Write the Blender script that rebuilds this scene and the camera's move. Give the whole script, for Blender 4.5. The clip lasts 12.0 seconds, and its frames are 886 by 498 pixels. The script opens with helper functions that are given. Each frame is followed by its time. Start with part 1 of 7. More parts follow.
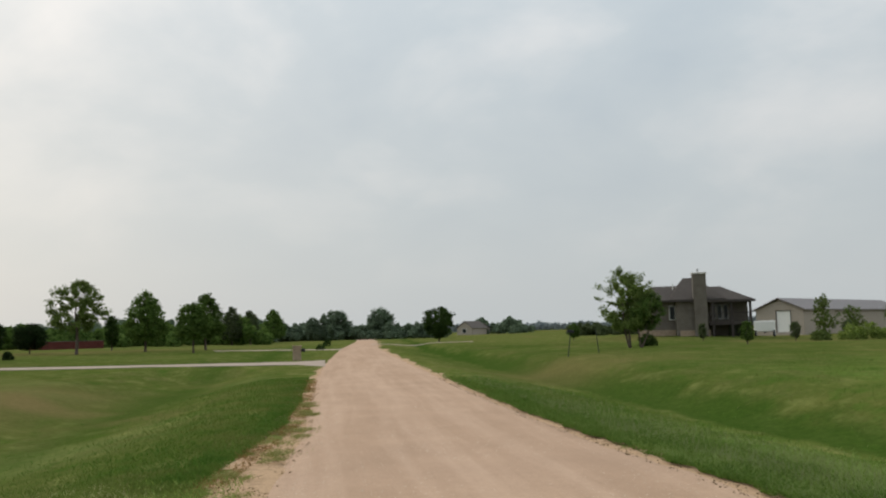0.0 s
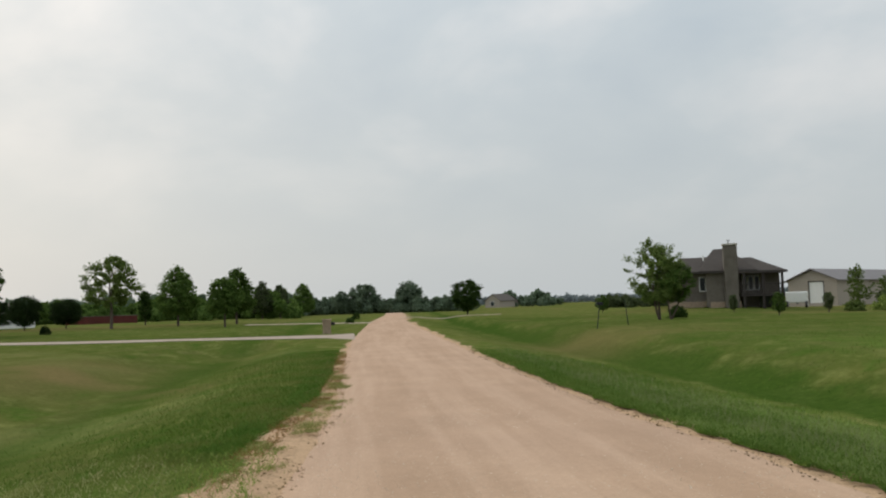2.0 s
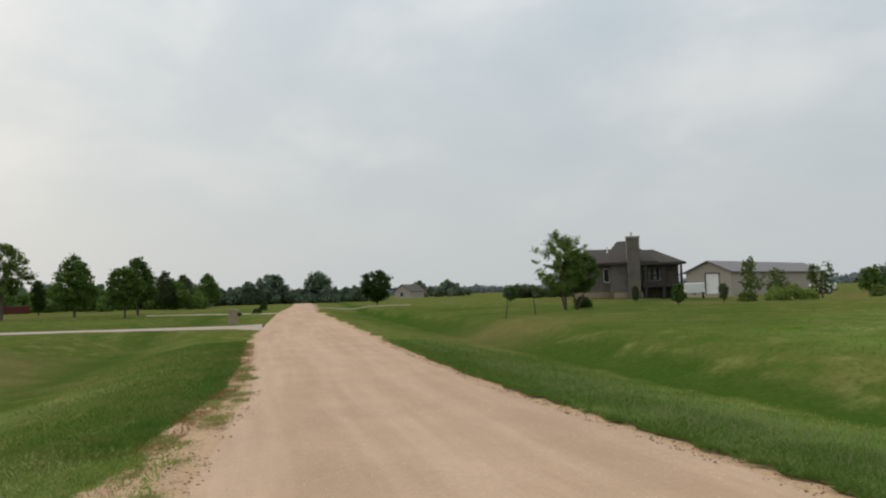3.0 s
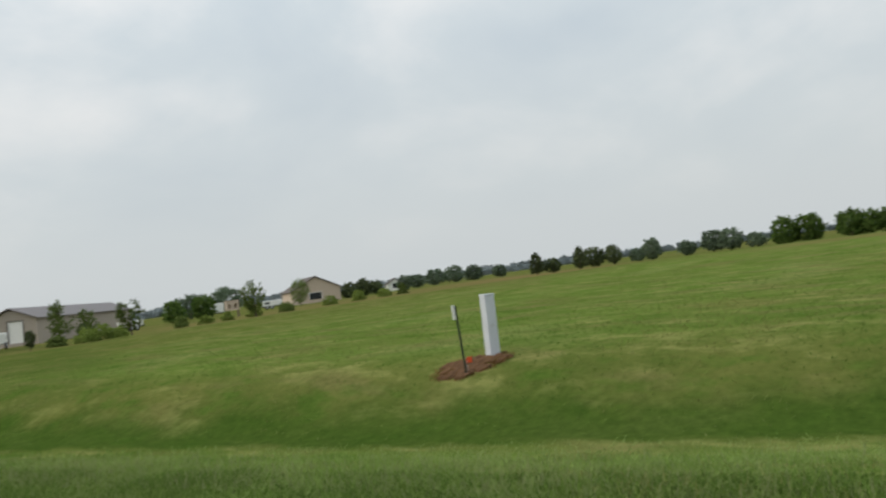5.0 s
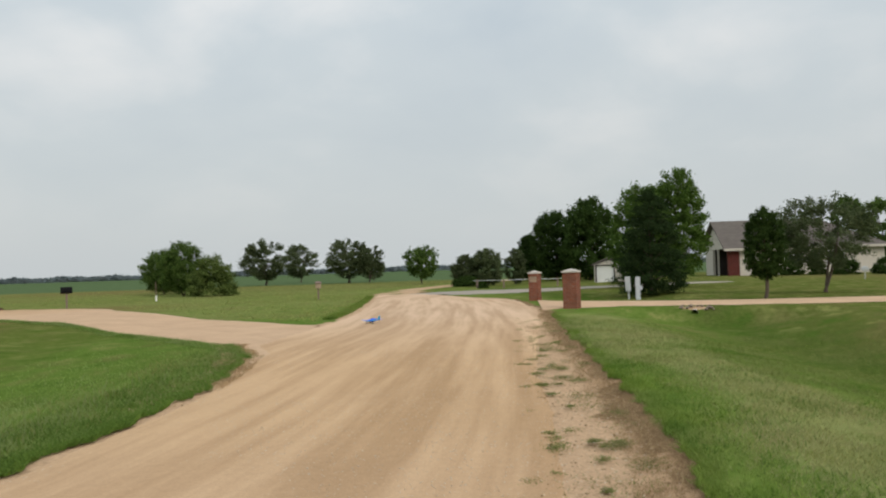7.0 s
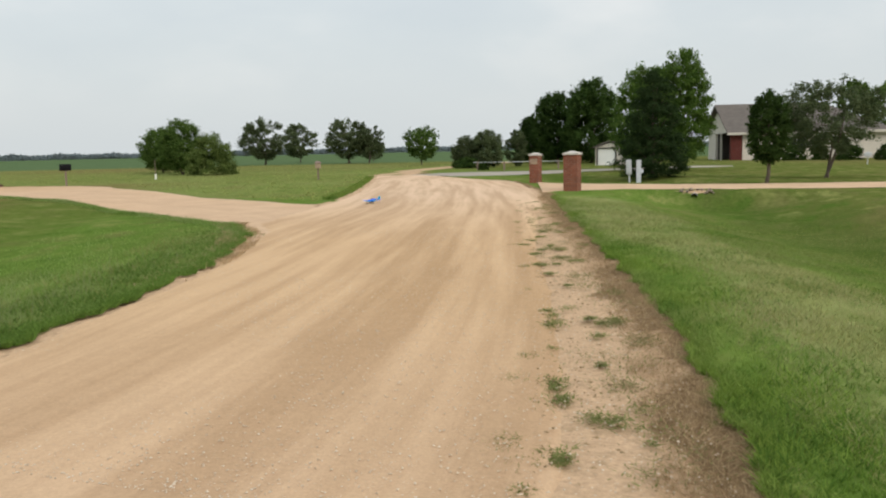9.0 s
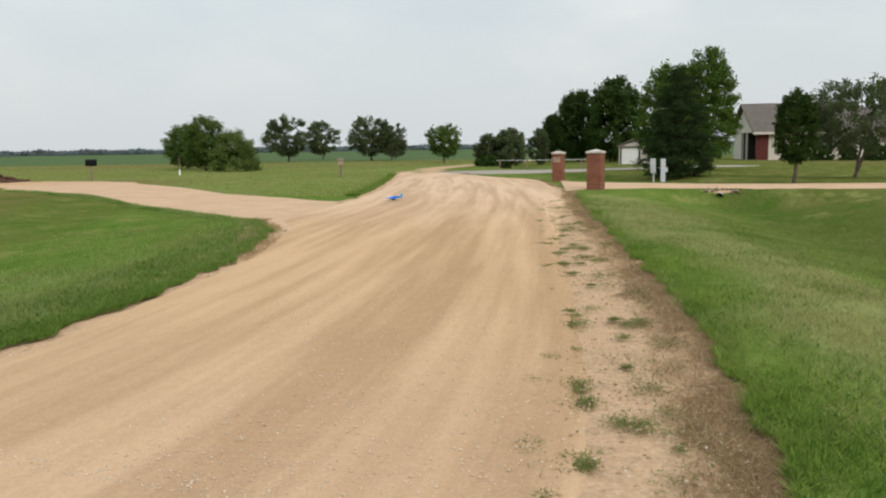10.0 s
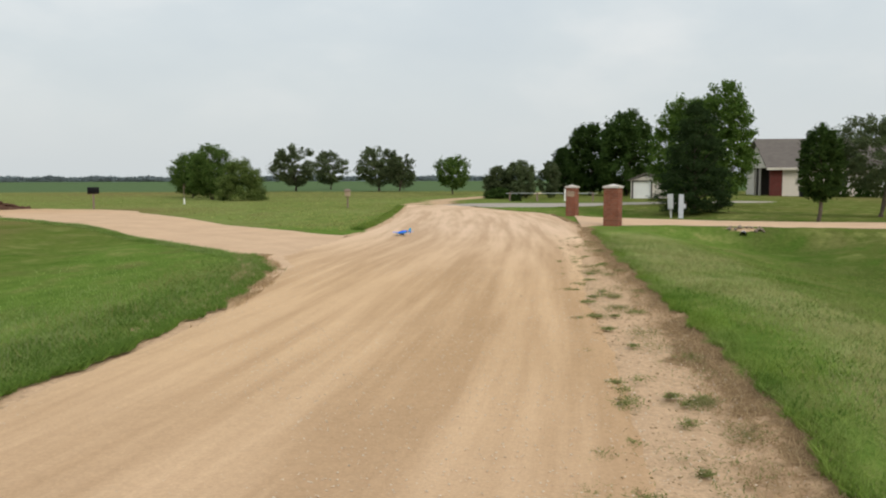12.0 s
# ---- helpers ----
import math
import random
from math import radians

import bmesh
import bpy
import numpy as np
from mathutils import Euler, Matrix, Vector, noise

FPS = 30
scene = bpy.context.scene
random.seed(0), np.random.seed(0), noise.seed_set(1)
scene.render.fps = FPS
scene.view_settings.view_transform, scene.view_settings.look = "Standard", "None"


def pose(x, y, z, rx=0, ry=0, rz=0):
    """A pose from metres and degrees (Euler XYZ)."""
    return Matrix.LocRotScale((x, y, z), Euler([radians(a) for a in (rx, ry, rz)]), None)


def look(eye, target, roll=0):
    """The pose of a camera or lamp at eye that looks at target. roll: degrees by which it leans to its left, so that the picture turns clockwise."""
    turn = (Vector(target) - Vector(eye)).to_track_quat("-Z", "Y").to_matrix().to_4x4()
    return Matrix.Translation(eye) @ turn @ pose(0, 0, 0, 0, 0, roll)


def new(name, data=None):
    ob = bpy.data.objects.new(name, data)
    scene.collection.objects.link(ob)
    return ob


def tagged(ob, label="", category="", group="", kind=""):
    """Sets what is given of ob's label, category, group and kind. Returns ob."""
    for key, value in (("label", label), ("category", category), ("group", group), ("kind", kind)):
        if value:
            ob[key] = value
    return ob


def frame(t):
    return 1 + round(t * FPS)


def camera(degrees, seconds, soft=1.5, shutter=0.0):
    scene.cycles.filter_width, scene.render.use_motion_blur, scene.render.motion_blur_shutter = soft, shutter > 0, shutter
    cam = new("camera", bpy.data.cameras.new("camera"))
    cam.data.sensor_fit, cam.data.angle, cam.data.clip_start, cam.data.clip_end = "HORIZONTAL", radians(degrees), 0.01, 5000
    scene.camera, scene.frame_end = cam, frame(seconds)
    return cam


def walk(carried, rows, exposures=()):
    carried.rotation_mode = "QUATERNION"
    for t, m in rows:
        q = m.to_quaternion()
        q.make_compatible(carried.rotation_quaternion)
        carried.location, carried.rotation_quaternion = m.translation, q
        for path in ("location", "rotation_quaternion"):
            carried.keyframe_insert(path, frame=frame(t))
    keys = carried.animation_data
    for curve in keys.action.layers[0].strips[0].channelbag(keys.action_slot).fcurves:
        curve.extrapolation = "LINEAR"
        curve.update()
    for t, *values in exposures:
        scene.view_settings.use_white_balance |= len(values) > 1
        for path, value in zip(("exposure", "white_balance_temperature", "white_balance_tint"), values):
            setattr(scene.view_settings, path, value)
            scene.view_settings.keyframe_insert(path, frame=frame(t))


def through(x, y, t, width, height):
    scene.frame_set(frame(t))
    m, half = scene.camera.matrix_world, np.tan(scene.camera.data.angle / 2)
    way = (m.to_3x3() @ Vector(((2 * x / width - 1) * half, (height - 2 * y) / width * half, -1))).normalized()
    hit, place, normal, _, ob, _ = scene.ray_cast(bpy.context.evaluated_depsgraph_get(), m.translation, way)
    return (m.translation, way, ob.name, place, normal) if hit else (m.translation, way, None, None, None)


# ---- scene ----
FOV = 56.99
cam = camera(FOV, 12.0, soft=2.1, shutter=0.08)
ROWS = [
    (0.0, 0.114, -0.064, 1.558, 0.01, 5.71, 1.42),
    (0.5, 0.111, -0.060, 1.546, 1.14, 4.64, 2.03),
    (1.0, 0.115, -0.051, 1.548, 2.21, 3.82, 2.50),
    (1.5, 0.109, -0.053, 1.544, 2.67, 3.87, 2.43),
    (2.0, 0.094, -0.056, 1.556, 1.98, 3.88, 1.74),
    (2.5, 0.088, -0.044, 1.539, -0.13, 3.35, 1.39),
    (2.7, 0.083, -0.032, 1.543, -1.65, 3.18, 1.30),
    (4.3, -0.117, 0.149, 1.555, -25.05, 1.30, 6.68),
    (4.5, -0.068, 0.160, 1.566, -30.27, 1.10, 7.08),
    (4.7, -0.033, 0.166, 1.552, -36.86, 1.16, 7.27),
    (5.0, -0.082, 0.103, 1.545, -50.47, 2.03, 7.37),
    (5.3, -0.092, 0.100, 1.545, -69.19, 4.31, 6.91),
    (5.5, -0.090, 0.062, 1.547, -83.99, 6.51, 6.75),
    (5.7, -0.092, 0.018, 1.548, -101.31, 7.93, 6.89),
    (5.9, -0.100, -0.024, 1.547, -120.56, 7.72, 6.72),
    (6.0, -0.105, -0.042, 1.541, -129.66, 6.76, 5.86),
    (6.2, -0.139, -0.060, 1.551, -144.00, 5.15, 3.59),
    (6.5, -0.153, -0.078, 1.564, -155.68, 4.41, 2.19),
    (7.0, -0.186, -0.094, 1.547, -162.01, 1.38, 1.82),
    (7.5, -0.208, -0.104, 1.542, -162.61, -2.35, 2.31),
    (7.7, -0.205, -0.093, 1.521, -162.19, -3.95, 2.33),
    (9.3, -0.170, -0.085, 1.523, -161.82, -7.11, 0.95),
    (9.5, -0.164, -0.097, 1.521, -161.47, -7.23, 0.86),
    (10.0, -0.142, -0.165, 1.514, -160.44, -7.03, 0.86),
    (10.5, -0.094, -0.351, 1.532, -158.84, -6.30, 0.76),
    (11.0, 0.074, -0.573, 1.522, -159.40, -5.93, 1.06),
    (11.5, 0.249, -0.888, 1.553, -160.79, -5.70, 1.37),
    (12.0, 0.376, -1.285, 1.566, -159.91, -4.87, 0.13),
]
walk(cam, [(t, pose(x, y, z, 90 + pitch, roll, yaw)) for t, x, y, z, yaw, pitch, roll in ROWS],
     exposures=[(0.0, 0.0), (2.5, 0.0), (4.3, 0.2), (5.0, 0.19), (5.5, 0.03), (6.0, -0.1), (6.5, 0.05), (7.0, 0.12), (7.5, 0.2), (9.5, 0.35), (12.0, 0.3)])

# ---- sky and sun: an even cloud cover with a low sun behind it in the north-west ----
SUN_AZ, SUN_EL = -55.0, 34.0
world = bpy.data.worlds.new("overcast_sky")
scene.world = world
world.use_nodes = True
wn, wl = world.node_tree.nodes, world.node_tree.links
wn.clear()


def wnode(kind, **values):
    n = wn.new(kind)
    for k, v in values.items():
        n.inputs[k].default_value = v
    return n


def wmath(op, a, b=None):
    n = wn.new("ShaderNodeMath")
    n.operation = op
    for i, v in enumerate((a, b)):
        if v is None:
            continue
        if isinstance(v, (int, float)):
            n.inputs[i].default_value = v
        else:
            wl.new(v, n.inputs[i])
    return n.outputs[0]


sky = wn.new("ShaderNodeTexSky")
sky.sky_type, sky.sun_disc = "NISHITA", False
sky.sun_elevation, sky.sun_rotation = radians(SUN_EL), radians(SUN_AZ)
sky.air_density, sky.dust_density = 1.5, 3.0
coord = wn.new("ShaderNodeTexCoord")
sep = wn.new("ShaderNodeSeparateXYZ")
wl.new(coord.outputs["Generated"], sep.inputs[0])
up = wmath("MAXIMUM", sep.outputs["Z"], 0.0)
den = wmath("ADD", up, 0.42)
comb = wn.new("ShaderNodeCombineXYZ")
wl.new(wmath("DIVIDE", sep.outputs["X"], den), comb.inputs[0])
wl.new(wmath("DIVIDE", sep.outputs["Y"], den), comb.inputs[1])
clouds = wnode("ShaderNodeTexNoise", Scale=2.3, Detail=7.0, Roughness=0.5, Distortion=0.2)
wl.new(comb.outputs[0], clouds.inputs["Vector"])
ramp = wn.new("ShaderNodeValToRGB")
ramp.color_ramp.elements[0].position, ramp.color_ramp.elements[0].color = 0.29, (0.485, 0.565, 0.635, 1)
ramp.color_ramp.elements[1].position, ramp.color_ramp.elements[1].color = 0.73, (0.91, 0.895, 0.88, 1)
mid = ramp.color_ramp.elements.new(0.50)
mid.color = (0.60, 0.665, 0.705, 1)
wl.new(clouds.outputs["Fac"], ramp.inputs[0])
# haze evens the clouds out towards the horizon
low = wn.new("ShaderNodeMapRange")
low.inputs["From Min"].default_value, low.inputs["From Max"].default_value = 0.02, 0.40
low.inputs["To Min"].default_value, low.inputs["To Max"].default_value = 0.0, 1.0
wl.new(sep.outputs["Z"], low.inputs["Value"])
haze = wn.new("ShaderNodeMix")
haze.data_type = "RGBA"
haze.inputs[6].default_value = (0.60, 0.64, 0.655, 1)
wl.new(low.outputs[0], haze.inputs[0])
wl.new(ramp.outputs[0], haze.inputs[7])
# the veiled sun warms the sky round it
dot = wn.new("ShaderNodeVectorMath")
dot.operation = "DOT_PRODUCT"
wl.new(coord.outputs["Generated"], dot.inputs[0])
dot.inputs[1].default_value = (math.sin(radians(SUN_AZ)), math.cos(radians(SUN_AZ)), 0.12)
warm = wmath("POWER", wmath("MAXIMUM", dot.outputs["Value"], 0.0), 5.0)
glow = wn.new("ShaderNodeMix")
glow.data_type, glow.blend_type = "RGBA", "ADD"
wl.new(wmath("MULTIPLY", warm, 0.85), glow.inputs[0])
wl.new(haze.outputs[2], glow.inputs[6])
glow.inputs[7].default_value = (0.34, 0.25, 0.16, 1)
# a cloud cover is brightest overhead
zen = wmath("ADD", 1.0, wmath("MULTIPLY", wmath("POWER", up, 2.0), 0.8))
bright = wn.new("ShaderNodeVectorMath")
bright.operation = "SCALE"
wl.new(glow.outputs[2], bright.inputs[0])
wl.new(zen, bright.inputs["Scale"])
bg_cloud = wnode("ShaderNodeBackground", Strength=0.93)
wl.new(bright.outputs[0], bg_cloud.inputs["Color"])
bg_sky = wnode("ShaderNodeBackground", Strength=0.07)
wl.new(sky.outputs[0], bg_sky.inputs["Color"])
both = wn.new("ShaderNodeMixShader")
both.inputs[0].default_value = 0.9
wl.new(bg_sky.outputs[0], both.inputs[1])
wl.new(bg_cloud.outputs[0], both.inputs[2])
wout = wn.new("ShaderNodeOutputWorld")
wl.new(both.outputs[0], wout.inputs["Surface"])

sun = new("sun", bpy.data.lights.new("sun", "SUN"))
sun.data.energy, sun.data.angle, sun.data.color = 1.1, radians(18), (1.0, 0.93, 0.84)
sun.matrix_world = look((0, 0, 50), (-math.sin(radians(SUN_AZ)) * math.cos(radians(SUN_EL)) * 50, -math.cos(radians(SUN_AZ)) * math.cos(radians(SUN_EL)) * 50,
                                    50 - 50 * math.sin(radians(SUN_EL))))


# ---- materials ----
def material(name, rough=0.8, metal=0.0, spec=0.3):
    m = bpy.data.materials.new(name)
    m.use_nodes = True
    b = m.node_tree.nodes["Principled BSDF"]
    b.inputs["Roughness"].default_value, b.inputs["Metallic"].default_value = rough, metal
    b.inputs["Specular IOR Level"].default_value = spec
    return m, m.node_tree.nodes, m.node_tree.links, b


def noise_at(nodes, links, scale, detail=4.0, vector=None, rough=0.55):
    n = nodes.new("ShaderNodeTexNoise")
    n.inputs["Scale"].default_value, n.inputs["Detail"].default_value, n.inputs["Roughness"].default_value = scale, detail, rough
    if vector is None:
        c = nodes.new("ShaderNodeTexCoord")
        vector = c.outputs["Object"]
    links.new(vector, n.inputs["Vector"])
    return n.outputs["Fac"]


def stretched(nodes, links, x, y, z, turn=0.0):
    c, m = nodes.new("ShaderNodeTexCoord"), nodes.new("ShaderNodeMapping")
    m.inputs["Scale"].default_value = (x, y, z)
    m.inputs["Rotation"].default_value = (0, 0, radians(turn))
    links.new(c.outputs["Object"], m.inputs["Vector"])
    return m.outputs[0]


def ramp_of(nodes, links, fac, stops):
    r = nodes.new("ShaderNodeValToRGB")
    e = r.color_ramp.elements
    for i, (p, c) in enumerate(stops):
        s = e[i] if i < 2 else e.new(p)
        s.position, s.color = p, (*c, 1)
    links.new(fac, r.inputs[0])
    return r.outputs[0]


def blend(nodes, links, fac, a, b, kind="MIX"):
    n = nodes.new("ShaderNodeMix")
    n.data_type, n.blend_type = "RGBA", kind
    for i, v in ((0, fac), (6, a), (7, b)):
        if isinstance(v, (int, float)):
            n.inputs[i].default_value = v
        elif isinstance(v, tuple):
            n.inputs[i].default_value = (*v, 1)
        else:
            links.new(v, n.inputs[i])
    return n.outputs[2]


def bump(nodes, links, bsdf, height, strength, distance=0.02):
    n = nodes.new("ShaderNodeBump")
    n.inputs["Strength"].default_value, n.inputs["Distance"].default_value = strength, distance
    links.new(height, n.inputs["Height"])
    links.new(n.outputs[0], bsdf.inputs["Normal"])


def attr(nodes, name):
    n = nodes.new("ShaderNodeAttribute")
    n.attribute_name = name
    return n.outputs["Fac"]


def plain(name, colour, rough=0.7, metal=0.0, vary=0.12, scale=3.0, fine=40.0, relief=0.15):
    """A painted, cast or weathered surface: broad stains and fine grain round one colour."""
    m, n, l, b = material(name, rough, metal, 0.3 if rough < 0.85 else 0.02)
    dark = tuple(c * (1 - vary) for c in colour)
    lite = tuple(min(1, c * (1 + vary)) for c in colour)
    c1 = ramp_of(n, l, noise_at(n, l, scale), [(0.3, dark), (0.7, lite)])
    c2 = blend(n, l, 0.35, c1, ramp_of(n, l, noise_at(n, l, fine), [(0.3, dark), (0.7, lite)]))
    l.new(c2, b.inputs["Base Color"])
    bump(n, l, b, noise_at(n, l, fine), relief, 0.01)
    return m


def foliage(name, dark, lite, gloss=0.12, through=0.4, patch=None, deep=None):
    m, n, l, b = material(name, 0.8, 0.0, gloss * 0.4)
    g = n.new("ShaderNodeNewGeometry")
    c = ramp_of(n, l, g.outputs["Random Per Island"], [(0.0, tuple(0.82 * d + 0.18 * e for d, e in zip(dark, lite))), (1.0, tuple(0.18 * d + 0.82 * e for d, e in zip(dark, lite)))])
    if patch:
        c = blend(n, l, ramp_of(n, l, noise_at(n, l, 0.45, 5, rough=0.65), [(0.42, (0, 0, 0)), (0.62, (0.8, 0.8, 0.8))]), c, patch)
    if deep:
        c = blend(n, l, ramp_of(n, l, noise_at(n, l, 0.8, 5, rough=0.65), [(0.36, (0.8, 0.8, 0.8)), (0.50, (0, 0, 0))]), c, deep)
    o = n.new("ShaderNodeObjectInfo")
    hsv = n.new("ShaderNodeHueSaturation")
    mr = n.new("ShaderNodeMapRange")
    mr.inputs["To Min"].default_value, mr.inputs["To Max"].default_value = 0.82, 1.15
    l.new(o.outputs["Random"], mr.inputs["Value"])
    l.new(mr.outputs[0], hsv.inputs["Value"])
    l.new(c, hsv.inputs["Color"])
    l.new(hsv.outputs[0], b.inputs["Base Color"])
    t = n.new("ShaderNodeBsdfTranslucent")
    l.new(hsv.outputs[0], t.inputs["Color"])
    mx = n.new("ShaderNodeMixShader")
    mx.inputs[0].default_value = through
    l.new(b.outputs[0], mx.inputs[1])
    l.new(t.outputs[0], mx.inputs[2])
    l.new(mx.outputs[0], n["Material Output"].inputs["Surface"])
    return m


def make_grass_ground():
    m, n, l, b = material("mown_grass", 1.0, 0.0, 0.0)
    big = noise_at(n, l, 0.07, 5)
    midn = noise_at(n, l, 0.55, 6, rough=0.65)
    fine = noise_at(n, l, 7.0, 7, rough=0.75)
    c = ramp_of(n, l, big, [(0.32, (0.072, 0.110, 0.019)), (0.70, (0.165, 0.148, 0.042)), (0.5, (0.108, 0.130, 0.028))])
    c = blend(n, l, 0.5, c, ramp_of(n, l, midn, [(0.34, (0.036, 0.062, 0.011)), (0.66, (0.175, 0.160, 0.05))]))
    c = blend(n, l, 0.42, c, ramp_of(n, l, fine, [(0.22, (0.034, 0.058, 0.011)), (0.78, (0.178, 0.195, 0.055))]))
    c = blend(n, l, attr(n, "fresh"), c, ramp_of(n, l, fine, [(0.22, (0.052, 0.115, 0.014)), (0.78, (0.185, 0.262, 0.055))]))
    c = blend(n, l, attr(n, "pale"), c, ramp_of(n, l, fine, [(0.22, (0.13, 0.15, 0.04)), (0.78, (0.34, 0.345, 0.145))]))
    # bleached and lush scraps in the mown turf
    scrap = noise_at(n, l, 1.3, 6, stretched(n, l, 1.0, 0.62, 1.0, 35), 0.62)
    c = blend(n, l, ramp_of(n, l, scrap, [(0.53, (0, 0, 0)), (0.66, (0.78, 0.78, 0.78))]), c, ramp_of(n, l, fine, [(0.22, (0.15, 0.165, 0.045)), (0.78, (0.285, 0.28, 0.10))]))
    c = blend(n, l, ramp_of(n, l, scrap, [(0.35, (0.75, 0.75, 0.75)), (0.47, (0, 0, 0))]), c, ramp_of(n, l, fine, [(0.22, (0.035, 0.075, 0.010)), (0.78, (0.10, 0.165, 0.028))]))
    # browned streaks where the mower scalped the turf
    streak = noise_at(n, l, 0.85, 6, stretched(n, l, 1.0, 0.45, 1.0, 24), 0.62)
    burnt = ramp_of(n, l, streak, [(0.51, (0, 0, 0)), (0.66, (0.6, 0.6, 0.6))])
    c = blend(n, l, burnt, c, ramp_of(n, l, fine, [(0.22, (0.09, 0.085, 0.027)), (0.78, (0.225, 0.20, 0.08))]))
    c = blend(n, l, attr(n, "lush"), c, ramp_of(n, l, fine, [(0.22, (0.018, 0.044, 0.006)), (0.78, (0.062, 0.112, 0.017))]))
    dry = blend(n, l, fine, (0.10, 0.082, 0.03), (0.235, 0.185, 0.078))
    c = blend(n, l, attr(n, "dry"), c, dry)
    soil = ramp_of(n, l, noise_at(n, l, 30.0, 6, rough=0.7), [(0.3, (0.38, 0.255, 0.158)), (0.7, (0.60, 0.41, 0.258))])
    soil = blend(n, l, ramp_of(n, l, noise_at(n, l, 5.5, 7, rough=0.75), [(0.52, (0, 0, 0)), (0.68, (0.6, 0.6, 0.6))]), soil, (0.2, 0.145, 0.078))
    edge = noise_at(n, l, 4.5, 7, rough=0.75)

    def torn(name, reach):
        s = n.new("ShaderNodeMath")
        s.operation = "MULTIPLY_ADD"
        l.new(edge, s.inputs[0])
        s.inputs[1].default_value, s.inputs[2].default_value = reach, -0.5 * reach
        t = n.new("ShaderNodeMath")
        l.new(attr(n, name), t.inputs[0])
        l.new(s.outputs[0], t.inputs[1])
        return ramp_of(n, l, t.outputs[0], [(0.40, (0, 0, 0)), (0.60, (1, 1, 1))])

    th = ramp_of(n, l, noise_at(n, l, 14.0, 6, rough=0.75), [(0.3, (0.115, 0.07, 0.036)), (0.7, (0.32, 0.215, 0.12))])
    c = blend(n, l, torn("thatch", 1.3), c, th)
    c = blend(n, l, torn("soil", 1.2), c, soil)
    crop = ramp_of(n, l, noise_at(n, l, 0.5, 5), [(0.3, (0.075, 0.115, 0.05)), (0.7, (0.11, 0.155, 0.075))])
    c = blend(n, l, attr(n, "crop"), c, crop)
    l.new(c, b.inputs["Base Color"])
    bump(n, l, b, noise_at(n, l, 30.0, 5), 0.25, 0.02)
    return m


def make_gravel(name, tint, streak):
    m, n, l, b = material(name, 1.0, 0.0, 0.0)
    c = n.new("ShaderNodeCombineXYZ")
    a1, a2 = n.new("ShaderNodeMath"), n.new("ShaderNodeMath")
    a1.operation = a2.operation = "MULTIPLY"
    l.new(attr(n, "across"), a1.inputs[0])
    l.new(attr(n, "along"), a2.inputs[0])
    a1.inputs[1].default_value, a2.inputs[1].default_value = 1.0, 0.05
    # wheel tracks wander from side to side and fade in and out
    drift = n.new("ShaderNodeMath")
    drift.operation = "MULTIPLY_ADD"
    l.new(noise_at(n, l, 0.06, 1), drift.inputs[0])
    drift.inputs[1].default_value = 1.6
    l.new(a1.outputs[0], drift.inputs[2])
    l.new(drift.outputs[0], c.inputs[0])
    l.new(a2.outputs[0], c.inputs[1])
    ruts = blend(n, l, 0.42, noise_at(n, l, 1.15, 4, c.outputs[0], 0.55), noise_at(n, l, 3.7, 5, c.outputs[0], 0.6))
    dark, lite = tuple(v * k for v, k in zip(tint, (0.60, 0.515, 0.40))), tuple(min(1, v * 1.27) for v in tint)
    c1 = ramp_of(n, l, ruts, [(0.42, dark), (0.58, lite)])
    c2 = ramp_of(n, l, noise_at(n, l, 0.8, 6, rough=0.6), [(0.3, tuple(v * 0.88 for v in tint)), (0.7, lite)])
    # both ends differ: faint tracks and a bluer tint in the north, a paler, bluer one in the south
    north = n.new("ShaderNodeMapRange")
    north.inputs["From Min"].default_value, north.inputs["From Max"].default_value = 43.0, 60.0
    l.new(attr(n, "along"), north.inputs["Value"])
    worn = n.new("ShaderNodeMath")
    worn.operation = "MULTIPLY_ADD"
    l.new(north.outputs[0], worn.inputs[0])
    worn.inputs[1].default_value, worn.inputs[2].default_value = -0.5 * streak, streak
    col = blend(n, l, worn.outputs[0], c2, c1)
    grit = ramp_of(n, l, noise_at(n, l, 45.0, 5, rough=0.75), [(0.3, tuple(v * 0.62 for v in tint)), (0.7, tuple(min(1, v * 1.3) for v in tint))])
    lumps = ramp_of(n, l, noise_at(n, l, 9.0, 7, rough=0.7), [(0.32, tuple(v * 0.74 for v in tint)), (0.68, tuple(min(1, v * 1.18) for v in tint))])
    col = blend(n, l, 0.24, col, lumps)
    col = blend(n, l, 0.33, col, grit)
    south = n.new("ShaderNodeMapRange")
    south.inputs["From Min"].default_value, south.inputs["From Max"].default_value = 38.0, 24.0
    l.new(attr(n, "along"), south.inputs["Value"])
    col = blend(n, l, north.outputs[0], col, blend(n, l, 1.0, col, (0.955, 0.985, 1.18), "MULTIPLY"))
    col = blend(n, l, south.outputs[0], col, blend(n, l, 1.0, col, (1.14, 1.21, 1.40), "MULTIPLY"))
    l.new(col, b.inputs["Base Color"])
    bump(n, l, b, noise_at(n, l, 60.0, 4), 0.5, 0.015)
    return m


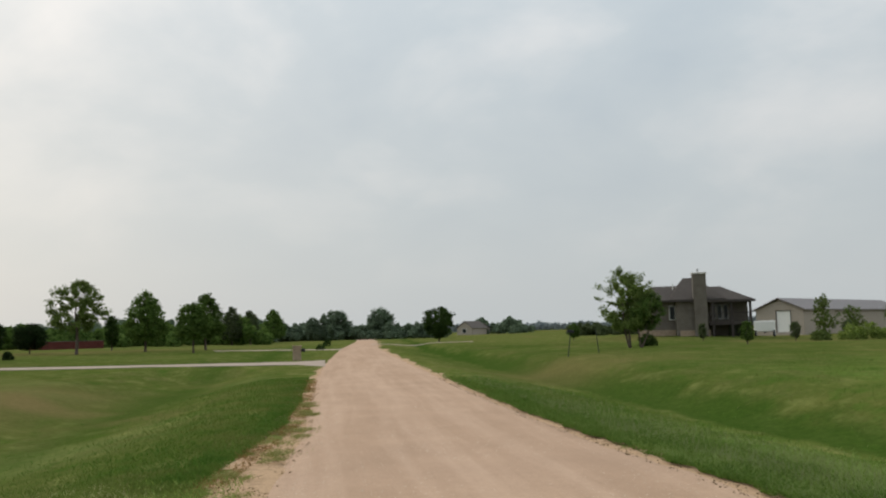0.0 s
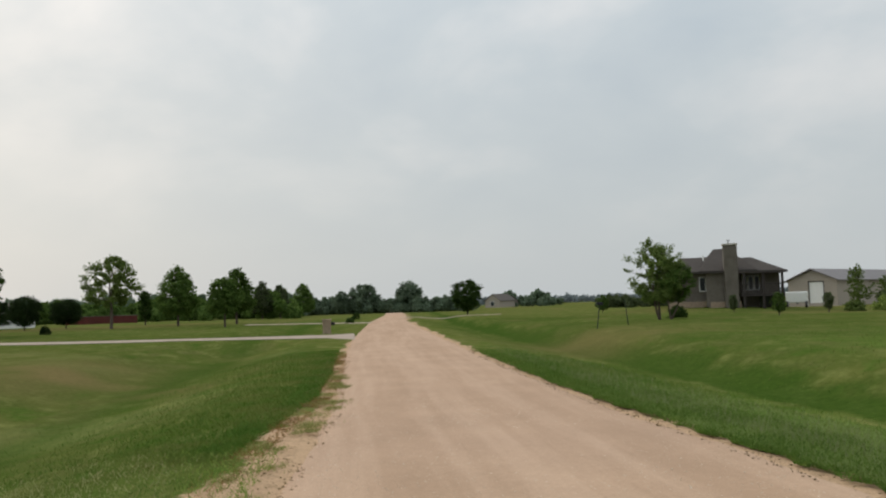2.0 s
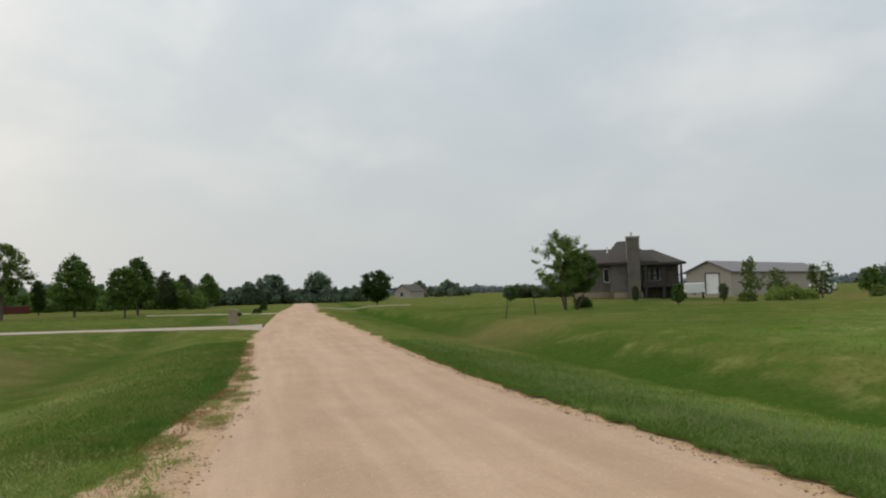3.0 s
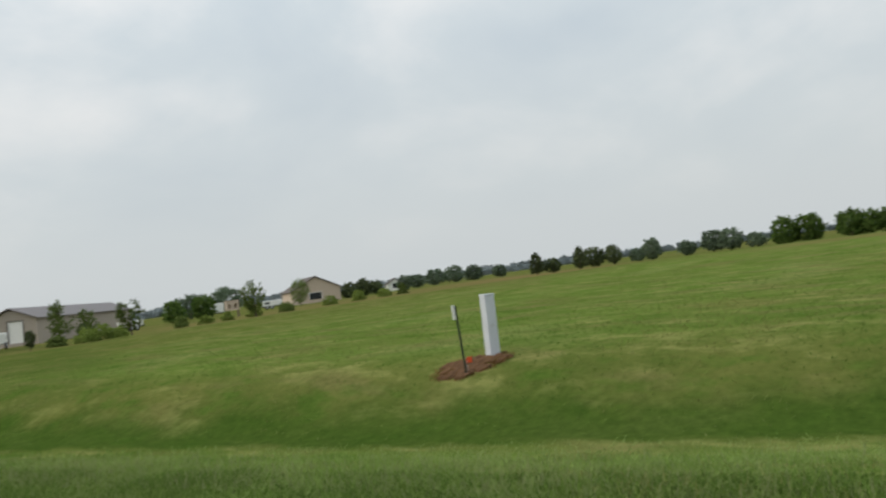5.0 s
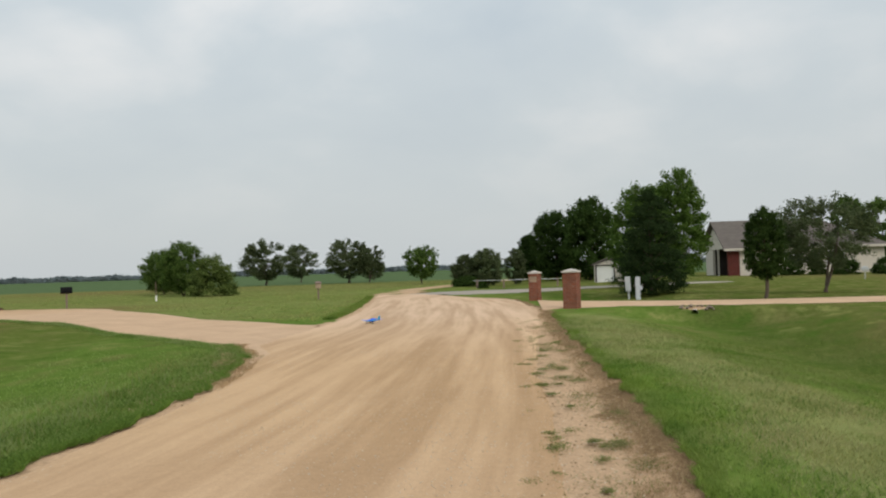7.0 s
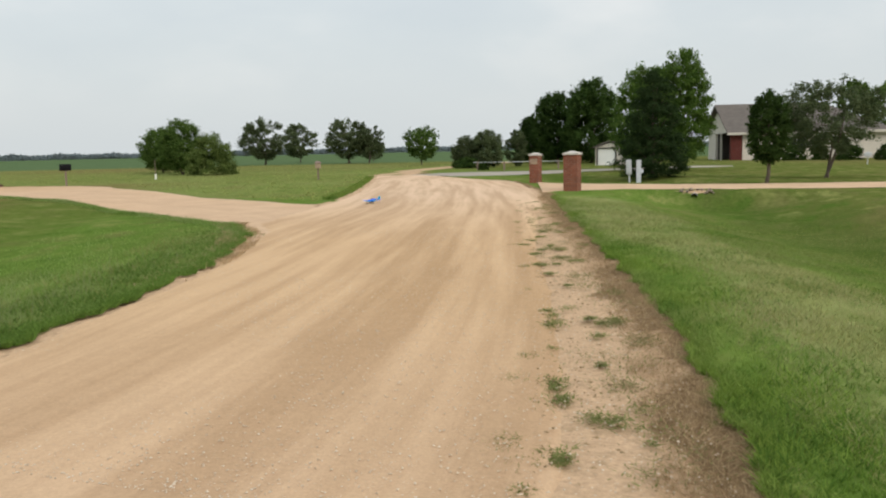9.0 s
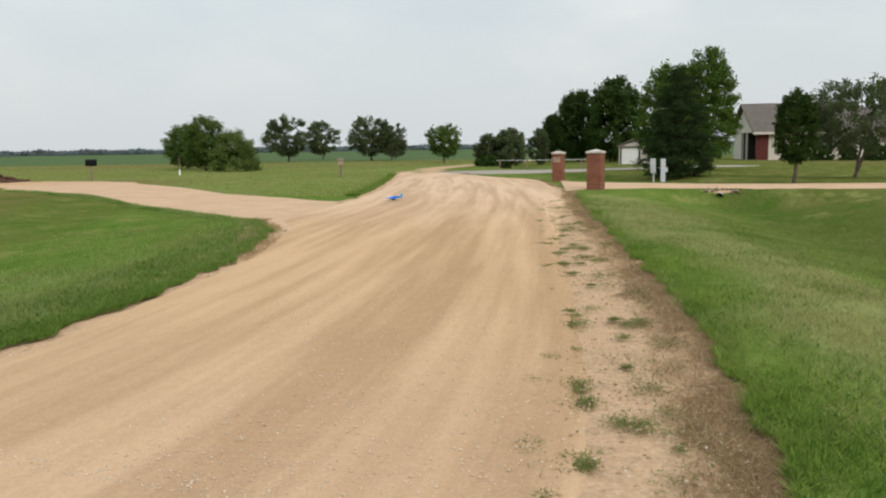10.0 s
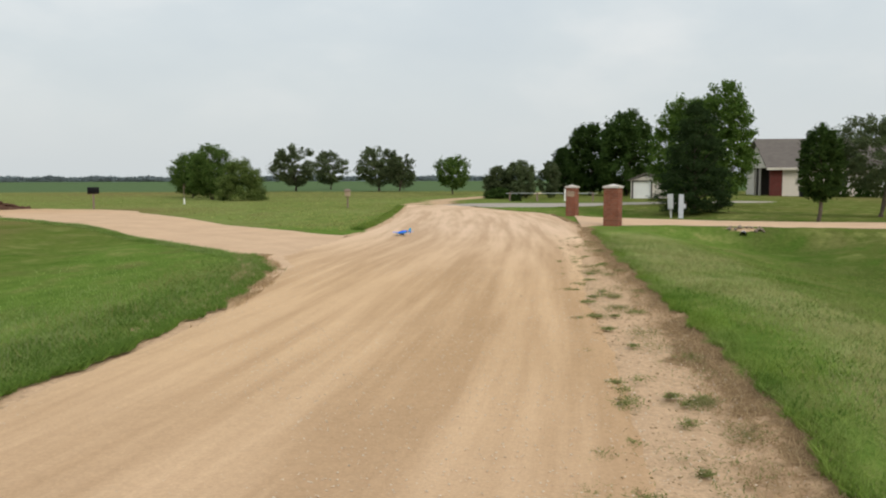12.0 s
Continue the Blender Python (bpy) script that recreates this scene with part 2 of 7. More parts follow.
def make_brick(name, c1, c2, mortar):
    m, n, l, b = material(name, 0.85, 0.0, 0.2)
    t = n.new("ShaderNodeTexBrick")
    g = n.new("ShaderNodeTexCoord")
    s = n.new("ShaderNodeSeparateXYZ")
    l.new(g.outputs["Object"], s.inputs[0])
    add = n.new("ShaderNodeMath")
    l.new(s.outputs["X"], add.inputs[0])
    l.new(s.outputs["Y"], add.inputs[1])
    cv = n.new("ShaderNodeCombineXYZ")
    l.new(add.outputs[0], cv.inputs[0])
    l.new(s.outputs["Z"], cv.inputs[1])
    l.new(cv.outputs[0], t.inputs["Vector"])
    t.inputs["Scale"].default_value = 1.0
    t.inputs["Brick Width"].default_value, t.inputs["Row Height"].default_value, t.inputs["Mortar Size"].default_value = 0.21, 0.075, 0.006
    t.inputs["Color1"].default_value, t.inputs["Color2"].default_value, t.inputs["Mortar"].default_value = (*c1, 1), (*c2, 1), (*mortar, 1)
    stain = ramp_of(n, l, noise_at(n, l, 1.3, 5), [(0.3, (0.72, 0.72, 0.72)), (0.7, (1.1, 1.1, 1.1))])
    l.new(blend(n, l, 0.8, t.outputs["Color"], stain, "MULTIPLY"), b.inputs["Base Color"])
    bump(n, l, b, t.outputs["Fac"], -0.5, 0.01)
    return m


def make_shingles(name, colour):
    m, n, l, b = material(name, 0.9, 0.0, 0.15)
    v = stretched(n, l, 1, 1, 7)
    c = ramp_of(n, l, noise_at(n, l, 2.2, 5, v), [(0.3, tuple(x * 0.72 for x in colour)), (0.7, tuple(x * 1.22 for x in colour))])
    c = blend(n, l, 0.4, c, ramp_of(n, l, noise_at(n, l, 0.6, 4), [(0.3, tuple(x * 0.8 for x in colour)), (0.7, tuple(x * 1.15 for x in colour))]))
    l.new(c, b.inputs["Base Color"])
    return m


def make_bark(name, colour):
    m, n, l, b = material(name, 0.95, 0.0, 0.1)
    v = stretched(n, l, 6, 6, 1.2)
    c = ramp_of(n, l, noise_at(n, l, 3.0, 5, v), [(0.3, tuple(x * 0.6 for x in colour)), (0.7, tuple(x * 1.25 for x in colour))])
    l.new(c, b.inputs["Base Color"])
    bump(n, l, b, noise_at(n, l, 4.0, 5, v), 0.7, 0.03)
    return m


GRASS = make_grass_ground()
GRAVEL = make_gravel("sandy_gravel", (0.52, 0.35, 0.208), 0.76)
DRIVE_GRAVEL = make_gravel("drive_gravel", (0.475, 0.31, 0.176), 0.12)
GREY_GRAVEL = make_gravel("grey_gravel", (0.30, 0.25, 0.185), 0.1)
PALE_GRAVEL = make_gravel("pale_gravel", (0.365, 0.28, 0.2), 0.25)
BLADE = foliage("grass_blade", (0.08, 0.15, 0.018), (0.30, 0.40, 0.08), 0.15, patch=(0.27, 0.33, 0.10), deep=(0.10, 0.19, 0.026))
BLADE_PALE = foliage("bleached_lawn_blade", (0.16, 0.19, 0.055), (0.42, 0.43, 0.18), 0.1, patch=(0.42, 0.38, 0.19), deep=(0.17, 0.24, 0.05))
BLADE_DEEP = foliage("deep_lawn_blade", (0.07, 0.125, 0.018), (0.21, 0.29, 0.06), 0.1, patch=(0.24, 0.26, 0.09))
# verge blade for the north, its backlit darkness put into the colour
VERGE_BACKLIT = foliage("backlit_verge_blade", (0.04, 0.092, 0.012), (0.125, 0.19, 0.034), 0.1, patch=(0.15, 0.16, 0.045), deep=(0.05, 0.12, 0.014))
VERGE = foliage("verge_blade", (0.115, 0.195, 0.034), (0.31, 0.42, 0.12), 0.1, patch=(0.27, 0.32, 0.12), deep=(0.11, 0.19, 0.03))
WEED = foliage("weed_leaf", (0.07, 0.145, 0.022), (0.21, 0.31, 0.065), 0.15)
STRAW = foliage("dry_straw", (0.2, 0.12, 0.06), (0.58, 0.44, 0.26), 0.1)
LEAF_DARK = foliage("dark_leaf", (0.024, 0.05, 0.012), (0.068, 0.112, 0.026))
LEAF_MID = foliage("green_leaf", (0.048, 0.095, 0.02), (0.14, 0.205, 0.05))
LEAF_MAPLE = foliage("maple_leaf", (0.05, 0.105, 0.018), (0.155, 0.24, 0.05))
LEAF_LIGHT = foliage("light_leaf", (0.075, 0.12, 0.028), (0.19, 0.24, 0.07))
LEAF_LIME = foliage("lime_shrub_leaf", (0.12, 0.18, 0.035), (0.27, 0.33, 0.085))
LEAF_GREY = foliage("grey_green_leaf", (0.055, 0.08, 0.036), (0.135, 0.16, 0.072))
LEAF_BLUE = foliage("spruce_needle", (0.016, 0.032, 0.011), (0.04, 0.064, 0.021))
# lightened leaf colour that includes the haze of middle distance
WOODS = foliage("hazed_woods_leaf", (0.10, 0.14, 0.09), (0.165, 0.215, 0.135))
# pale grey-blue: the haze of the horizon is put into this leaf colour
HAZE_WOODS = foliage("haze_tinted_woods_leaf", (0.26, 0.30, 0.31), (0.30, 0.345, 0.35), 0.0, 0.75)
BARK = make_bark("bark", (0.12, 0.095, 0.075))
BRICK_RED = make_brick("red_brick", (0.265, 0.070, 0.038), (0.19, 0.050, 0.030), (0.23, 0.13, 0.09))
BRICK_PILLAR = make_brick("pillar_brick", (0.27, 0.088, 0.05), (0.18, 0.058, 0.037), (0.27, 0.19, 0.14))
BRICK_BROWN = make_brick("brown_brick", (0.168, 0.145, 0.12), (0.142, 0.122, 0.10), (0.165, 0.145, 0.122))
STONE_TAN = plain("tan_stone", (0.33, 0.25, 0.18), 0.9, vary=0.3, scale=6)
ROOF_BROWN = make_shingles("brown_shingles", (0.083, 0.07, 0.057))
ROOF_DARK = make_shingles("dark_shingles", (0.072, 0.061, 0.053))
ROOF_GREY = make_shingles("grey_shingles", (0.135, 0.116, 0.102))
WHITE = plain("white_paint", (0.78, 0.77, 0.74), 0.6, vary=0.05, relief=0.05)
CREAM = plain("cream_siding", (0.58, 0.53, 0.46), 0.75, vary=0.07, relief=0.05)
TAUPE_DARK = plain("dark_trim", (0.05, 0.04, 0.036), 0.7, vary=0.15)
BARN_TAN = plain("tan_metal_siding", (0.36, 0.31, 0.26), 0.6, vary=0.08)
PALE_TAN = plain("pale_tan_siding", (0.52, 0.42, 0.33), 0.8, vary=0.08)
BARN_ROOF = plain("taupe_metal_roof", (0.175, 0.152, 0.147), 0.5, vary=0.08)
DOOR_BLUE = plain("pale_blue_door", (0.52, 0.58, 0.64), 0.6, vary=0.05, relief=0.05)
CONCRETE = plain("concrete", (0.52, 0.48, 0.43), 0.9, vary=0.14, scale=5)
CONCRETE_GREY = plain("grey_galvanised", (0.50, 0.51, 0.52), 0.5, vary=0.08, relief=0.05)
PEDESTAL = plain("pale_grey_plastic", (0.56, 0.58, 0.62), 0.5, vary=0.05, relief=0.04)
BLACK = plain("black_paint", (0.02, 0.02, 0.022), 0.5, vary=0.2)
MATTE_BLACK = plain("matte_black_paint", (0.012, 0.012, 0.013), 0.92, vary=0.2, relief=0.05)
GREEN_STEEL = plain("dark_green_steel", (0.022, 0.03, 0.022), 0.6, vary=0.2)
WOOD_GREY = plain("weathered_wood", (0.23, 0.17, 0.14), 0.9, vary=0.25, scale=8)
CLAY = plain("red_clay", (0.135, 0.078, 0.045), 0.98, vary=0.35, scale=6, fine=30, relief=0.8)
TOPSOIL = plain("dark_topsoil", (0.088, 0.049, 0.033), 0.98, vary=0.3, scale=2, fine=15, relief=0.9)
SAND = plain("pale_sand", (0.43, 0.34, 0.235), 0.98, vary=0.15, scale=3, fine=20, relief=0.5)
FLAG_ORANGE = plain("orange_red_plastic", (0.62, 0.075, 0.022), 0.6, vary=0.1)
RED = plain("red_plastic", (0.45, 0.04, 0.02), 0.5, vary=0.1)


def make_glass():
    m, n, l, b = material("window_glass", 0.08, 0.0, 0.5)
    l.new(ramp_of(n, l, noise_at(n, l, 0.8, 3), [(0.3, (0.02, 0.024, 0.028)), (0.7, (0.05, 0.055, 0.06))]), b.inputs["Base Color"])
    return m


GLASS = make_glass()
CURTAIN = plain("white_curtain_behind_glass", (0.62, 0.64, 0.60), 0.25, vary=0.12, scale=2.0, relief=0.0)


# ---- the land ----
def smooth(a, b, v):
    t = np.clip((v - a) / (b - a), 0.0, 1.0)
    return t * t * (3 - 2 * t)
WY = np.array([-60.0, -50, -48, -44, -41, -38.4, -33.5, -27.6, -25.6, -17, -15, -11, -8.5, -6.5, -4.5, 0, 4, 8, 11.6, 15.5, 19.3, 29, 46, 83, 140, 260])
WX = np.array([21.0, 17.2, 16.0, 13.4, 11.4, 8.6, 6.9, 5.0, 4.55, 2.5, 2.0, 1.05, 0.42, 0.0, -0.3, -1.0, -1.55, -1.9, -2.15, -2.7, -3.2, -4.6, -6.6, -10.4, -15.0, -27.0])
EY = np.array([-60.0, -50, -46.5, -43.8, -38.6, -28.3, -23.3, -15.5, -14.6, -13.5, -11.8, -9.6, -8.3, -7.2, -6.0, -4.6, 0, 3.8, 6.4, 8.6, 11.3, 14.7, 22, 31, 54, 83, 140, 260])
EX = np.array([21.5, 20.5, 19.3, 18.2, 16.2, 12.5, 11.0, 9.6, 8.8, 8.0, 7.15, 6.3, 5.95, 5.6, 5.35, 5.1, 4.4, 3.65, 3.2, 2.8, 2.25, 1.65, 0.7, -0.4, -3.2, -6.5, -11.2, -23.0])
def west(y):
    return np.interp(y, WY, WX)
def east(y):
    return np.interp(y, EY, EX)
def ground_z(x, y):
    """Height of the land: ditches beside the road, a gentle rise to the east."""
    se, sw = x - east(y), west(y) - x
    r = np.hypot(x, y)
    z = -0.55 * smooth(0.8, 4.9, se) * smooth(7.4, 5.0, se) * smooth(-14, -2, y) * smooth(150, 70, y)
    fill = 1 - np.maximum(smooth(-27.9, -29.5, y) * smooth(-39.0, -36.0, y), smooth(38.5, 42.0, y) * smooth(52.0, 49.0, y))
    z = z - 0.66 * smooth(0.9, 5.6, sw) * smooth(9.8, 5.9, sw) * smooth(75, 55, y) * smooth(-44, -37, y) * fill
    rise = 0.3 * smooth(5.0, 9.0, se) + 0.42 * smooth(14, 52, se)
    z = z + rise * smooth(-42, -5, y) * smooth(78, 30, y) * (1 - 0.85 * smooth(68, 125, r))
    z = z + 0.75 * np.exp(-((x - 22) / 9) ** 2 - ((y - 80) / 9) ** 2)
    z = z + 0.22 * smooth(14, 40, sw) * smooth(-10, 20, y)
    return z


def gz(x, y):
    return float(ground_z(np.float64(x), np.float64(y)))


def mesh_from(name, verts, faces, mat, parent=None, attrs=(), smooth_faces=False):
    """One mesh object from arrays of corners and of quads or triangles."""
    me = bpy.data.meshes.new(name)
    verts, faces = np.asarray(verts, np.float32), np.asarray(faces, np.int32)
    k = faces.shape[1]
    me.vertices.add(len(verts))
    me.vertices.foreach_set("co", verts.ravel())
    me.loops.add(faces.size)
    me.loops.foreach_set("vertex_index", faces.ravel())
    me.polygons.add(len(faces))
    me.polygons.foreach_set("loop_start", np.arange(0, faces.size, k, dtype=np.int32))
    me.polygons.foreach_set("use_smooth", np.full(len(faces), smooth_faces))
    for key, values in attrs:
        me.attributes.new(key, "FLOAT", "POINT").data.foreach_set("value", np.asarray(values, np.float32))
    me.update(calc_edges=True)
    me.validate()
    if mat:
        me.materials.append(mat)
    ob = new(name, me)
    ob.parent = parent
    return ob


def part(name, bm, mat, parent=None, label=""):
    """Link a bmesh as one mesh object, under a thing or a part."""
    me = bpy.data.meshes.new(name)
    bmesh.ops.recalc_face_normals(bm, faces=bm.faces)
    bm.to_mesh(me)
    bm.free()
    me.materials.append(mat)
    ob = new(name, me)
    ob.parent = parent
    if label:
        tagged(ob, label)
    return ob


def thing(name, m, label, category, group="", kind=""):
    ob = new(name)
    ob.matrix_world = m
    ob.empty_display_size = 0.2
    return tagged(ob, label, category, group, kind)


def box(bm, x0, x1, y0, y1, z0, z1, bevel=0.0, m=None):
    r = bmesh.ops.create_cube(bm, size=1.0)
    mm = Matrix.Translation(((x0 + x1) / 2, (y0 + y1) / 2, (z0 + z1) / 2)) @ Matrix.Diagonal((x1 - x0, y1 - y0, z1 - z0, 1))
    bmesh.ops.transform(bm, matrix=(m @ mm) if m else mm, verts=r["verts"])
    if bevel:
        es = list({e for v in r["verts"] for e in v.link_edges})
        bmesh.ops.bevel(bm, geom=es, offset=bevel, segments=2, affect="EDGES", profile=0.6)
    return bm


def rod(bm, p, q, r0, r1=None, n=8):
    p, q = Vector(p), Vector(q)
    d = q - p
    m = Matrix.Translation((p + q) / 2) @ d.to_track_quat("Z", "Y").to_matrix().to_4x4()
    bmesh.ops.create_cone(bm, cap_ends=True, segments=n, radius1=r0, radius2=r0 if r1 is None else r1, depth=d.length, matrix=m)
    return bm


def ball(bm, p, rx, ry, rz, sub=2):
    bmesh.ops.create_icosphere(bm, subdivisions=sub, radius=1.0, matrix=Matrix.Translation(p) @ Matrix.Diagonal((rx, ry, rz, 1)))
    return bm


def wall(bm, u0, u1, z0, z1, y, thick, openings=()):
    """A straight wall along x with real openings (u0, u1, z0, z1) through it."""
    us = sorted({u0, u1, *[o[0] for o in openings], *[o[1] for o in openings]})
    zs = sorted({z0, z1, *[o[2] for o in openings], *[o[3] for o in openings]})
    cells = {(i, k) for i in range(len(us) - 1) for k in range(len(zs) - 1)
             if not any(o[0] <= us[i] and us[i + 1] <= o[1] and o[2] <= zs[k] and zs[k + 1] <= o[3] for o in openings)}
    made = {}

    def at(i, k, s):
        if (i, k, s) not in made:
            made[i, k, s] = bm.verts.new((us[i], y + thick * s, zs[k]))
        return made[i, k, s]

    for i, k in cells:
        for s in (0, 1):
            bm.faces.new((at(i, k, s), at(i + 1, k, s), at(i + 1, k + 1, s), at(i, k + 1, s)))
        for (di, dk), (a, b) in (((-1, 0), ((0, 0), (0, 1))), ((1, 0), ((1, 0), (1, 1))), ((0, -1), ((0, 0), (1, 0))), ((0, 1), ((0, 1), (1, 1)))):
            if (i + di, k + dk) not in cells:
                bm.faces.new((at(i + a[0], k + a[1], 0), at(i + b[0], k + b[1], 0), at(i + b[0], k + b[1], 1), at(i + a[0], k + a[1], 1)))
    return bm


def hip_roof(bm, x0, x1, y0, y1, z0, z1, r0, r1, thick=0.16, ry=None):
    """A hip roof over a rectangle, its ridge along x from r0 to r1 (r0 = x0 makes a gable end)."""
    ry = (y0 + y1) / 2 if ry is None else ry
    lo = [bm.verts.new(v) for v in ((x0, y0, z0), (x1, y0, z0), (x1, y1, z0), (x0, y1, z0))]
    hi = [bm.verts.new(v) for v in ((x0, y0, z0 + thick), (x1, y0, z0 + thick), (x1, y1, z0 + thick), (x0, y1, z0 + thick))]
    a, b = bm.verts.new((r0, ry, z1)), bm.verts.new((r1, ry, z1))
    bm.faces.new(lo[::-1])
    for i in range(4):
        j = (i + 1) % 4
        bm.faces.new((lo[i], lo[j], hi[j], hi[i]))
    bm.faces.new((hi[0], hi[1], b, a))
    bm.faces.new((hi[1], hi[2], b))
    bm.faces.new((hi[2], hi[3], a, b))
    bm.faces.new((hi[3], hi[0], a))
    return bm


def window(parent, u0, u1, z0, z1, y, lights=2, pane_mat=None, frame_mat=None, bar=0.09, name="window", deep=0.14):
    """A window in an opening: surround and mullions as one frame, each pane its own part."""
    w = (u1 - u0) / lights
    half = bar * 0.4
    holes = [(u0 + i * w + (half if i else 0), u0 + (i + 1) * w - (half if i < lights - 1 else 0), z0, z1) for i in range(lights)]
    bm = wall(bmesh.new(), u0 - bar, u1 + bar, z0 - bar, z1 + bar, y - 0.05, deep + 0.05, holes)
    frame_ob = part(name, bm, frame_mat or WHITE, parent)
    for i in range(lights):
        bm = bmesh.new()
        box(bm, holes[i][0] + 0.002, holes[i][1] - 0.002, y + 0.07, y + 0.09, z0 + 0.002, z1 - 0.002)
        mat = pane_mat[i % len(pane_mat)] if isinstance(pane_mat, list) else (pane_mat or GLASS)
        part("pane", bm, mat, frame_ob)
    return frame_ob


# ---- ground: one sheet to the horizon, fine near the road ----
def spread(lo, hi, step, far):
    a = list(np.arange(lo, hi + step / 2, step))
    s, v = step, lo
    left = []
    while v > -far:
        s *= 1.13
        v -= s
        left.append(v)
    s, v = step, a[-1]
    right = []
    while v < far:
        s *= 1.13
        v += s
        right.append(v)
    return np.array(left[::-1] + a + right)


def lattice(xs, ys):
    nx, ny = len(xs), len(ys)
    i = np.arange(nx * ny).reshape(ny, nx)
    return np.stack([i[:-1, :-1], i[:-1, 1:], i[1:, 1:], i[1:, :-1]], -1).reshape(-1, 4)


def wobble(x, y, s, seed=0.0):
    """Cheap smooth noise in -1..1 for whole arrays."""
    a = np.sin(x * 1.3 / s + 1.7 * np.sin(y * 0.9 / s + seed) + seed) + np.sin(y * 1.1 / s + 1.3 * np.sin(x * 1.2 / s + 2 * seed) + 2.1)
    b = np.sin(x * 2.9 / s + 1.1 * np.sin(y * 2.3 / s + seed) + 4) + np.sin(y * 3.1 / s + 1.9 * np.sin(x * 2.1 / s) + seed)
    return (a + 0.5 * b) / 3.0


gx, gy = spread(-14.0, 18.0, 0.28, 3200.0), spread(-34.0, 34.0, 0.34, 3200.0)
X, Y = np.meshgrid(gx, gy)
X, Y = X.ravel(), Y.ravel()
se, sw = X - east(Y), west(Y) - X
verge = 0.9 * smooth(9, -4, Y) * smooth(-33, -14, Y)
inside = (se < -0.35) & (sw < -0.35 - verge) & (Y > -47.2) & (Y < 250)
Zg = ground_z(X, Y) + 0.03 * wobble(X, Y, 2.3) * smooth(0.2, 3, np.maximum(se, sw)) + 0.015 * wobble(X, Y, 0.5, 1.0)
Zg = np.where(inside, -0.08, Zg - 0.02 + 0.06 * smooth(-0.02, 0.16, sw) * smooth(-27.5, -25.0, Y) * smooth(12, 5, Y))
def bare_width(y):
    """Width of bare ground between the gravel and the turf, west of the northern stretch."""
    return np.interp(y, [4.0, 6.0, 8.0, 11.0, 14.6, 20.0], [0.62, 0.56, 0.5, 0.42, 0.05, 0.0])


ragged = 0.5 * wobble(X, Y, 0.8, 2.0) + 0.35 * wobble(X, Y, 0.25, 0.7)
on_w, on_e = smooth(-2.2, -1.8, sw), smooth(-0.8, -0.5, se)
soil_w = smooth(0.0, -0.5, sw + 0.5 * ragged) * smooth(10, 4, Y)
bare = bare_width(Y)
soil_n = smooth(0.12, -0.2, sw - bare + 0.45 * ragged) * smooth(3, 5, Y) * smooth(60, 30, Y)
soil = np.clip(np.maximum(np.maximum(soil_w, soil_n) * on_w, smooth(0.5, 0.05, se + 0.55 * ragged) * on_e), 0, 1)
thatch = smooth(0.2, -0.05, sw + 0.15 * ragged) * smooth(-0.75, -0.3, sw + 0.25 * ragged) * smooth(10, 3, Y) * on_w * (sw > -1.9)
dry = np.clip(0.6 * smooth(0.2, 0.8, wobble(X, Y, 16.0, 3.3)) * smooth(7, 16, np.maximum(se, sw)) + 0.5 * smooth(0.5, 0.9, wobble(X, Y, 3.1, 5.3)) * smooth(5, 9, np.maximum(se, sw)), 0, 0.75)
bearing, reach = np.degrees(np.arctan2(X, Y)), np.hypot(X, Y)
planting = np.interp(bearing, [24, 30, 37, 47, 60], [64, 72, 90, 116, 134])
tan_field = 0.6 * smooth(0.8, 0.95, reach / planting) * smooth(1.5, 1.2, reach / planting) * smooth(29, 33, bearing) * smooth(66, 58, bearing)
old_clippings = 0.4 * smooth(0.15, 0.75, wobble(X, Y, 2.1, 8.8)) * smooth(2.5, 4.0, sw) * smooth(6, 10, Y) * smooth(44, 30, Y)
brown_bank = 0.7 * np.exp(-((X - 6.5) / 5) ** 2 - ((Y - 36) / 9) ** 2) + 0.5 * np.exp(-((X + 13) / 5) ** 2 - ((Y - 25) / 6) ** 2)
soil = np.clip(soil + 0.9 * np.exp(-((X - 0.3) / 0.7) ** 2 - ((Y + 29.3) / 0.3) ** 2), 0, 1)
far_slope = np.exp(-((sw - 8.2 - 0.6 * ragged) / 1.5) ** 2) * smooth(7, 13, Y) * smooth(36, 27, Y) * (0.38 + 0.5 * wobble(X, Y, 2.6, 3.7))
tip = 0.6 * np.exp(-((X - 8.6) / 0.8) ** 2 - ((Y + 14.0) / 1.5) ** 2)
island = 0.2 * smooth(9, 14, X) * smooth(-24, -27, Y) * smooth(-120, -105, Y) * (0.8 + 0.5 * wobble(X, Y, 4.0, 2.9))
scorched = 0.5 * smooth(0.0, 0.6, wobble(X, Y, 1.6, 7.7)) * smooth(7, 9, se) * smooth(-11, -5, Y) * smooth(9, 4, Y) * smooth(32, 20, X)
dry = np.clip(dry + scorched + old_clippings + island + far_slope + tip + tan_field + brown_bank * (0.6 + 0.6 * wobble(X, Y, 3.0, 1.3)), 0, 1)
lush = np.clip(0.95 * smooth(4.6, 4.95, se + 0.25 * ragged) * smooth(6.7, 5.4, se + 0.8 * ragged) * smooth(-9, 1, Y) + 0.22 * smooth(7, 9, X) * smooth(0, -6, Y) * smooth(30, 16, X) * smooth(-30, -20, Y) + 0.55 * np.exp(-((sw - 5.8) / 1.3) ** 2) * (Y < 12)
               , 0, 0.85)
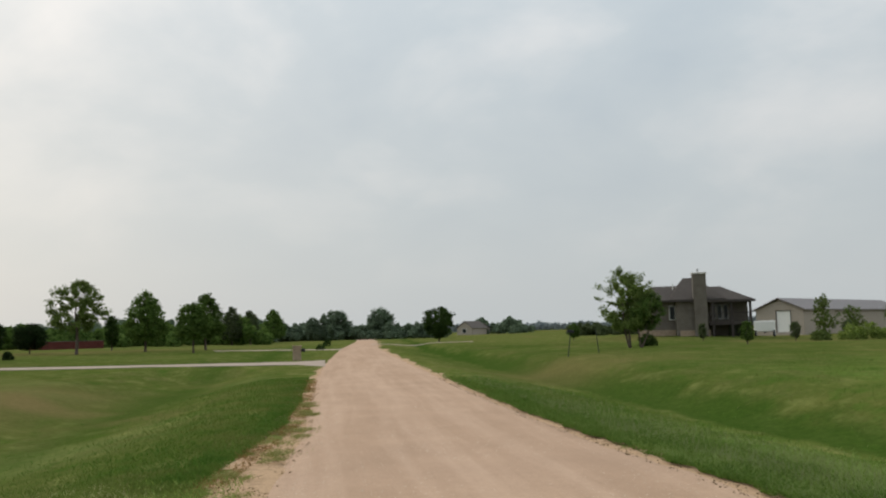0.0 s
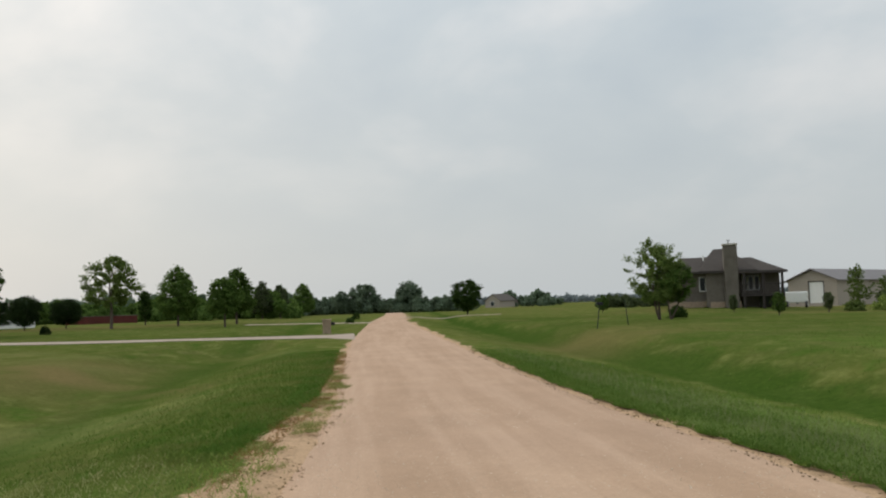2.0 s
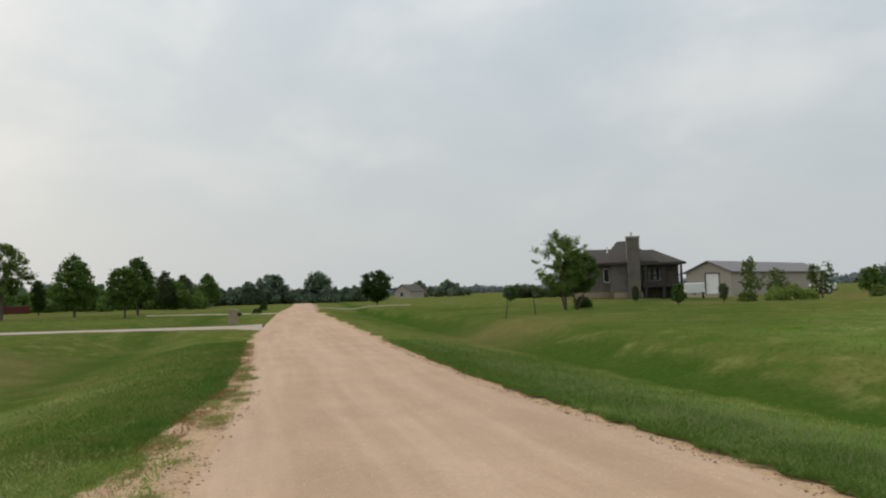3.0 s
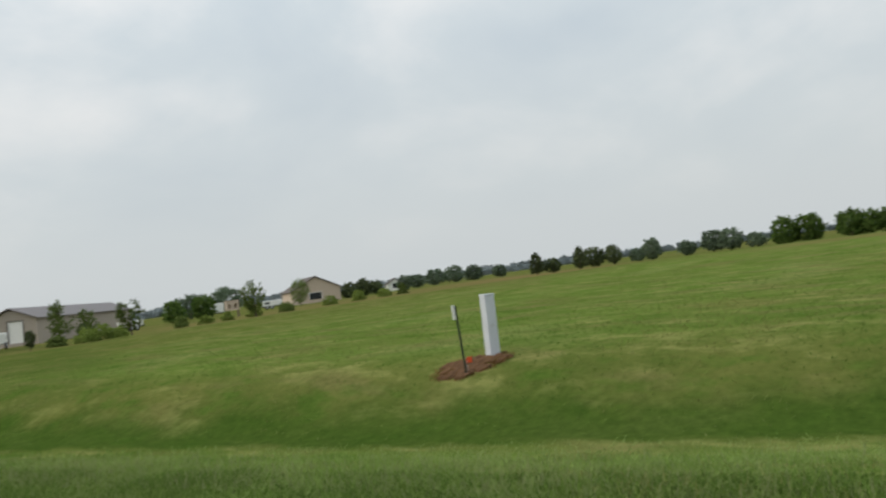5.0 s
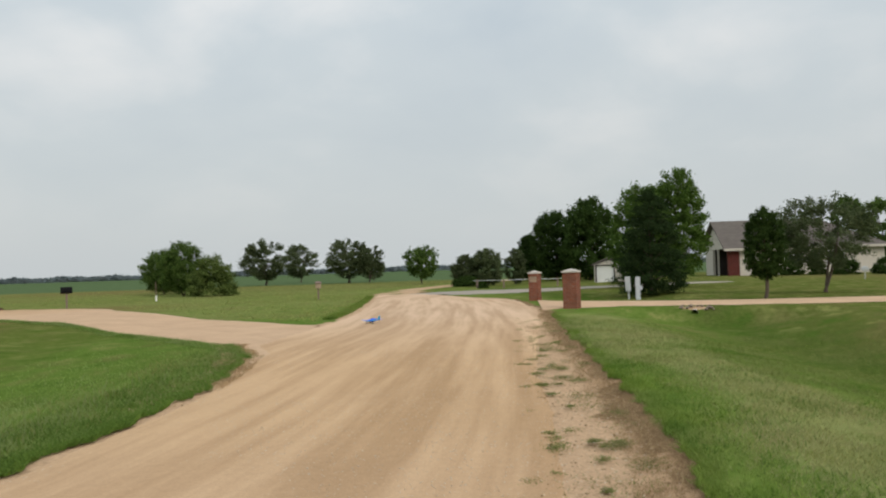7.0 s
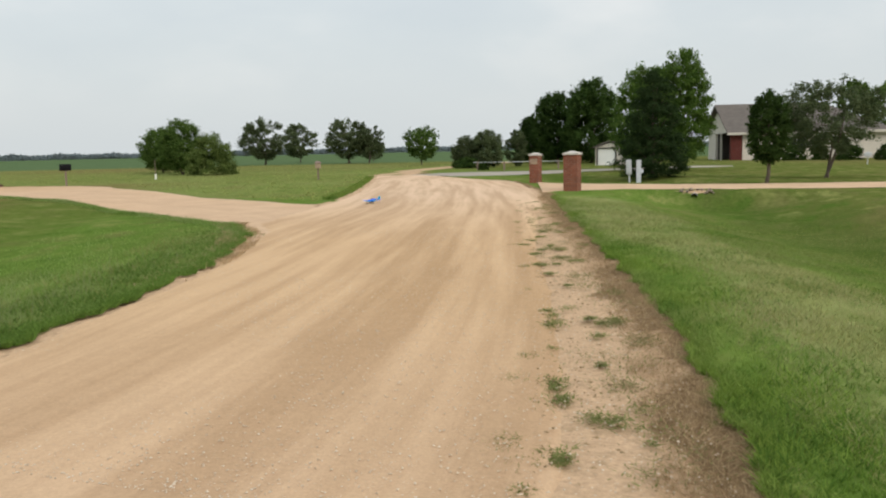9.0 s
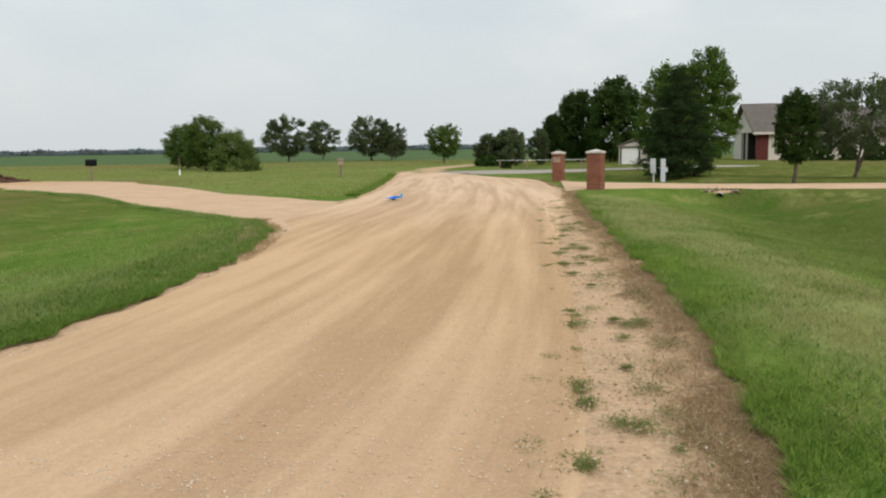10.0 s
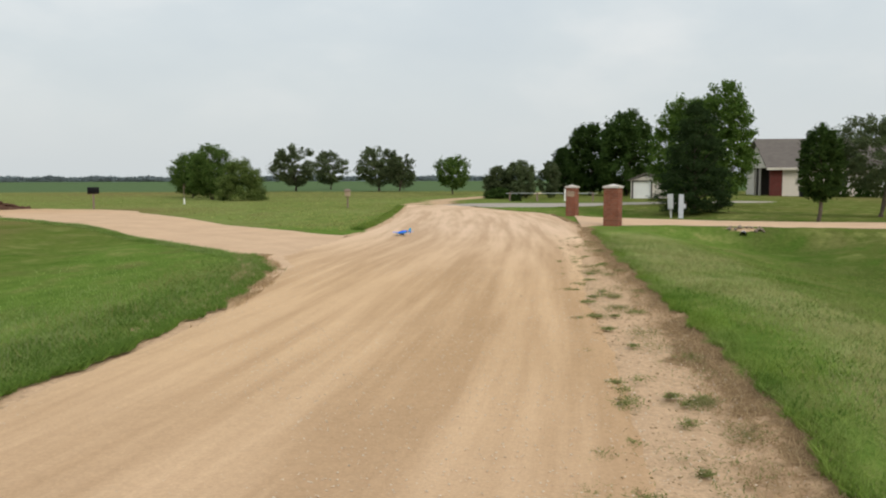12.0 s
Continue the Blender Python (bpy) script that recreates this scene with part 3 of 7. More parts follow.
# northern lawns: greener grass, also darkened in colour for their backlit look
lush = np.clip(lush + (0.42 + 0.25 * wobble(X, Y, 4.0, 1.1)) * smooth(12, 24, Y) * smooth(0.5, 3, se) * smooth(110, 70, Y) * smooth(0.62, 0.42, X / np.maximum(Y, 1)) + (0.42 * smooth(0.5, 2.0, sw) * (0.75 + 0.6 * wobble(X, Y, 5.0, 6.1)) + 0.5 * np.exp(-((sw - 5.3) / 0.9) ** 2)) * smooth(4, 9, Y) * smooth(140, 60, Y), 0, 0.9)
fresh = np.clip(0.85 * smooth(-0.1, 0.2, sw) * smooth(7.5, 2.5, sw + 0.8 * wobble(X, Y, 2.6, 4.4)) * smooth(9, 4, Y) * smooth(-60, -20, Y)
                + (0.6 + 0.2 * wobble(X, Y, 1.9, 2.4)) * smooth(6.5, 9, se) * smooth(-6, 3, Y) * smooth(42, 16, Y) + 0.8 * smooth(0.0, 0.4, se) * smooth(5.2, 3.6, se + 0.5 * ragged) * smooth(40, 12, Y)
                + 0.42 * smooth(7, 9, X) * smooth(3, -6, Y) * smooth(-40, -25, Y) * smooth(24, 12, X) + 0.75 * smooth(8, 14, X) * smooth(-21, -25, Y) * smooth(-75, -55, Y), 0, 0.85)
brink = np.interp(X, [10.9, 12.0, 15.3, 19.2, 26, 29, 31.5, 36], [-22.2, -22.6, -24.6, -26.7, -31.9, -34.6, -35.6, -35.6])
strip = smooth(10.5, 11.5, X) * smooth(38, 33, X) * smooth(-0.5, 0.0, brink - Y)
fresh = np.clip(fresh + 0.5 * strip * smooth(4.0, 1.0, brink - Y + 0.8 * ragged), 0, 0.9)


def vivid_width(y):
    """How far the vivid green lawn edge reaches from the shoulder before the turf bleaches."""
    return np.interp(y, [-22.0, -15.0, -9.0, -4.0], [0.1, 0.25, 0.8, 1.1])


past = sw + 0.45 * wobble(X, Y, 1.2, 3.0) - vivid_width(Y)
pale = np.clip(0.8 * smooth(-0.25, 0.35, past) * smooth(2.9, 1.3, past + 0.5 * wobble(X, Y, 2.2, 0.6)) * smooth(8, 1, Y) * smooth(-27, -23, Y)
               + 0.45 * smooth(0.1, 0.7, wobble(X, Y, 2.8, 9.4)) * smooth(1.2, 2.5, sw) * smooth(6, 10, Y) * smooth(44, 30, Y) + 0.3 * smooth(0.1, 0.7, wobble(X * 0.6, Y * 1.3, 2.2, 5.9)) * smooth(7.5, 10, se) * smooth(-4, 4, Y) * smooth(40, 20, Y)
               + 0.5 * smooth(0.8, 1.5, X - east(Y)) * smooth(-24.5, -26.5, Y) * smooth(-105, -85, Y) * smooth(7, 11, X) * (0.7 + 0.5 * wobble(X, Y, 3.3, 7.1)), 0, 0.85)
crop = smooth(112, 122, -Y + 0.35 * X) * smooth(-50, -10, X)
ground = mesh_from("ground", np.stack([X, Y, Zg], 1), lattice(gx, gy), GRASS, None,
                   [("soil", soil), ("dry", dry), ("lush", lush), ("crop", crop), ("thatch", thatch), ("fresh", fresh), ("pale", pale)], True)
tagged(ground, "mown green and yellowing grass land with shallow roadside ditches", "ground", kind="structure")


# ---- roads and drives ----
def ribbon(name, left, right, mat, z=0.0, across=20, step=0.5, rough=0.12, label="", crown=0.0, follow=False, seed=1.0, category="road", kind="structure", guide=None):
    """A road surface between two edge lines, with worn, wavering edges."""
    def resample(pts, n):
        p = np.array(pts, float)
        s = np.r_[0, np.cumsum(np.hypot(*np.diff(p, axis=0).T))]
        q = np.linspace(0, s[-1], n)
        return np.stack([np.interp(q, s, p[:, 0]), np.interp(q, s, p[:, 1])], 1), s[-1]
    n = max(8, int(resample(left, 5)[1] / step))
    a, length = resample(left, n)
    b, _ = resample(right, n)
    d = b - a
    w = np.hypot(d[:, 0], d[:, 1])[:, None]
    d = d / np.maximum(w, 1e-6)
    s = np.linspace(0, length, n)
    mid_line, axis = (a + b) / 2, d
    a = a + d * (rough * (wobble(s, s * 0.3, 1.1, seed) + 0.7 * wobble(s, s, 0.3, seed + 1)))[:, None]
    b = b + d * (rough * (wobble(s, s * 0.4, 1.0, seed + 4) + 0.7 * wobble(s, s, 0.28, seed + 2)))[:, None]
    f = np.linspace(0, 1, across)
    P = a[:, None, :] * (1 - f)[None, :, None] + b[:, None, :] * f[None, :, None]
    x, y = P[..., 0].ravel(), P[..., 1].ravel()
    F = np.broadcast_to(f[None], P.shape[:2]).ravel()
    zz = np.full(x.shape, z) + crown * (1 - (2 * F - 1) ** 2) + 0.008 * wobble(x, y, 0.9) * (F * (1 - F) * 4)
    if follow:
        zz = zz + ground_z(x, y)
    ends = (F < 0.001) | (F > 0.999)
    zz = np.where(ends, zz - 0.05, zz)
    i = np.arange(n * across).reshape(n, across)
    faces = np.stack([i[:-1, :-1], i[:-1, 1:], i[1:, 1:], i[1:, :-1]], -1).reshape(-1, 4)
    side = x - guide(y) if guide else ((P - mid_line[:, None, :]) * axis[:, None, :]).sum(-1).ravel()
    ob = mesh_from(name, np.stack([x, y, zz], 1), faces, mat, None,
                   [("across", side), ("along", np.repeat(s, across))], True)
    return tagged(ob, label, category, kind=kind)


bend = np.polyfit(np.arange(-40, 90, 1.0), west(np.arange(-40, 90, 1.0)), 5)
ys = np.r_[np.arange(-47.6, 60, 1.0), np.arange(60, 255, 10.0)]
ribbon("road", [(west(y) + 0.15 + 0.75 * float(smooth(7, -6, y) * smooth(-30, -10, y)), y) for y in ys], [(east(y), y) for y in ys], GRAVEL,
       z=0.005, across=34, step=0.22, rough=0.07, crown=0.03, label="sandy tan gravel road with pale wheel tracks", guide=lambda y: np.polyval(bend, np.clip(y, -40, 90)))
ribbon("drive_east", [(7.1, -11.8), (8.0, -13.5), (8.8, -14.6), (9.6, -15.5), (11.5, -16.8), (13.8, -18.1), (17.5, -20.2), (20.5, -21.7), (26.8, -24.9), (31.5, -28.0), (35.5, -32.2)],
       [(10.9, -22.2), (12.0, -22.6), (15.3, -24.6), (19.2, -26.7), (26, -31.9), (29.0, -34.6), (31.5, -35.6), (36.5, -35.4)], DRIVE_GRAVEL,
       z=0.012, across=20, step=0.3, rough=0.2, follow=True, label="sandy gravel side drive joining the road", seed=3.0)
ribbon("drive_west", [(5.3, -28.0), (4.6, -29.75), (0.6, -29.9), (-1.3, -30.2), (-5.5, -30.9), (-30, -33.5)],
       [(7.3, -36.9), (6.0, -35.2), (1.3, -33.6), (-1.4, -33.5), (-6, -34.3), (-30, -37.5)], DRIVE_GRAVEL,
       z=0.016, across=12, step=0.3, rough=0.08, label="pale gravel driveway between two brick pillars", seed=5.0)
ribbon("drive_back", [(14.2, -46.0), (12.9, -46.2), (11.6, -47.0), (9.9, -48.6), (8.1, -50.6), (4.9, -54.8), (0.8, -58.5), (-2, -61)], [(18.6, -47.4), (17.6, -51.8), (15.6, -53.4), (12.4, -53.8), (10.0, -55.0), (6.4, -58.0), (3, -60.5), (1, -62.5)], GREY_GRAVEL,
       z=0.02, across=10, step=0.5, rough=0.06, label="pale grey gravel driveway curving to a garage", seed=6.0)
ribbon("drive_north", [(-5.6, 39.6), (-7.6, 42.6), (-14, 44.2), (-27, 45.4), (-70, 50.4)], [(-6.9, 48.4), (-8.2, 46.6), (-14.6, 46.6), (-27, 48.0), (-70, 53.6)], PALE_GRAVEL,
       z=0.03, across=10, step=0.4, rough=0.1, label="pale gravel driveway crossing the lawn", seed=7.0, follow=True)
ribbon("path_north", [(-9.4, 77), (-16, 82), (-24, 86)], [(-9.6, 79.5), (-16, 84), (-24, 87.5)], PALE_GRAVEL,
       z=0.03, across=6, step=0.8, rough=0.1, label="far pale gravel driveway", seed=8.0, follow=True)
ribbon("path_east", [(-9.0, 104), (-3, 107), (4, 109)], [(-9.2, 105.2), (-3, 108), (4, 109.8)], PALE_GRAVEL,
       z=0.05, across=6, step=0.8, rough=0.1, label="far pale gravel side track", seed=9.0, follow=True)


# ---- plants ----
def limb(V, Fc, p, q, r0, r1, n=7, bend=0.0, rng=None):
    """A tapered, slightly bent limb added to the lists V and Fc."""
    p, q = np.array(p, float), np.array(q, float)
    d = q - p
    t = d / (np.linalg.norm(d) + 1e-9)
    u = np.cross(t, (0.31, 0.94, 0.12))
    u /= np.linalg.norm(u)
    v = np.cross(t, u)
    off = rng.normal(0, bend, 2) if bend else (0, 0)
    base = sum(len(a) for a in V)
    rings = 4
    for k in range(rings):
        f = k / (rings - 1)
        c = p + d * f + (u * off[0] + v * off[1]) * math.sin(math.pi * f)
        r = r0 + (r1 - r0) * f
        ang = np.arange(n) * 2 * math.pi / n
        V.append(c + r * (np.cos(ang)[:, None] * u + np.sin(ang)[:, None] * v))
    for k in range(rings - 1):
        for j in range(n):
            Fc.append((base + k * n + j, base + k * n + (j + 1) % n, base + (k + 1) * n + (j + 1) % n, base + (k + 1) * n + j))


def leaves(rng, centres, radii, count, size, flat=0.75, fill=0.45, whole=False):
    """Corners and quads of many small leaves in uneven clumps."""
    centres, radii = np.asarray(centres, float), np.asarray(radii, float)
    wgt = radii ** 2
    k = rng.choice(len(centres), count, p=wgt / wgt.sum())
    d = rng.normal(size=(count, 3))
    d /= np.linalg.norm(d, axis=1)[:, None]
    rad = radii[k] * (fill + (1.08 - fill) * rng.random(count) ** 0.7) * (1 + 0.11 * rng.normal(size=count))
    c = centres[k] + d * rad[:, None] * np.array([1, 1, flat])
    if whole:
        out = c - centres.mean(0)
        d = 0.35 * d + 0.65 * out / (np.linalg.norm(out, axis=1)[:, None] + 1e-6)
    nrm = d + 0.5 * rng.normal(size=(count, 3))
    nrm /= np.linalg.norm(nrm, axis=1)[:, None]
    u = np.cross(nrm, rng.normal(size=(count, 3)))
    u /= np.linalg.norm(u, axis=1)[:, None] + 1e-9
    v = np.cross(nrm, u)
    s = size * (0.6 + 0.8 * rng.random(count))[:, None]
    verts = np.stack([c - u * s, c - v * s * 0.55, c + u * s, c + v * s * 0.55], 1).reshape(-1, 3)
    return verts, np.arange(4 * count).reshape(-1, 4)


def egg(f, k=1.0, p=2.2):
    """Half-width of a rounded crown at the height f; k moves the widest part up."""
    return (1 - np.abs(2 * f ** k - 1) ** p) ** (1 / p)


def spire(f, k=0.8, skirt=0.16):
    return (1 - f) ** k * np.minimum(1.0, 0.55 + 0.45 * f / skirt)


# crown outline, depth of the lobes, share of gaps, size of a spray of leaves
FORMS = {"round": (lambda f: egg(f, 0.85, 2.3), 0.15, -9.0, 0.09), "open": (lambda f: egg(f, 1.0, 2.2), 0.3, 0.0, 0.075), "cone": (lambda f: egg(f, 0.52, 1.65), 0.15, -9.0, 0.08),
         "pine": (lambda f: spire(f, 0.55, 0.2), 0.14, -9.0, 0.075), "vase": (lambda f: egg(f, 1.35, 2.3), 0.24, -0.35, 0.085), "spread": (lambda f: egg(f, 1.15, 2.5), 0.24, -0.2, 0.085),
         "maple": (lambda f: egg(f, 0.78, 2.3), 0.13, -9.0, 0.07), "bush": (lambda f: np.sqrt(np.maximum(0.0, 1 - f ** 2.2)), 0.2, -9.0, 0.13)}


def tree(label, x, y, h, w, base=0.25, form="round", mat=None, size=0.16, dense=1.0, seed=1, name="tree", category="tree", group="", stems=1, lean=(0.0, 0.0), z=None):
    """A tree: tapered trunk with limbs that end in sprays of leaves, lobed and with gaps."""
    rng = np.random.default_rng(seed)
    root = thing(name, pose(x, y, (gz(x, y) if z is None else z) - 0.03, 0, 0, rng.random() * 360), label, category, group)
    outline, lobe, gap, tuft = FORMS[form]
    hb, cw = base * h, (0.445 if form in ("spread", "vase", "bush") else 0.41) * w
    ch = 0.91 * h - hb
    rs = tuft * math.sqrt(w * max(ch, 0.4))
    area = math.pi * w * ch * 0.8
    ns = int(np.clip(2.6 * area / (math.pi * rs * rs), 60, 700))
    # places of the sprays: most near the outline, some inside
    f = rng.random(3 * ns)
    keep = rng.random(3 * ns) < 0.12 + outline(f)
    f = f[keep][:ns]
    a = rng.random(len(f)) * 2 * math.pi
    if form == "pine":
        tier = np.round(f * 13) / 13
        f = np.clip(tier + 0.022 * rng.normal(size=len(f)), 0.005, 0.985)
    bulge = wobble(2.3 * np.cos(a) + 2.6 * f, 2.3 * np.sin(a) - 2.2 * f, 1.0, seed * 0.37)
    swell = 1 + lobe * bulge
    q = np.where(rng.random(len(f)) < 0.72, 0.72 + 0.28 * rng.random(len(f)), 0.25 + 0.5 * rng.random(len(f)))
    r = cw * outline(f) * swell * q
    rise = 1 + (0.0 if form in ("pine", "bush") else 0.35 * lobe) * wobble(1.9 * np.cos(a), 1.9 * np.sin(a), 1.0, seed * 0.53 + 1)
    C = np.stack([r * np.cos(a), r * np.sin(a), hb + ch * f * rise], 1)
    if form == "pine":
        C[:, 2] -= 0.09 * ch * (r / (cw + 1e-6)) ** 2 * (1 - f)
    open_to_sky = wobble(C[:, 0] / cw * 2.4 + 1.3 * C[:, 2] / cw, C[:, 1] / cw * 2.4 - C[:, 2] / cw * 1.7, 1.0, seed * 0.71 + 2)
    solid = open_to_sky + 0.25 * rng.normal(size=len(f)) > gap
    C, q = C[solid], q[solid]
    C = C + np.array([lean[0], lean[1], 0]) * C[:, 2:3] / h
    if form != "bush":
        V, Fc = [], []
        r0 = max(0.03, 0.017 * h) / (1.4 if stems > 1 else 1.0)
        tops = []
        for s in range(stems):
            foot = rng.normal(0, 0.02 * h, 3) * (1, 1, 0) if stems > 1 else np.zeros(3)
            fork = foot + np.array([0, 0, hb + 0.12 * ch]) + rng.normal(0, (0.01 if stems == 1 else 0.03 * stems) * w, 3) * (1, 1, 0)
            top = np.array([lean[0], lean[1], 0]) * 0.8 + fork * (1.6, 1.6, 0) + np.array([0, 0, hb + ch * (0.92 if form in ("pine", "cone") else 0.66)])
            limb(V, Fc, foot, fork, r0 * 1.3, r0 * 0.85, 8, 0.01 * h, rng)
            limb(V, Fc, fork - (fork - foot) * 0.03, top, r0 * 0.85, r0 * 0.15, 7, 0.02 * h, rng)
            tops.append((fork, top))
        for c in C[rng.permutation(len(C))[: 26 if h > 2.5 else 10]]:
            fork, top = tops[int(rng.integers(stems))]
            up = np.clip((c[2] - fork[2]) / max(top[2] - fork[2], 0.1) - 0.3, 0.0, 0.92)
            limb(V, Fc, fork + (top - fork) * up, c, r0 * 0.34 * (1 - 0.6 * up), r0 * 0.06, 5, 0.015 * h, rng)
        mesh_from("trunk", np.concatenate(V), np.array(Fc), BARK, root, (), True)
    # leaves in each spray, drawn out away from the stem
    count = int(np.clip(dense * 2.5 * area / (1.1 * size * size), 250, 26000))
    k = rng.integers(0, len(C), count)
    axis = C - np.array([lean[0] * 0.5, lean[1] * 0.5, hb + 0.38 * ch])
    if form == "pine":
        axis = axis * (1, 1, 0) + (0, 0, -0.12)
    axis = axis / (np.linalg.norm(axis, axis=1)[:, None] + 1e-6)
    spot = np.clip(rng.normal(size=(count, 3)), -1.5, 1.5) * rs * (0.42, 0.42, 0.2 if form == "pine" else 0.32) * (0.6 + 0.8 * rng.random(len(C)))[k][:, None]
    c = C[k] + spot + axis[k] * (rs * 0.42 * np.clip(rng.normal(size=count), -1.6, 1.4))[:, None]
    nrm = 0.7 * axis[k] + (0, 0, 0.35) + 0.75 * rng.normal(size=(count, 3))
    nrm /= np.linalg.norm(nrm, axis=1)[:, None]
    u = np.cross(nrm, rng.normal(size=(count, 3)))
    u /= np.linalg.norm(u, axis=1)[:, None] + 1e-9
    v = np.cross(nrm, u)
    s = size * (0.55 + 0.8 * rng.random(count))[:, None]
    wide = 0.3 if form == "pine" else 0.55
    verts = np.stack([c - u * s, c - v * s * wide, c + u * s, c + v * s * wide], 1).reshape(-1, 3)
    verts[:, 2] = np.maximum(verts[:, 2], 0.05)
    mesh_from("crown" if form != "bush" else "foliage", verts, np.arange(4 * count).reshape(-1, 4), mat or LEAF_MID, root)
    return root


# ---- trees and shrubs north of the bend, along the road ----
tree("tall dark tree with a thick uneven crown", -38.7, 61.0, 10.2, 6.0, 0.12, "cone", LEAF_DARK, 0.22, 1.0, 11)
for i, (x, y, h, w) in enumerate(((-52.6, 89.3, 3.4, 3.6), (-45.9, 82.7, 3.7, 3.8), (-44.1, 87.7, 3.4, 3.9))):
    tree("small round dark green ornamental tree on the lawn", x, y, h, w, 0.16, "round", LEAF_BLUE, 0.13, 1.5, 20 + i, "ornamental_tree", group="round lawn trees")
tree("tall open-crowned tree with thin pale green foliage", -36.4, 81.7, 7.7, 6.8, 0.3, "open", LEAF_LIGHT, 0.11, 0.75, 30)
tree("slim dark green young tree on the lawn", -41.0, 101.7, 4.5, 1.9, 0.15, "round", LEAF_DARK, 0.15, 1.2, 31)
tree("broad dark green shade tree", -33.4, 92.3, 7.3, 5.4, 0.2, "cone", LEAF_MID, 0.16, 1.2, 32)
tree("small light green sapling on the lawn", -43.1, 124.0, 2.6, 1.8, 0.1, "round", LEAF_MID, 0.16, 1.0, 33, "sapling")
tree("bright green young shade tree with bare lower trunk", -24.4, 80.5, 5.2, 4.2, 0.26, "round", LEAF_MID, 0.14, 1.3, 34)
tree("medium green shade tree with pointed crown", -27.2, 94.3, 7.0, 5.2, 0.22, "cone", LEAF_MID, 0.16, 1.2, 35)
# paler leaves on these far trees stand in for distance haze
for i, (x, y, h, w) in enumerate(((-34.2, 133.1, 6.6, 4.4), (-32.8, 140.1, 6.2, 4.4), (-32.6, 158.0, 6.9, 5.6), (-37, 150, 5.6, 4.6))):
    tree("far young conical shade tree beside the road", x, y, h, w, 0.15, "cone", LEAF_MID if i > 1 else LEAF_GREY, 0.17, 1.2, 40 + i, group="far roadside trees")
tree("low dark round shrub on the lawn", -34.0, 64.3, 0.75, 0.9, 0, "bush", LEAF_BLUE, 0.06, 1.3, 45, "shrub", "shrub")
tree("low dark green shrub beside a driveway", -11.8, 79.6, 0.6, 1.0, 0, "bush", LEAF_DARK, 0.08, 1.0, 46, "shrub", "shrub")
tree("low dark green shrub beside a driveway", -14.2, 101.0, 0.9, 1.1, 0, "bush", LEAF_DARK, 0.08, 1.0, 47, "shrub", "shrub")
tree("dark green vase-shaped tree with a short trunk", -0.5, 115.7, 5.1, 4.6, 0.14, "vase", LEAF_DARK, 0.14, 1.5, 48)
# the leaning tree and the young plantings on the rise
tree("airy willow-like tree with fine pale green foliage", 11.9, 52.7, 5.4, 4.6, 0.24, "open", LEAF_LIGHT, 0.07, 0.9, 50, stems=2)
tree("dense low dark tree beside an airy willow-like tree", 12.8, 52.5, 4.0, 3.6, 0.3, "open", LEAF_MID, 0.06, 0.8, 52, stems=2)
tree("low round green shrub", 14.3, 57.0, 0.95, 1.5, 0, "bush", LEAF_DARK, 0.08, 1.2, 51, "shrub", "shrub")
for i, (x, y, h, w) in enumerate(((21.5, 67.6, 1.6, 0.8), (20.2, 54.2, 1.6, 1.0), (26.4, 61.2, 1.6, 0.9), (13.4, 83.5, 1.9, 1.5), (31.5, 63.5, 1.6, 1.0))):
    tree("young staked sapling in the lawn", x, y, h, w, 0.18, "round", LEAF_MID if i % 2 else LEAF_GREY, 0.07, 1.0, 60 + i, "sapling", group="young saplings")


def far_tree(t_az, d, h, w, form, mat, seed, label, base=0.12, name="tree", category="tree", group="", size=0.28, dense=1.0):
    a = radians(t_az)
    return tree(label, d * math.sin(a), d * math.cos(a), h, w, base, form, mat, size, dense, seed, name, category, group)


# shrubs and young trees before the long barn
for i, (az, d, h, w) in enumerate(((24.8, 66, 0.9, 1.6), (26.6, 67, 1.2, 2.0), (27.6, 68, 1.3, 2.0), (28.5, 70, 1.0, 1.7), (32.4, 76, 1.1, 1.6), (34.0, 80, 0.9, 1.8), (35.4, 84, 1.0, 1.5), (37.2, 90, 1.1, 2.0),
                                   (39.4, 96, 1.2, 2.2), (42.4, 104, 1.3, 2.4), (44.4, 110, 1.5, 2.2), (46.2, 116, 1.3, 2.4), (47.5, 120, 1.6, 2.0))):
    far_tree(az, d, h, w, "bush", LEAF_LIME if i % 4 else LEAF_LIGHT, 80 + i, "low light green shrub along the planting row", 0, "shrub", "shrub", "planting row shrubs", 0.1)
for i, (az, d, h, w, form) in enumerate(((25.1, 74, 3.8, 2.4, "open"), (26.7, 76, 3.0, 2.4, "open"), (29.3, 78, 3.6, 2.8, "open"), (37.3, 88, 4.1, 3.6, "open"), (40.4, 130, 4.6, 3.4, "round"))):
    far_tree(az, d, h, w, form, LEAF_LIGHT, 100 + i, "thin young tree with sparse grey-green leaves", 0.15, group="young trees by the barn", size=0.1, dense=0.4)
for i, (az, d, h, w) in enumerate(((32.0, 118, 3.4, 3.6), (34.0, 122, 3.7, 4.2), (33.2, 150, 4.6, 8.0), (35.4, 190, 6.0, 9.0))):
    far_tree(az, d, h, w, "round", LEAF_MID if i < 2 else WOODS, 110 + i, "dark green rounded tree behind the plantings", 0.1, group="trees behind the plantings")
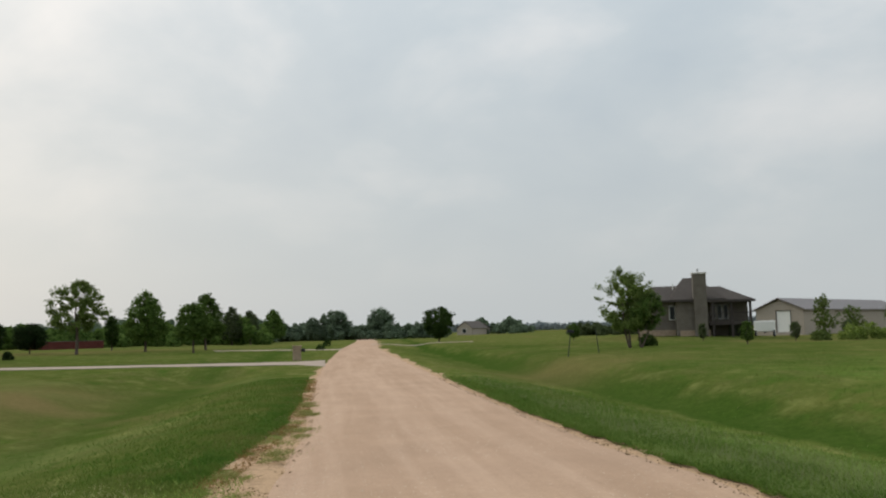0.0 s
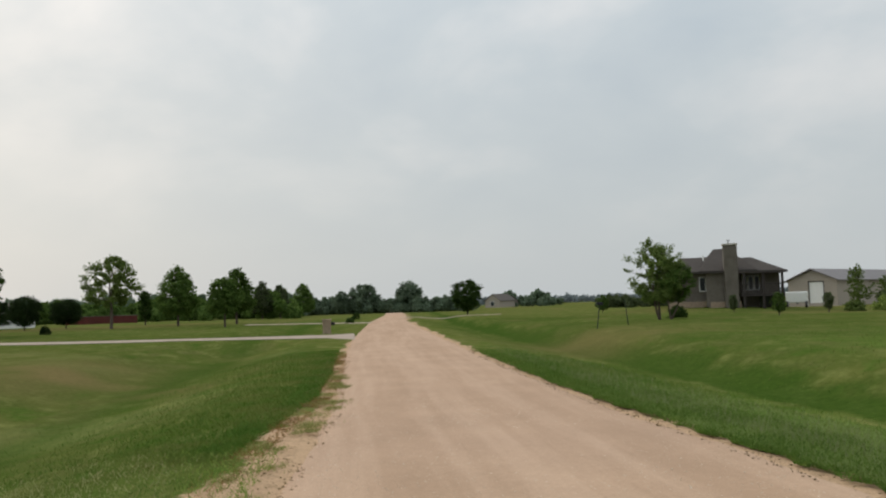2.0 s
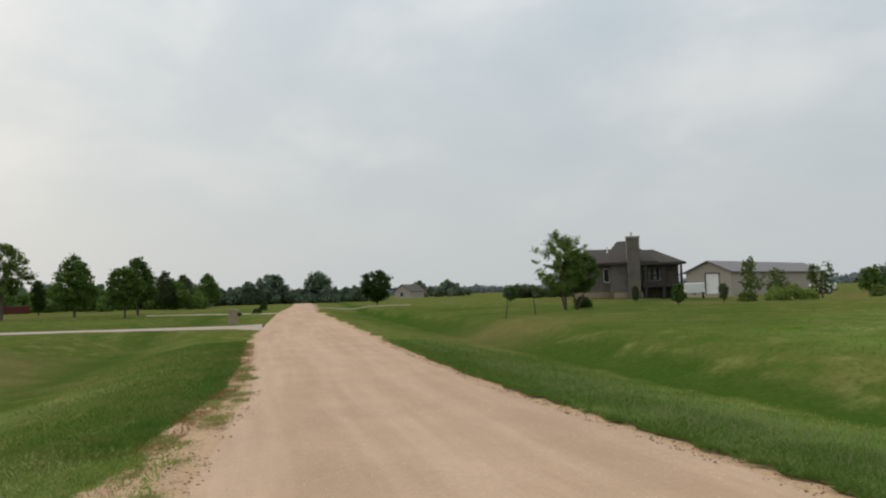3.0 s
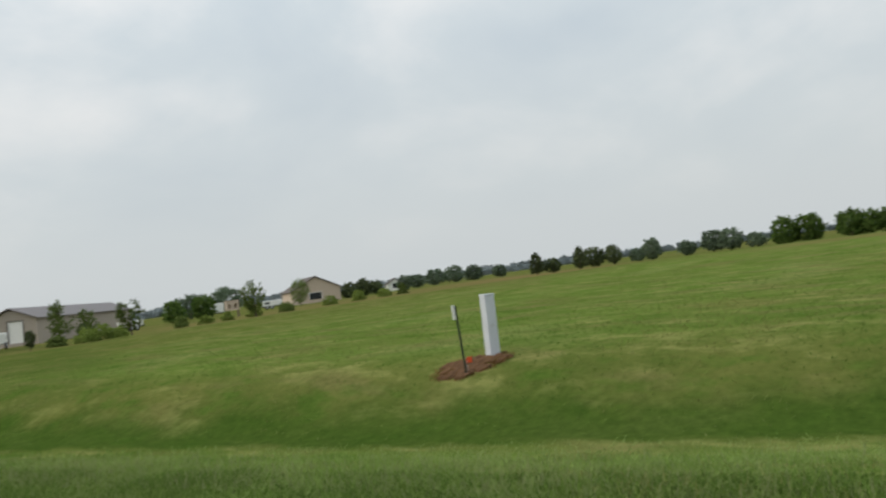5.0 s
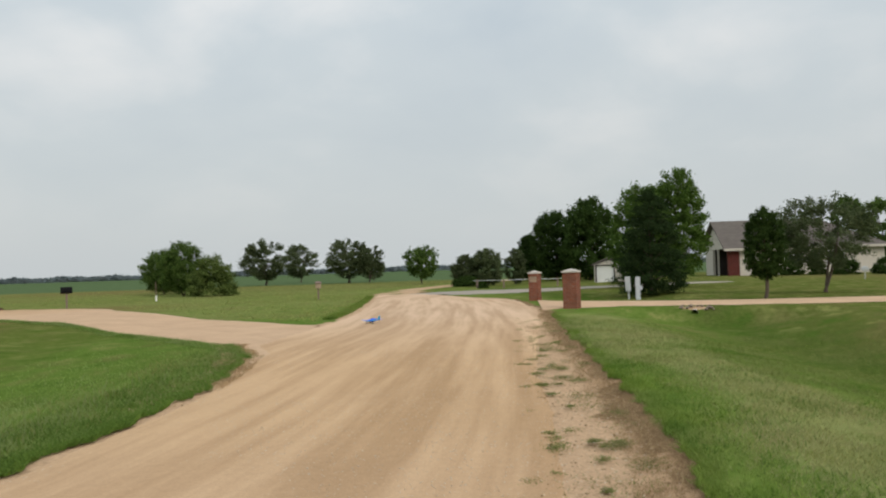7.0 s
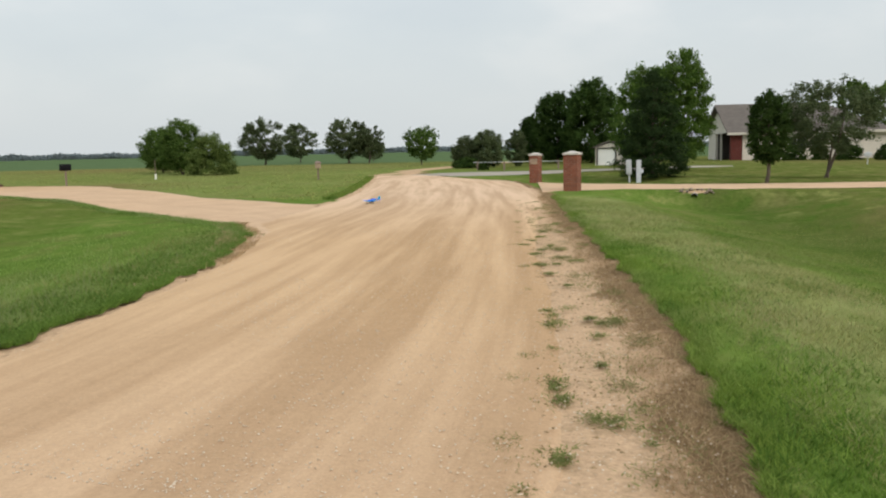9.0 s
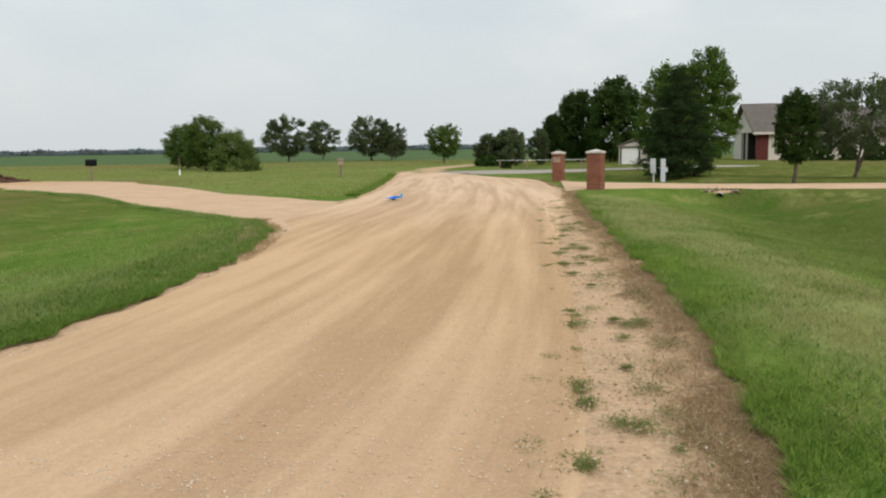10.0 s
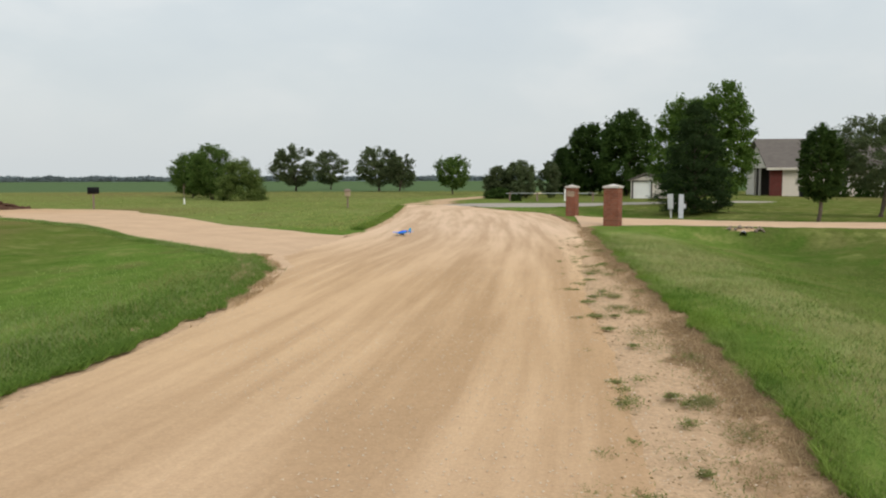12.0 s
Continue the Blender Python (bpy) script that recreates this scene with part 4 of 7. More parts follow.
# eastern rows get lighter leaf colours in place of aerial haze
for i, (az, d, h, w) in enumerate(((43.8, 165, 4.2, 4.0), (44.8, 165, 4.6, 4.5), (45.7, 170, 4.0, 3.5), (47.7, 190, 4.6, 4.2), (48.6, 200, 4.4, 4.6), (49.9, 210, 5.6, 6.0), (51.2, 220, 6.2, 6.5), (52.6, 210, 5.4, 6.0), (54.4, 200, 4.2, 4.5))):
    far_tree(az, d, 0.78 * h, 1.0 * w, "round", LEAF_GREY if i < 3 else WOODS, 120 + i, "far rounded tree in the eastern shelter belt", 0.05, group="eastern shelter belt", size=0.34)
for i, (az, d, h, w, form) in enumerate(((57.0, 140, 4.6, 2.8, "cone"), (58.1, 142, 3.0, 3.0, "round"), (60.0, 138, 4.8, 2.6, "cone"), (61.0, 150, 4.4, 4.6, "round"), (62.3, 148, 4.3, 3.0, "round"), (63.9, 150, 2.8, 3.4, "round"),
                                         (64.9, 142, 4.6, 3.4, "round"), (67.2, 140, 3.0, 3.4, "round"), (68.9, 138, 4.4, 4.2, "round"), (70.0, 136, 4.2, 4.6, "round"), (71.6, 136, 2.8, 3.6, "round"))):
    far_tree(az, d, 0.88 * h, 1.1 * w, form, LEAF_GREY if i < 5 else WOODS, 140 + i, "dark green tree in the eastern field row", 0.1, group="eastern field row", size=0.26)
for i, (az, d, h, w) in enumerate(((73.3, 132, 4.6, 4.0), (74.8, 132, 4.6, 4.3), (77.2, 128, 4.4, 4.0), (78.3, 128, 3.8, 3.8), (79.6, 128, 4.2, 4.0), (80.7, 126, 4.0, 3.8), (82.3, 120, 4.4, 4.2), (83.5, 120, 5.2, 4.0), (84.6, 116, 4.6, 3.0), (85.2, 86, 2.4, 3.0))):
    far_tree(az, d, 0.93 * h, 1.2 * w, "round", LEAF_MID, 160 + i, "dark green rounded tree in the eastern field row", 0.0, group="eastern field row", size=0.24)
# behind the brick house
for i, (az, d, h, w, form) in enumerate(((103.6, 104, 7.0, 6.5, "round"), (105.4, 108, 6.8, 5.5, "open"), (108.6, 118, 7.4, 5.0, "open"), (110.4, 116, 7.0, 5.4, "round"), (112.0, 115, 8.4, 7.4, "round"), (113.6, 118, 7.8, 6.5, "round"), (115.2, 122, 4.0, 3.6, "round"),
                                         (104.6, 112, 6.4, 6.5, "round"), (107.0, 116, 6.6, 6.5, "round"), (109.4, 121, 6.8, 7.0, "round"), (102.4, 110, 5.6, 5.5, "round"), (111.0, 124, 7.4, 7.0, "round"))):
    far_tree(az, d, h, w, form, LEAF_MID if i % 3 == 2 else LEAF_LIGHT, 180 + i, "leafy cottonwood behind the brick house", 0.0, group="trees behind the brick house", size=0.22)
far_tree(118.85, 95, 4.7, 3.7, "round", LEAF_MID, 190, "young round-headed tree with bare trunk", 0.32, size=0.17, dense=1.1)
far_tree(123.2, 92, 4.9, 4.6, "pine", LEAF_DARK, 191, "dark green broad conical evergreen", 0.1, size=0.15, dense=1.3)
far_tree(127.8, 95, 5.0, 4.3, "pine", LEAF_BLUE, 192, "dark blue-green conical spruce", 0.03, size=0.17, dense=2.0)
for i, (az, d, h, w) in enumerate(((124.2, 78, 1.2, 0.9), (117.6, 85, 1.0, 0.8))):
    far_tree(az, d, h, w, "bush", LEAF_DARK, 194 + i, "small dark shrub behind the dirt bank", 0, "shrub", "shrub", "", 0.1)

# ---- trees along the southern fields and the western driveway ----
for i, (x, y, h, w) in enumerate(((47.0, -63.0, 4.3, 4.6), (41.0, -57.5, 4.7, 4.4), (36.6, -55.0, 3.3, 3.9))):
    tree("dense dark green multi-stemmed thicket tree", x, y, h, w, 0.02 if i == 2 else 0.1, "bush" if i == 2 else "round", LEAF_LIGHT if i == 2 else LEAF_MID, 0.08, 1.3, 200 + i, group="thicket on the field edge", stems=1 if i == 2 else 3)
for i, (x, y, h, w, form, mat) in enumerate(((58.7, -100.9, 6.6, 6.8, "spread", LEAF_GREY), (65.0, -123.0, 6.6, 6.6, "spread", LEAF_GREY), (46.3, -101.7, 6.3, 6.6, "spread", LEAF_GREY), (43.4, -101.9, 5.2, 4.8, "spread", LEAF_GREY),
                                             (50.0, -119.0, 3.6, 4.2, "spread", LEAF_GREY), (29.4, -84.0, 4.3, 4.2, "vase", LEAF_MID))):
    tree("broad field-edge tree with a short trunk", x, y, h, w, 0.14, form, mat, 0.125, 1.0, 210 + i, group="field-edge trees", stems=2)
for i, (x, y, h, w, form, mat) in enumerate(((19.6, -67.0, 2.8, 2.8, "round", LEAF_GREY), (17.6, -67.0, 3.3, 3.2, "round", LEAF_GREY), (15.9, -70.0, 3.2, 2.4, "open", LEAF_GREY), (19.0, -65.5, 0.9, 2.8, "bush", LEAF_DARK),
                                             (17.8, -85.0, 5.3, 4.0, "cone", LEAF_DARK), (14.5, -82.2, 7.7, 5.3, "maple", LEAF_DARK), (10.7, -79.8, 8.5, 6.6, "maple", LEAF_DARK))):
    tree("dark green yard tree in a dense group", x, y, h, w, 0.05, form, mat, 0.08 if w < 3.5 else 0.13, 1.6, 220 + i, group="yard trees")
tree("small dark round shrub by the drive", 15.5, -57.7, 0.6, 0.9, 0, "bush", LEAF_DARK, 0.07, 1.3, 229, "shrub", "shrub")
tree("dark blue-green bushy pine with foliage to the ground", 2.5, -41.6, 5.6, 4.7, 0.0, "pine", LEAF_BLUE, 0.075, 1.6, 230, "pine_tree")
tree("tall full green maple in the yard", 3.5, -51.0, 6.7, 4.5, 0.10, "maple", LEAF_MAPLE, 0.08, 1.4, 231)
tree("tallest full green maple in the yard", 1.55, -51.5, 7.7, 4.3, 0.10, "maple", LEAF_MAPLE, 0.08, 1.4, 232)
tree("young green pear tree with a straight trunk", -2.3, -34.4, 3.85, 1.8, 0.22, "maple", LEAF_DARK, 0.05, 1.7, 233)
tree("airy grey-green crab apple with two trunks", -5.0, -39.0, 4.4, 4.3, 0.24, "spread", LEAF_GREY, 0.055, 0.8, 234, stems=2)
for i, (az, d, h, w) in enumerate(((188.6, 112, 9.4, 5.6), (190.4, 115, 9.0, 6.5), (185.0, 120, 7.0, 6.0), (192.5, 110, 8.0, 6.0))):
    far_tree(az, d, h, w, "open" if i < 2 else "round", LEAF_MID, 240 + i, "tall loose-crowned tree behind the house", 0.1, group="trees behind the western house", size=0.22)
for i, (az, d, w) in enumerate(((183.9, 78.5, 1.8), (185.2, 78.5, 2.3), (186.8, 77.5, 1.7), (188.4, 76, 2.5), (190.6, 75, 2.3))):
    far_tree(az, d, 1.45, w, "bush", LEAF_DARK, 250 + i, "clipped dark green foundation shrub", 0, "shrub", "shrub", "foundation shrubs", 0.08, 1.3)


# ---- far woods: belts of joined crowns ----
def belt(name, label, az0, az1, d, h, size, mat, seed, gap=0.0, cover=1.6, spread_d=0.04, z=0.0):
    rng = np.random.default_rng(seed)
    C, Rr = [], []
    a = az0
    while a < az1:
        hh = h * (0.78 + 0.26 * rng.random()) * (1 + 0.12 * math.sin(a * 2.3 + seed))
        rr = hh * (0.34 + 0.1 * rng.random())
        dd = d * (1 + spread_d * rng.normal())
        if rng.random() > gap:
            for k in range(7):
                f = (k + 0.5) / 7
                side = rr * (0.9 - 0.75 * f)
                C.append((dd * math.sin(radians(a)) + rng.normal() * side, dd * math.cos(radians(a)) + rng.normal() * side, z + hh * (0.1 + 0.68 * f)))
                Rr.append(rr * (0.75 - 0.4 * f) * (0.85 + 0.3 * rng.random()))
        a += math.degrees(rr * 0.62 / dd)
    Rr = np.array(Rr)
    count = int(cover * float((4 * math.pi * Rr * Rr).sum()) / (1.1 * size * size))
    v, f = leaves(rng, C, Rr, min(90000, count), size, 0.9, 0.6)
    v[:, 2] = np.maximum(v[:, 2], -0.5)
    return tagged(mesh_from(name, v, f, mat), label, "woods", kind="stuff")


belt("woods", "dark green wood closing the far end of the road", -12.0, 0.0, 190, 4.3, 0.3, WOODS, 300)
belt("woods", "dark tree belt behind the northern lawns", -34.0, -11.0, 175, 5.6, 0.36, WOODS, 302)
belt("woods", "dark hedge behind the lawn trees", -29.0, -12.0, 152, 4.6, 0.3, LEAF_MID, 303, 0.1)
belt("woods", "far trees beside distant houses", 2.6, 5.4, 300, 6.5, 0.5, WOODS, 304, 0.3)
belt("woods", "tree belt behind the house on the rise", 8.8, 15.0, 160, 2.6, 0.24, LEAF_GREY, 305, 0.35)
belt("woods", "haze-coloured woods along the northern horizon", -40.0, 60.0, 700, 8.0, 1.0, HAZE_WOODS, 306, 0.05)
belt("woods", "haze-coloured woods along the eastern horizon", 28.0, 130.0, 520, 5.0, 0.75, HAZE_WOODS, 307, 0.2)
belt("woods", "low haze-coloured woods along the southern horizon", 118.0, 205.0, 900, 6.5, 1.2, HAZE_WOODS, 308, 0.0, 3.2)
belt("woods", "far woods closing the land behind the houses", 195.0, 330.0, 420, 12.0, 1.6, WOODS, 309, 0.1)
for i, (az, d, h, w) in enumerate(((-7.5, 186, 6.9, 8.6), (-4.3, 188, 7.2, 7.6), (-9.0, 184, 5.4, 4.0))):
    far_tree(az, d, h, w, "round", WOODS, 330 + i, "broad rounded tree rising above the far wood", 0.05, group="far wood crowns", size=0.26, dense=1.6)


# ---- houses ----
def brick_house():
    """The long red-brick ranch house; x runs along its front, y away from the road. The garage wing turns back."""
    h = thing("brick_house", pose(59.7, 6.3, 0.5, 0, 0, -76), "long red-brick ranch house with brown hip roofs and white windows", "house")
    z1 = 3.0
    front = [(0.9, 3.25, 1.2, 2.55), (4.25, 5.55, 0.3, 2.15), (6.35, 8.4, 0.88, 2.5)]
    bm = bmesh.new()
    wall(bm, 0, 9.2, 0, z1, 0, 0.3, front)
    box(bm, 0, 0.3, 0.3, 7.0, 0, z1)
    box(bm, 8.9, 9.2, 0.3, 1.2, 0, z1)
    part("wall", bm, BRICK_RED, h, "red brick front wall")
    bm = bmesh.new()
    wall(bm, 9.2, 15.9, 0, z1, 0.7, 0.3, [(11.6, 14.0, 1.2, 2.62)])
    box(bm, 0.3, 15.9, 9.7, 10.0, 0, z1)
    part("wall", bm, BRICK_RED, h)
    window(h, 0.9, 3.25, 1.2, 2.55, 0, 4, [GLASS, CURTAIN, CURTAIN, GLASS], bar=0.12)
    window(h, 6.35, 8.4, 0.88, 2.5, 0, 4, CURTAIN, bar=0.12)
    window(h, 11.6, 14.0, 1.2, 2.62, 0.7, 4, CURTAIN, bar=0.13)
    bm = bmesh.new()
    box(bm, 4.25, 5.55, 0.235, 0.29, 0.3, 2.15)
    door = part("door", bm, CREAM, h, "pale grey double front door")
    for a in (4.31, 4.94):
        for c in (0.6, 1.35):
            bm = bmesh.new()
            box(bm, a, a + 0.54, 0.205, 0.233, c, c + 0.62, 0.012)
            part("panel", bm, CREAM, door)
    bm = bmesh.new()
    ball(bm, (4.88, 0.195, 1.25), 0.04, 0.04, 0.04, 1)
    part("knob", bm, BLACK, door)
    bm = bmesh.new()
    box(bm, 3.9, 6.0, -1.1, -0.01, 0.0, 0.28, 0.02)
    part("step", bm, BRICK_RED, h, "low brick entrance step")
    # roofs, gutters
    bm = bmesh.new()
    hip_roof(bm, -0.65, 14.2, -0.7, 9.2, z1, 5.9, 5.6, 9.5, 0.14, 4.2)
    part("roof", bm, ROOF_BROWN, h)
    bm = bmesh.new()
    hip_roof(bm, 9.6, 18.5, -0.76, 10.6, z1 - 0.004, 5.45, 12.0, 17.2, 0.144, 5.2)
    part("roof", bm, ROOF_BROWN, h)
    for a, b, y in ((-0.68, 9.55, -0.75), (9.55, 16.2, -0.81)):
        bm = bmesh.new()
        box(bm, a, b, y, y + 0.05, z1 + 0.02, z1 + 0.15, 0.01)
        rod(bm, (a, y - 0.04, z1 + 0.11), (b, y - 0.04, z1 + 0.11), 0.045)
        part("gutter", bm, WHITE, h)
    bm = bmesh.new()
    box(bm, -0.72, -0.66, -0.7, 9.2, z1 - 0.02, z1 + 0.17, 0.01)
    part("fascia", bm, WHITE, h)
    for x, y in ((0.1, -0.055), (15.7, 0.645)):
        bm = bmesh.new()
        rod(bm, (x, y, 0.1), (x, y, z1), 0.05)
        part("downpipe", bm, WHITE, h)
    bm = bmesh.new()
    rod(bm, (12.3, 5.2, 4.9), (12.3, 5.2, 5.5), 0.09)
    rod(bm, (12.3, 5.2, 5.5), (12.3, 5.2, 5.65), 0.16, 0.1)
    part("flue", bm, CONCRETE_GREY, h)
    dormer(h, 5.4, 7.3, 0.9, 3.7, 4.6)
    # garage wing, turned 31 degrees
    before = set(h.children)
    slits = [(0.75, 1.55, 1.15, 2.7), (2.1, 2.95, 1.15, 2.7), (3.6, 4.35, 1.15, 2.7)]
    doors = [(5.75, 7.95, 0.1, 2.15), (8.9, 11.5, 0.0, 2.15)]
    bm = bmesh.new()
    wall(bm, 0, 12.0, -0.2, z1, 0, 0.3, slits + doors)
    box(bm, 11.7, 12.0, 0.3, 8, -0.2, z1)
    part("wall", bm, BRICK_RED, h)
    for s in slits:
        window(h, *s, 0, 1, CURTAIN, bar=0.09)
    for d in doors:
        bm = bmesh.new()
        box(bm, d[0], d[1], 0.15, 0.2, d[2], d[3])
        gd = part("garage_door", bm, DOOR_BLUE, h, "pale blue panelled garage door")
        for k in range(4):
            bm = bmesh.new()
            box(bm, d[0] + 0.05, d[1] - 0.05, 0.12, 0.148, d[2] + 0.04 + k * 0.5, d[2] + 0.5 + k * 0.5, 0.012)
            part("panel", bm, DOOR_BLUE, gd)
        bm = bmesh.new()
        for a, b, c, q in ((d[0] - 0.12, d[0], d[2], d[3]), (d[1], d[1] + 0.12, d[2], d[3]), (d[0] - 0.12, d[1] + 0.12, d[3], d[3] + 0.12)):
            box(bm, a, b, -0.03, 0.1, c, q)
        part("door_frame", bm, WHITE, gd)
    bm = bmesh.new()
    hip_roof(bm, -2.5, 12.9, -0.6, 9.0, z1 - 0.008, 5.35, 3.2, 7.0, 0.148, 4.2)
    part("roof", bm, ROOF_BROWN, h)
    bm = bmesh.new()
    box(bm, -0.2, 12.95, -0.66, -0.61, z1 + 0.01, z1 + 0.14, 0.01)
    rod(bm, (-0.2, -0.7, z1 + 0.1), (12.95, -0.7, z1 + 0.1), 0.045)
    part("gutter", bm, WHITE, h)
    dormer(h, 5.9, 8.0, 0.7, 3.55, 4.4)
    turn = pose(15.6, 0.4, 0, 0, 0, 34)
    for o in set(h.children) - before:
        o.matrix_basis = turn @ o.matrix_basis
    return h


def dormer(h, x0, x1, y0, zb, zt):
    bm = bmesh.new()
    wall(bm, x0, x1, zb, zt, y0, 0.12, [(x0 + 0.6, x1 - 0.6, zb + 0.4, zt - 0.12)])
    box(bm, x0, x0 + 0.12, y0 + 0.12, y0 + 2.4, zb, zt)
    box(bm, x1 - 0.12, x1, y0 + 0.12, y0 + 2.4, zb, zt)
    dm = part("dormer", bm, WHITE, h, "white dormer with a small window")
    window(dm, x0 + 0.6, x1 - 0.6, zb + 0.4, zt - 0.12, y0, 2, GLASS, bar=0.05, deep=0.1)
    bm = bmesh.new()
    v = [bm.verts.new(p) for p in ((x0 - 0.42, y0 - 0.6, zt + 0.12), (x1 + 0.42, y0 - 0.6, zt + 0.12), (x1 + 0.42, y0 + 2.6, zt + 0.62), (x0 - 0.42, y0 + 2.6, zt + 0.62))]
    f = bm.faces.new(v)
    r = bmesh.ops.extrude_face_region(bm, geom=[f])
    bmesh.ops.translate(bm, vec=(0, 0, -0.1), verts=[q for q in r["geom"] if isinstance(q, bmesh.types.BMVert)])
    dr = part("dormer_roof", bm, ROOF_BROWN, h)
    bm = bmesh.new()
    box(bm, x0 - 0.45, x1 + 0.45, y0 - 0.65, y0 - 0.602, zt + 0.01, zt + 0.13)
    part("fascia", bm, WHITE, dr)


brick_house()
for i, (x, y, w, hh) in enumerate(((59.3, 4.4, 1.0, 0.6), (59.7, 3.2, 1.1, 0.55), (62.8, -6.6, 1.3, 0.6), (63.5, -8.4, 0.7, 1.4), (64.3, -9.6, 0.9, 0.8), (66.9, -12.3, 1.6, 0.9), (67.8, -13.2, 1.3, 0.8))):
    tree("low green foundation shrub against red brick", x, y, hh, w, 0, "bush", LEAF_DARK, 0.09, 1.2, 320 + i, "shrub", "shrub", "brick house shrubs")
bm = bmesh.new()
rod(bm, (0, 0, 0), (0, 0, 0.5), 0.3, 0.3, 14)
rod(bm, (0, 0, 0.5), (0, 0, 0.62), 0.3, 0.12, 14)
bin_ob = part("bin", bm, plain("teal_plastic", (0.05, 0.16, 0.2), 0.5))
bin_ob.location = (68.6, -14.1, gz(68.6, -14.1))
tagged(bin_ob, "dark teal bin beside the garage doors", "bin")


def chimney_house():
    """The dark house on the rise: a tall end chimney, and a deck over a walk-out basement."""
    h = thing("chimney_house", pose(19.72, 76.45, 0.75, 0, 0, -12) @ Matrix.Diagonal((0.89, 1.0, 0.97, 1.0)), "dark taupe brick house with tall chimney and rear deck", "house")
    bm = bmesh.new()
    wall(bm, -1.4, 2.6, 0.35, 3.0, 0.0, 0.3, [(1.75, 2.25, 1.35, 2.6)])
    box(bm, 2.3, 2.6, -1.2, 0.0, -0.2, 3.0)
    wall(bm, 2.6, 4.1, -0.2, 3.0, -1.2, 0.3)
    box(bm, -1.4, -1.1, 0.3, 9, 0.2, 3.0)
    part("wall", bm, BRICK_BROWN, h)
    bm = bmesh.new()
    box(bm, -1.5, 2.28, -0.06, 0.2, -0.5, 0.35)
    box(bm, 2.62, 5.6, -1.3, -1.0, -0.7, 0.28)
    part("foundation", bm, STONE_TAN, h)
    window(h, 1.75, 2.25, 1.35, 2.6, 0.0, 1, GLASS, bar=0.07)
    bm = bmesh.new()
    wall(bm, 5.5, 9.6, -0.6, 2.9, 0.6, 0.3, [(6.0, 6.4, 1.35, 2.6), (6.6, 7.0, 1.35, 2.6), (7.2, 7.6, 1.35, 2.6), (7.6, 9.2, -0.4, 0.7)])
    box(bm, 9.3, 9.6, 0.9, 8, -0.6, 2.9)
    wall(bm, 5.3, 5.5, -0.6, 2.9, -0.9, 1.5)
    part("wall", bm, BRICK_BROWN, h)
    for u in (6.0, 6.6, 7.2):
        window(h, u, u + 0.4, 1.35, 2.6, 0.6, 1, GLASS, bar=0.06)
    window(h, 7.6, 9.2, -0.4, 0.7, 0.6, 3, GLASS, TAUPE_DARK, bar=0.06)
    # chimney
    bm = bmesh.new()
    box(bm, 4.05, 5.35, -1.75, -0.75, -0.3, 5.5, 0.03)
    ch = part("chimney", bm, BRICK_BROWN, h, "tall brown brick chimney")
    bm = bmesh.new()
    box(bm, 3.98, 5.42, -1.82, -0.68, 5.5, 5.66, 0.03)
    part("cap", bm, CONCRETE, ch)
    bm = bmesh.new()
    rod(bm, (4.6, -1.25, 5.66), (4.6, -1.25, 5.95), 0.1)
    rod(bm, (4.6, -1.25, 5.95), (4.6, -1.25, 6.02), 0.15)
    part("flue", bm, CONCRETE_GREY, ch)
    # roofs
    bm = bmesh.new()
    hip_roof(bm, -2.1, 4.0, -0.6, 9.8, 3.0, 4.75, 0.2, 3.0, 0.18)
    part("roof", bm, ROOF_DARK, h)
    bm = bmesh.new()
    hip_roof(bm, 1.6, 7.2, -1.6, 9.9, 2.98, 5.5, 3.6, 5.0, 0.18)
    part("roof", bm, ROOF_DARK, h)
    bm = bmesh.new()
    hip_roof(bm, 4.9, 9.95, -1.7, 9.7, 2.85, 4.55, 6.2, 7.4, 0.18)
    part("roof", bm, ROOF_DARK, h)
    bm = bmesh.new()
    box(bm, 1.55, 7.2, -1.66, -1.61, 2.95, 3.18)
    box(bm, 7.2, 10.0, -1.76, -1.71, 2.83, 3.05)
    part("fascia", bm, TAUPE_DARK, h)
    bm = bmesh.new()
    rod(bm, (2.2, 0.2, 4.2), (2.2, 0.2, 4.75), 0.06)
    part("vent_pipe", bm, WHITE, h, "short white roof vent pipe")
    # deck with posts, rail and balusters
    bm = bmesh.new()
    box(bm, 5.55, 9.65, -1.6, 0.55, 0.72, 0.95, 0.01)
    dk = part("deck", bm, TAUPE_DARK, h, "dark timber deck on posts")
    for x in (5.9, 7.7, 9.5):
        bm = bmesh.new()
        box(bm, x - 0.11, x + 0.11, -1.6, -1.38, -0.75, 2.85, 0.01)
        part("post", bm, TAUPE_DARK, dk)
    bm = bmesh.new()
    box(bm, 5.6, 9.62, -1.56, -1.48, 1.8, 1.88)
    box(bm, 5.6, 9.62, -1.55, -1.49, 1.05, 1.1)
    box(bm, 9.55, 9.62, -1.47, 0.5, 1.8, 1.88)
    part("rail", bm, TAUPE_DARK, dk)
    for k in range(28):
        bm = bmesh.new()
        x = 5.7 + k * 0.14
        box(bm, x, x + 0.03, -1.535, -1.505, 1.1, 1.8)
        part("baluster", bm, TAUPE_DARK, dk)
    return h


chimney_house()


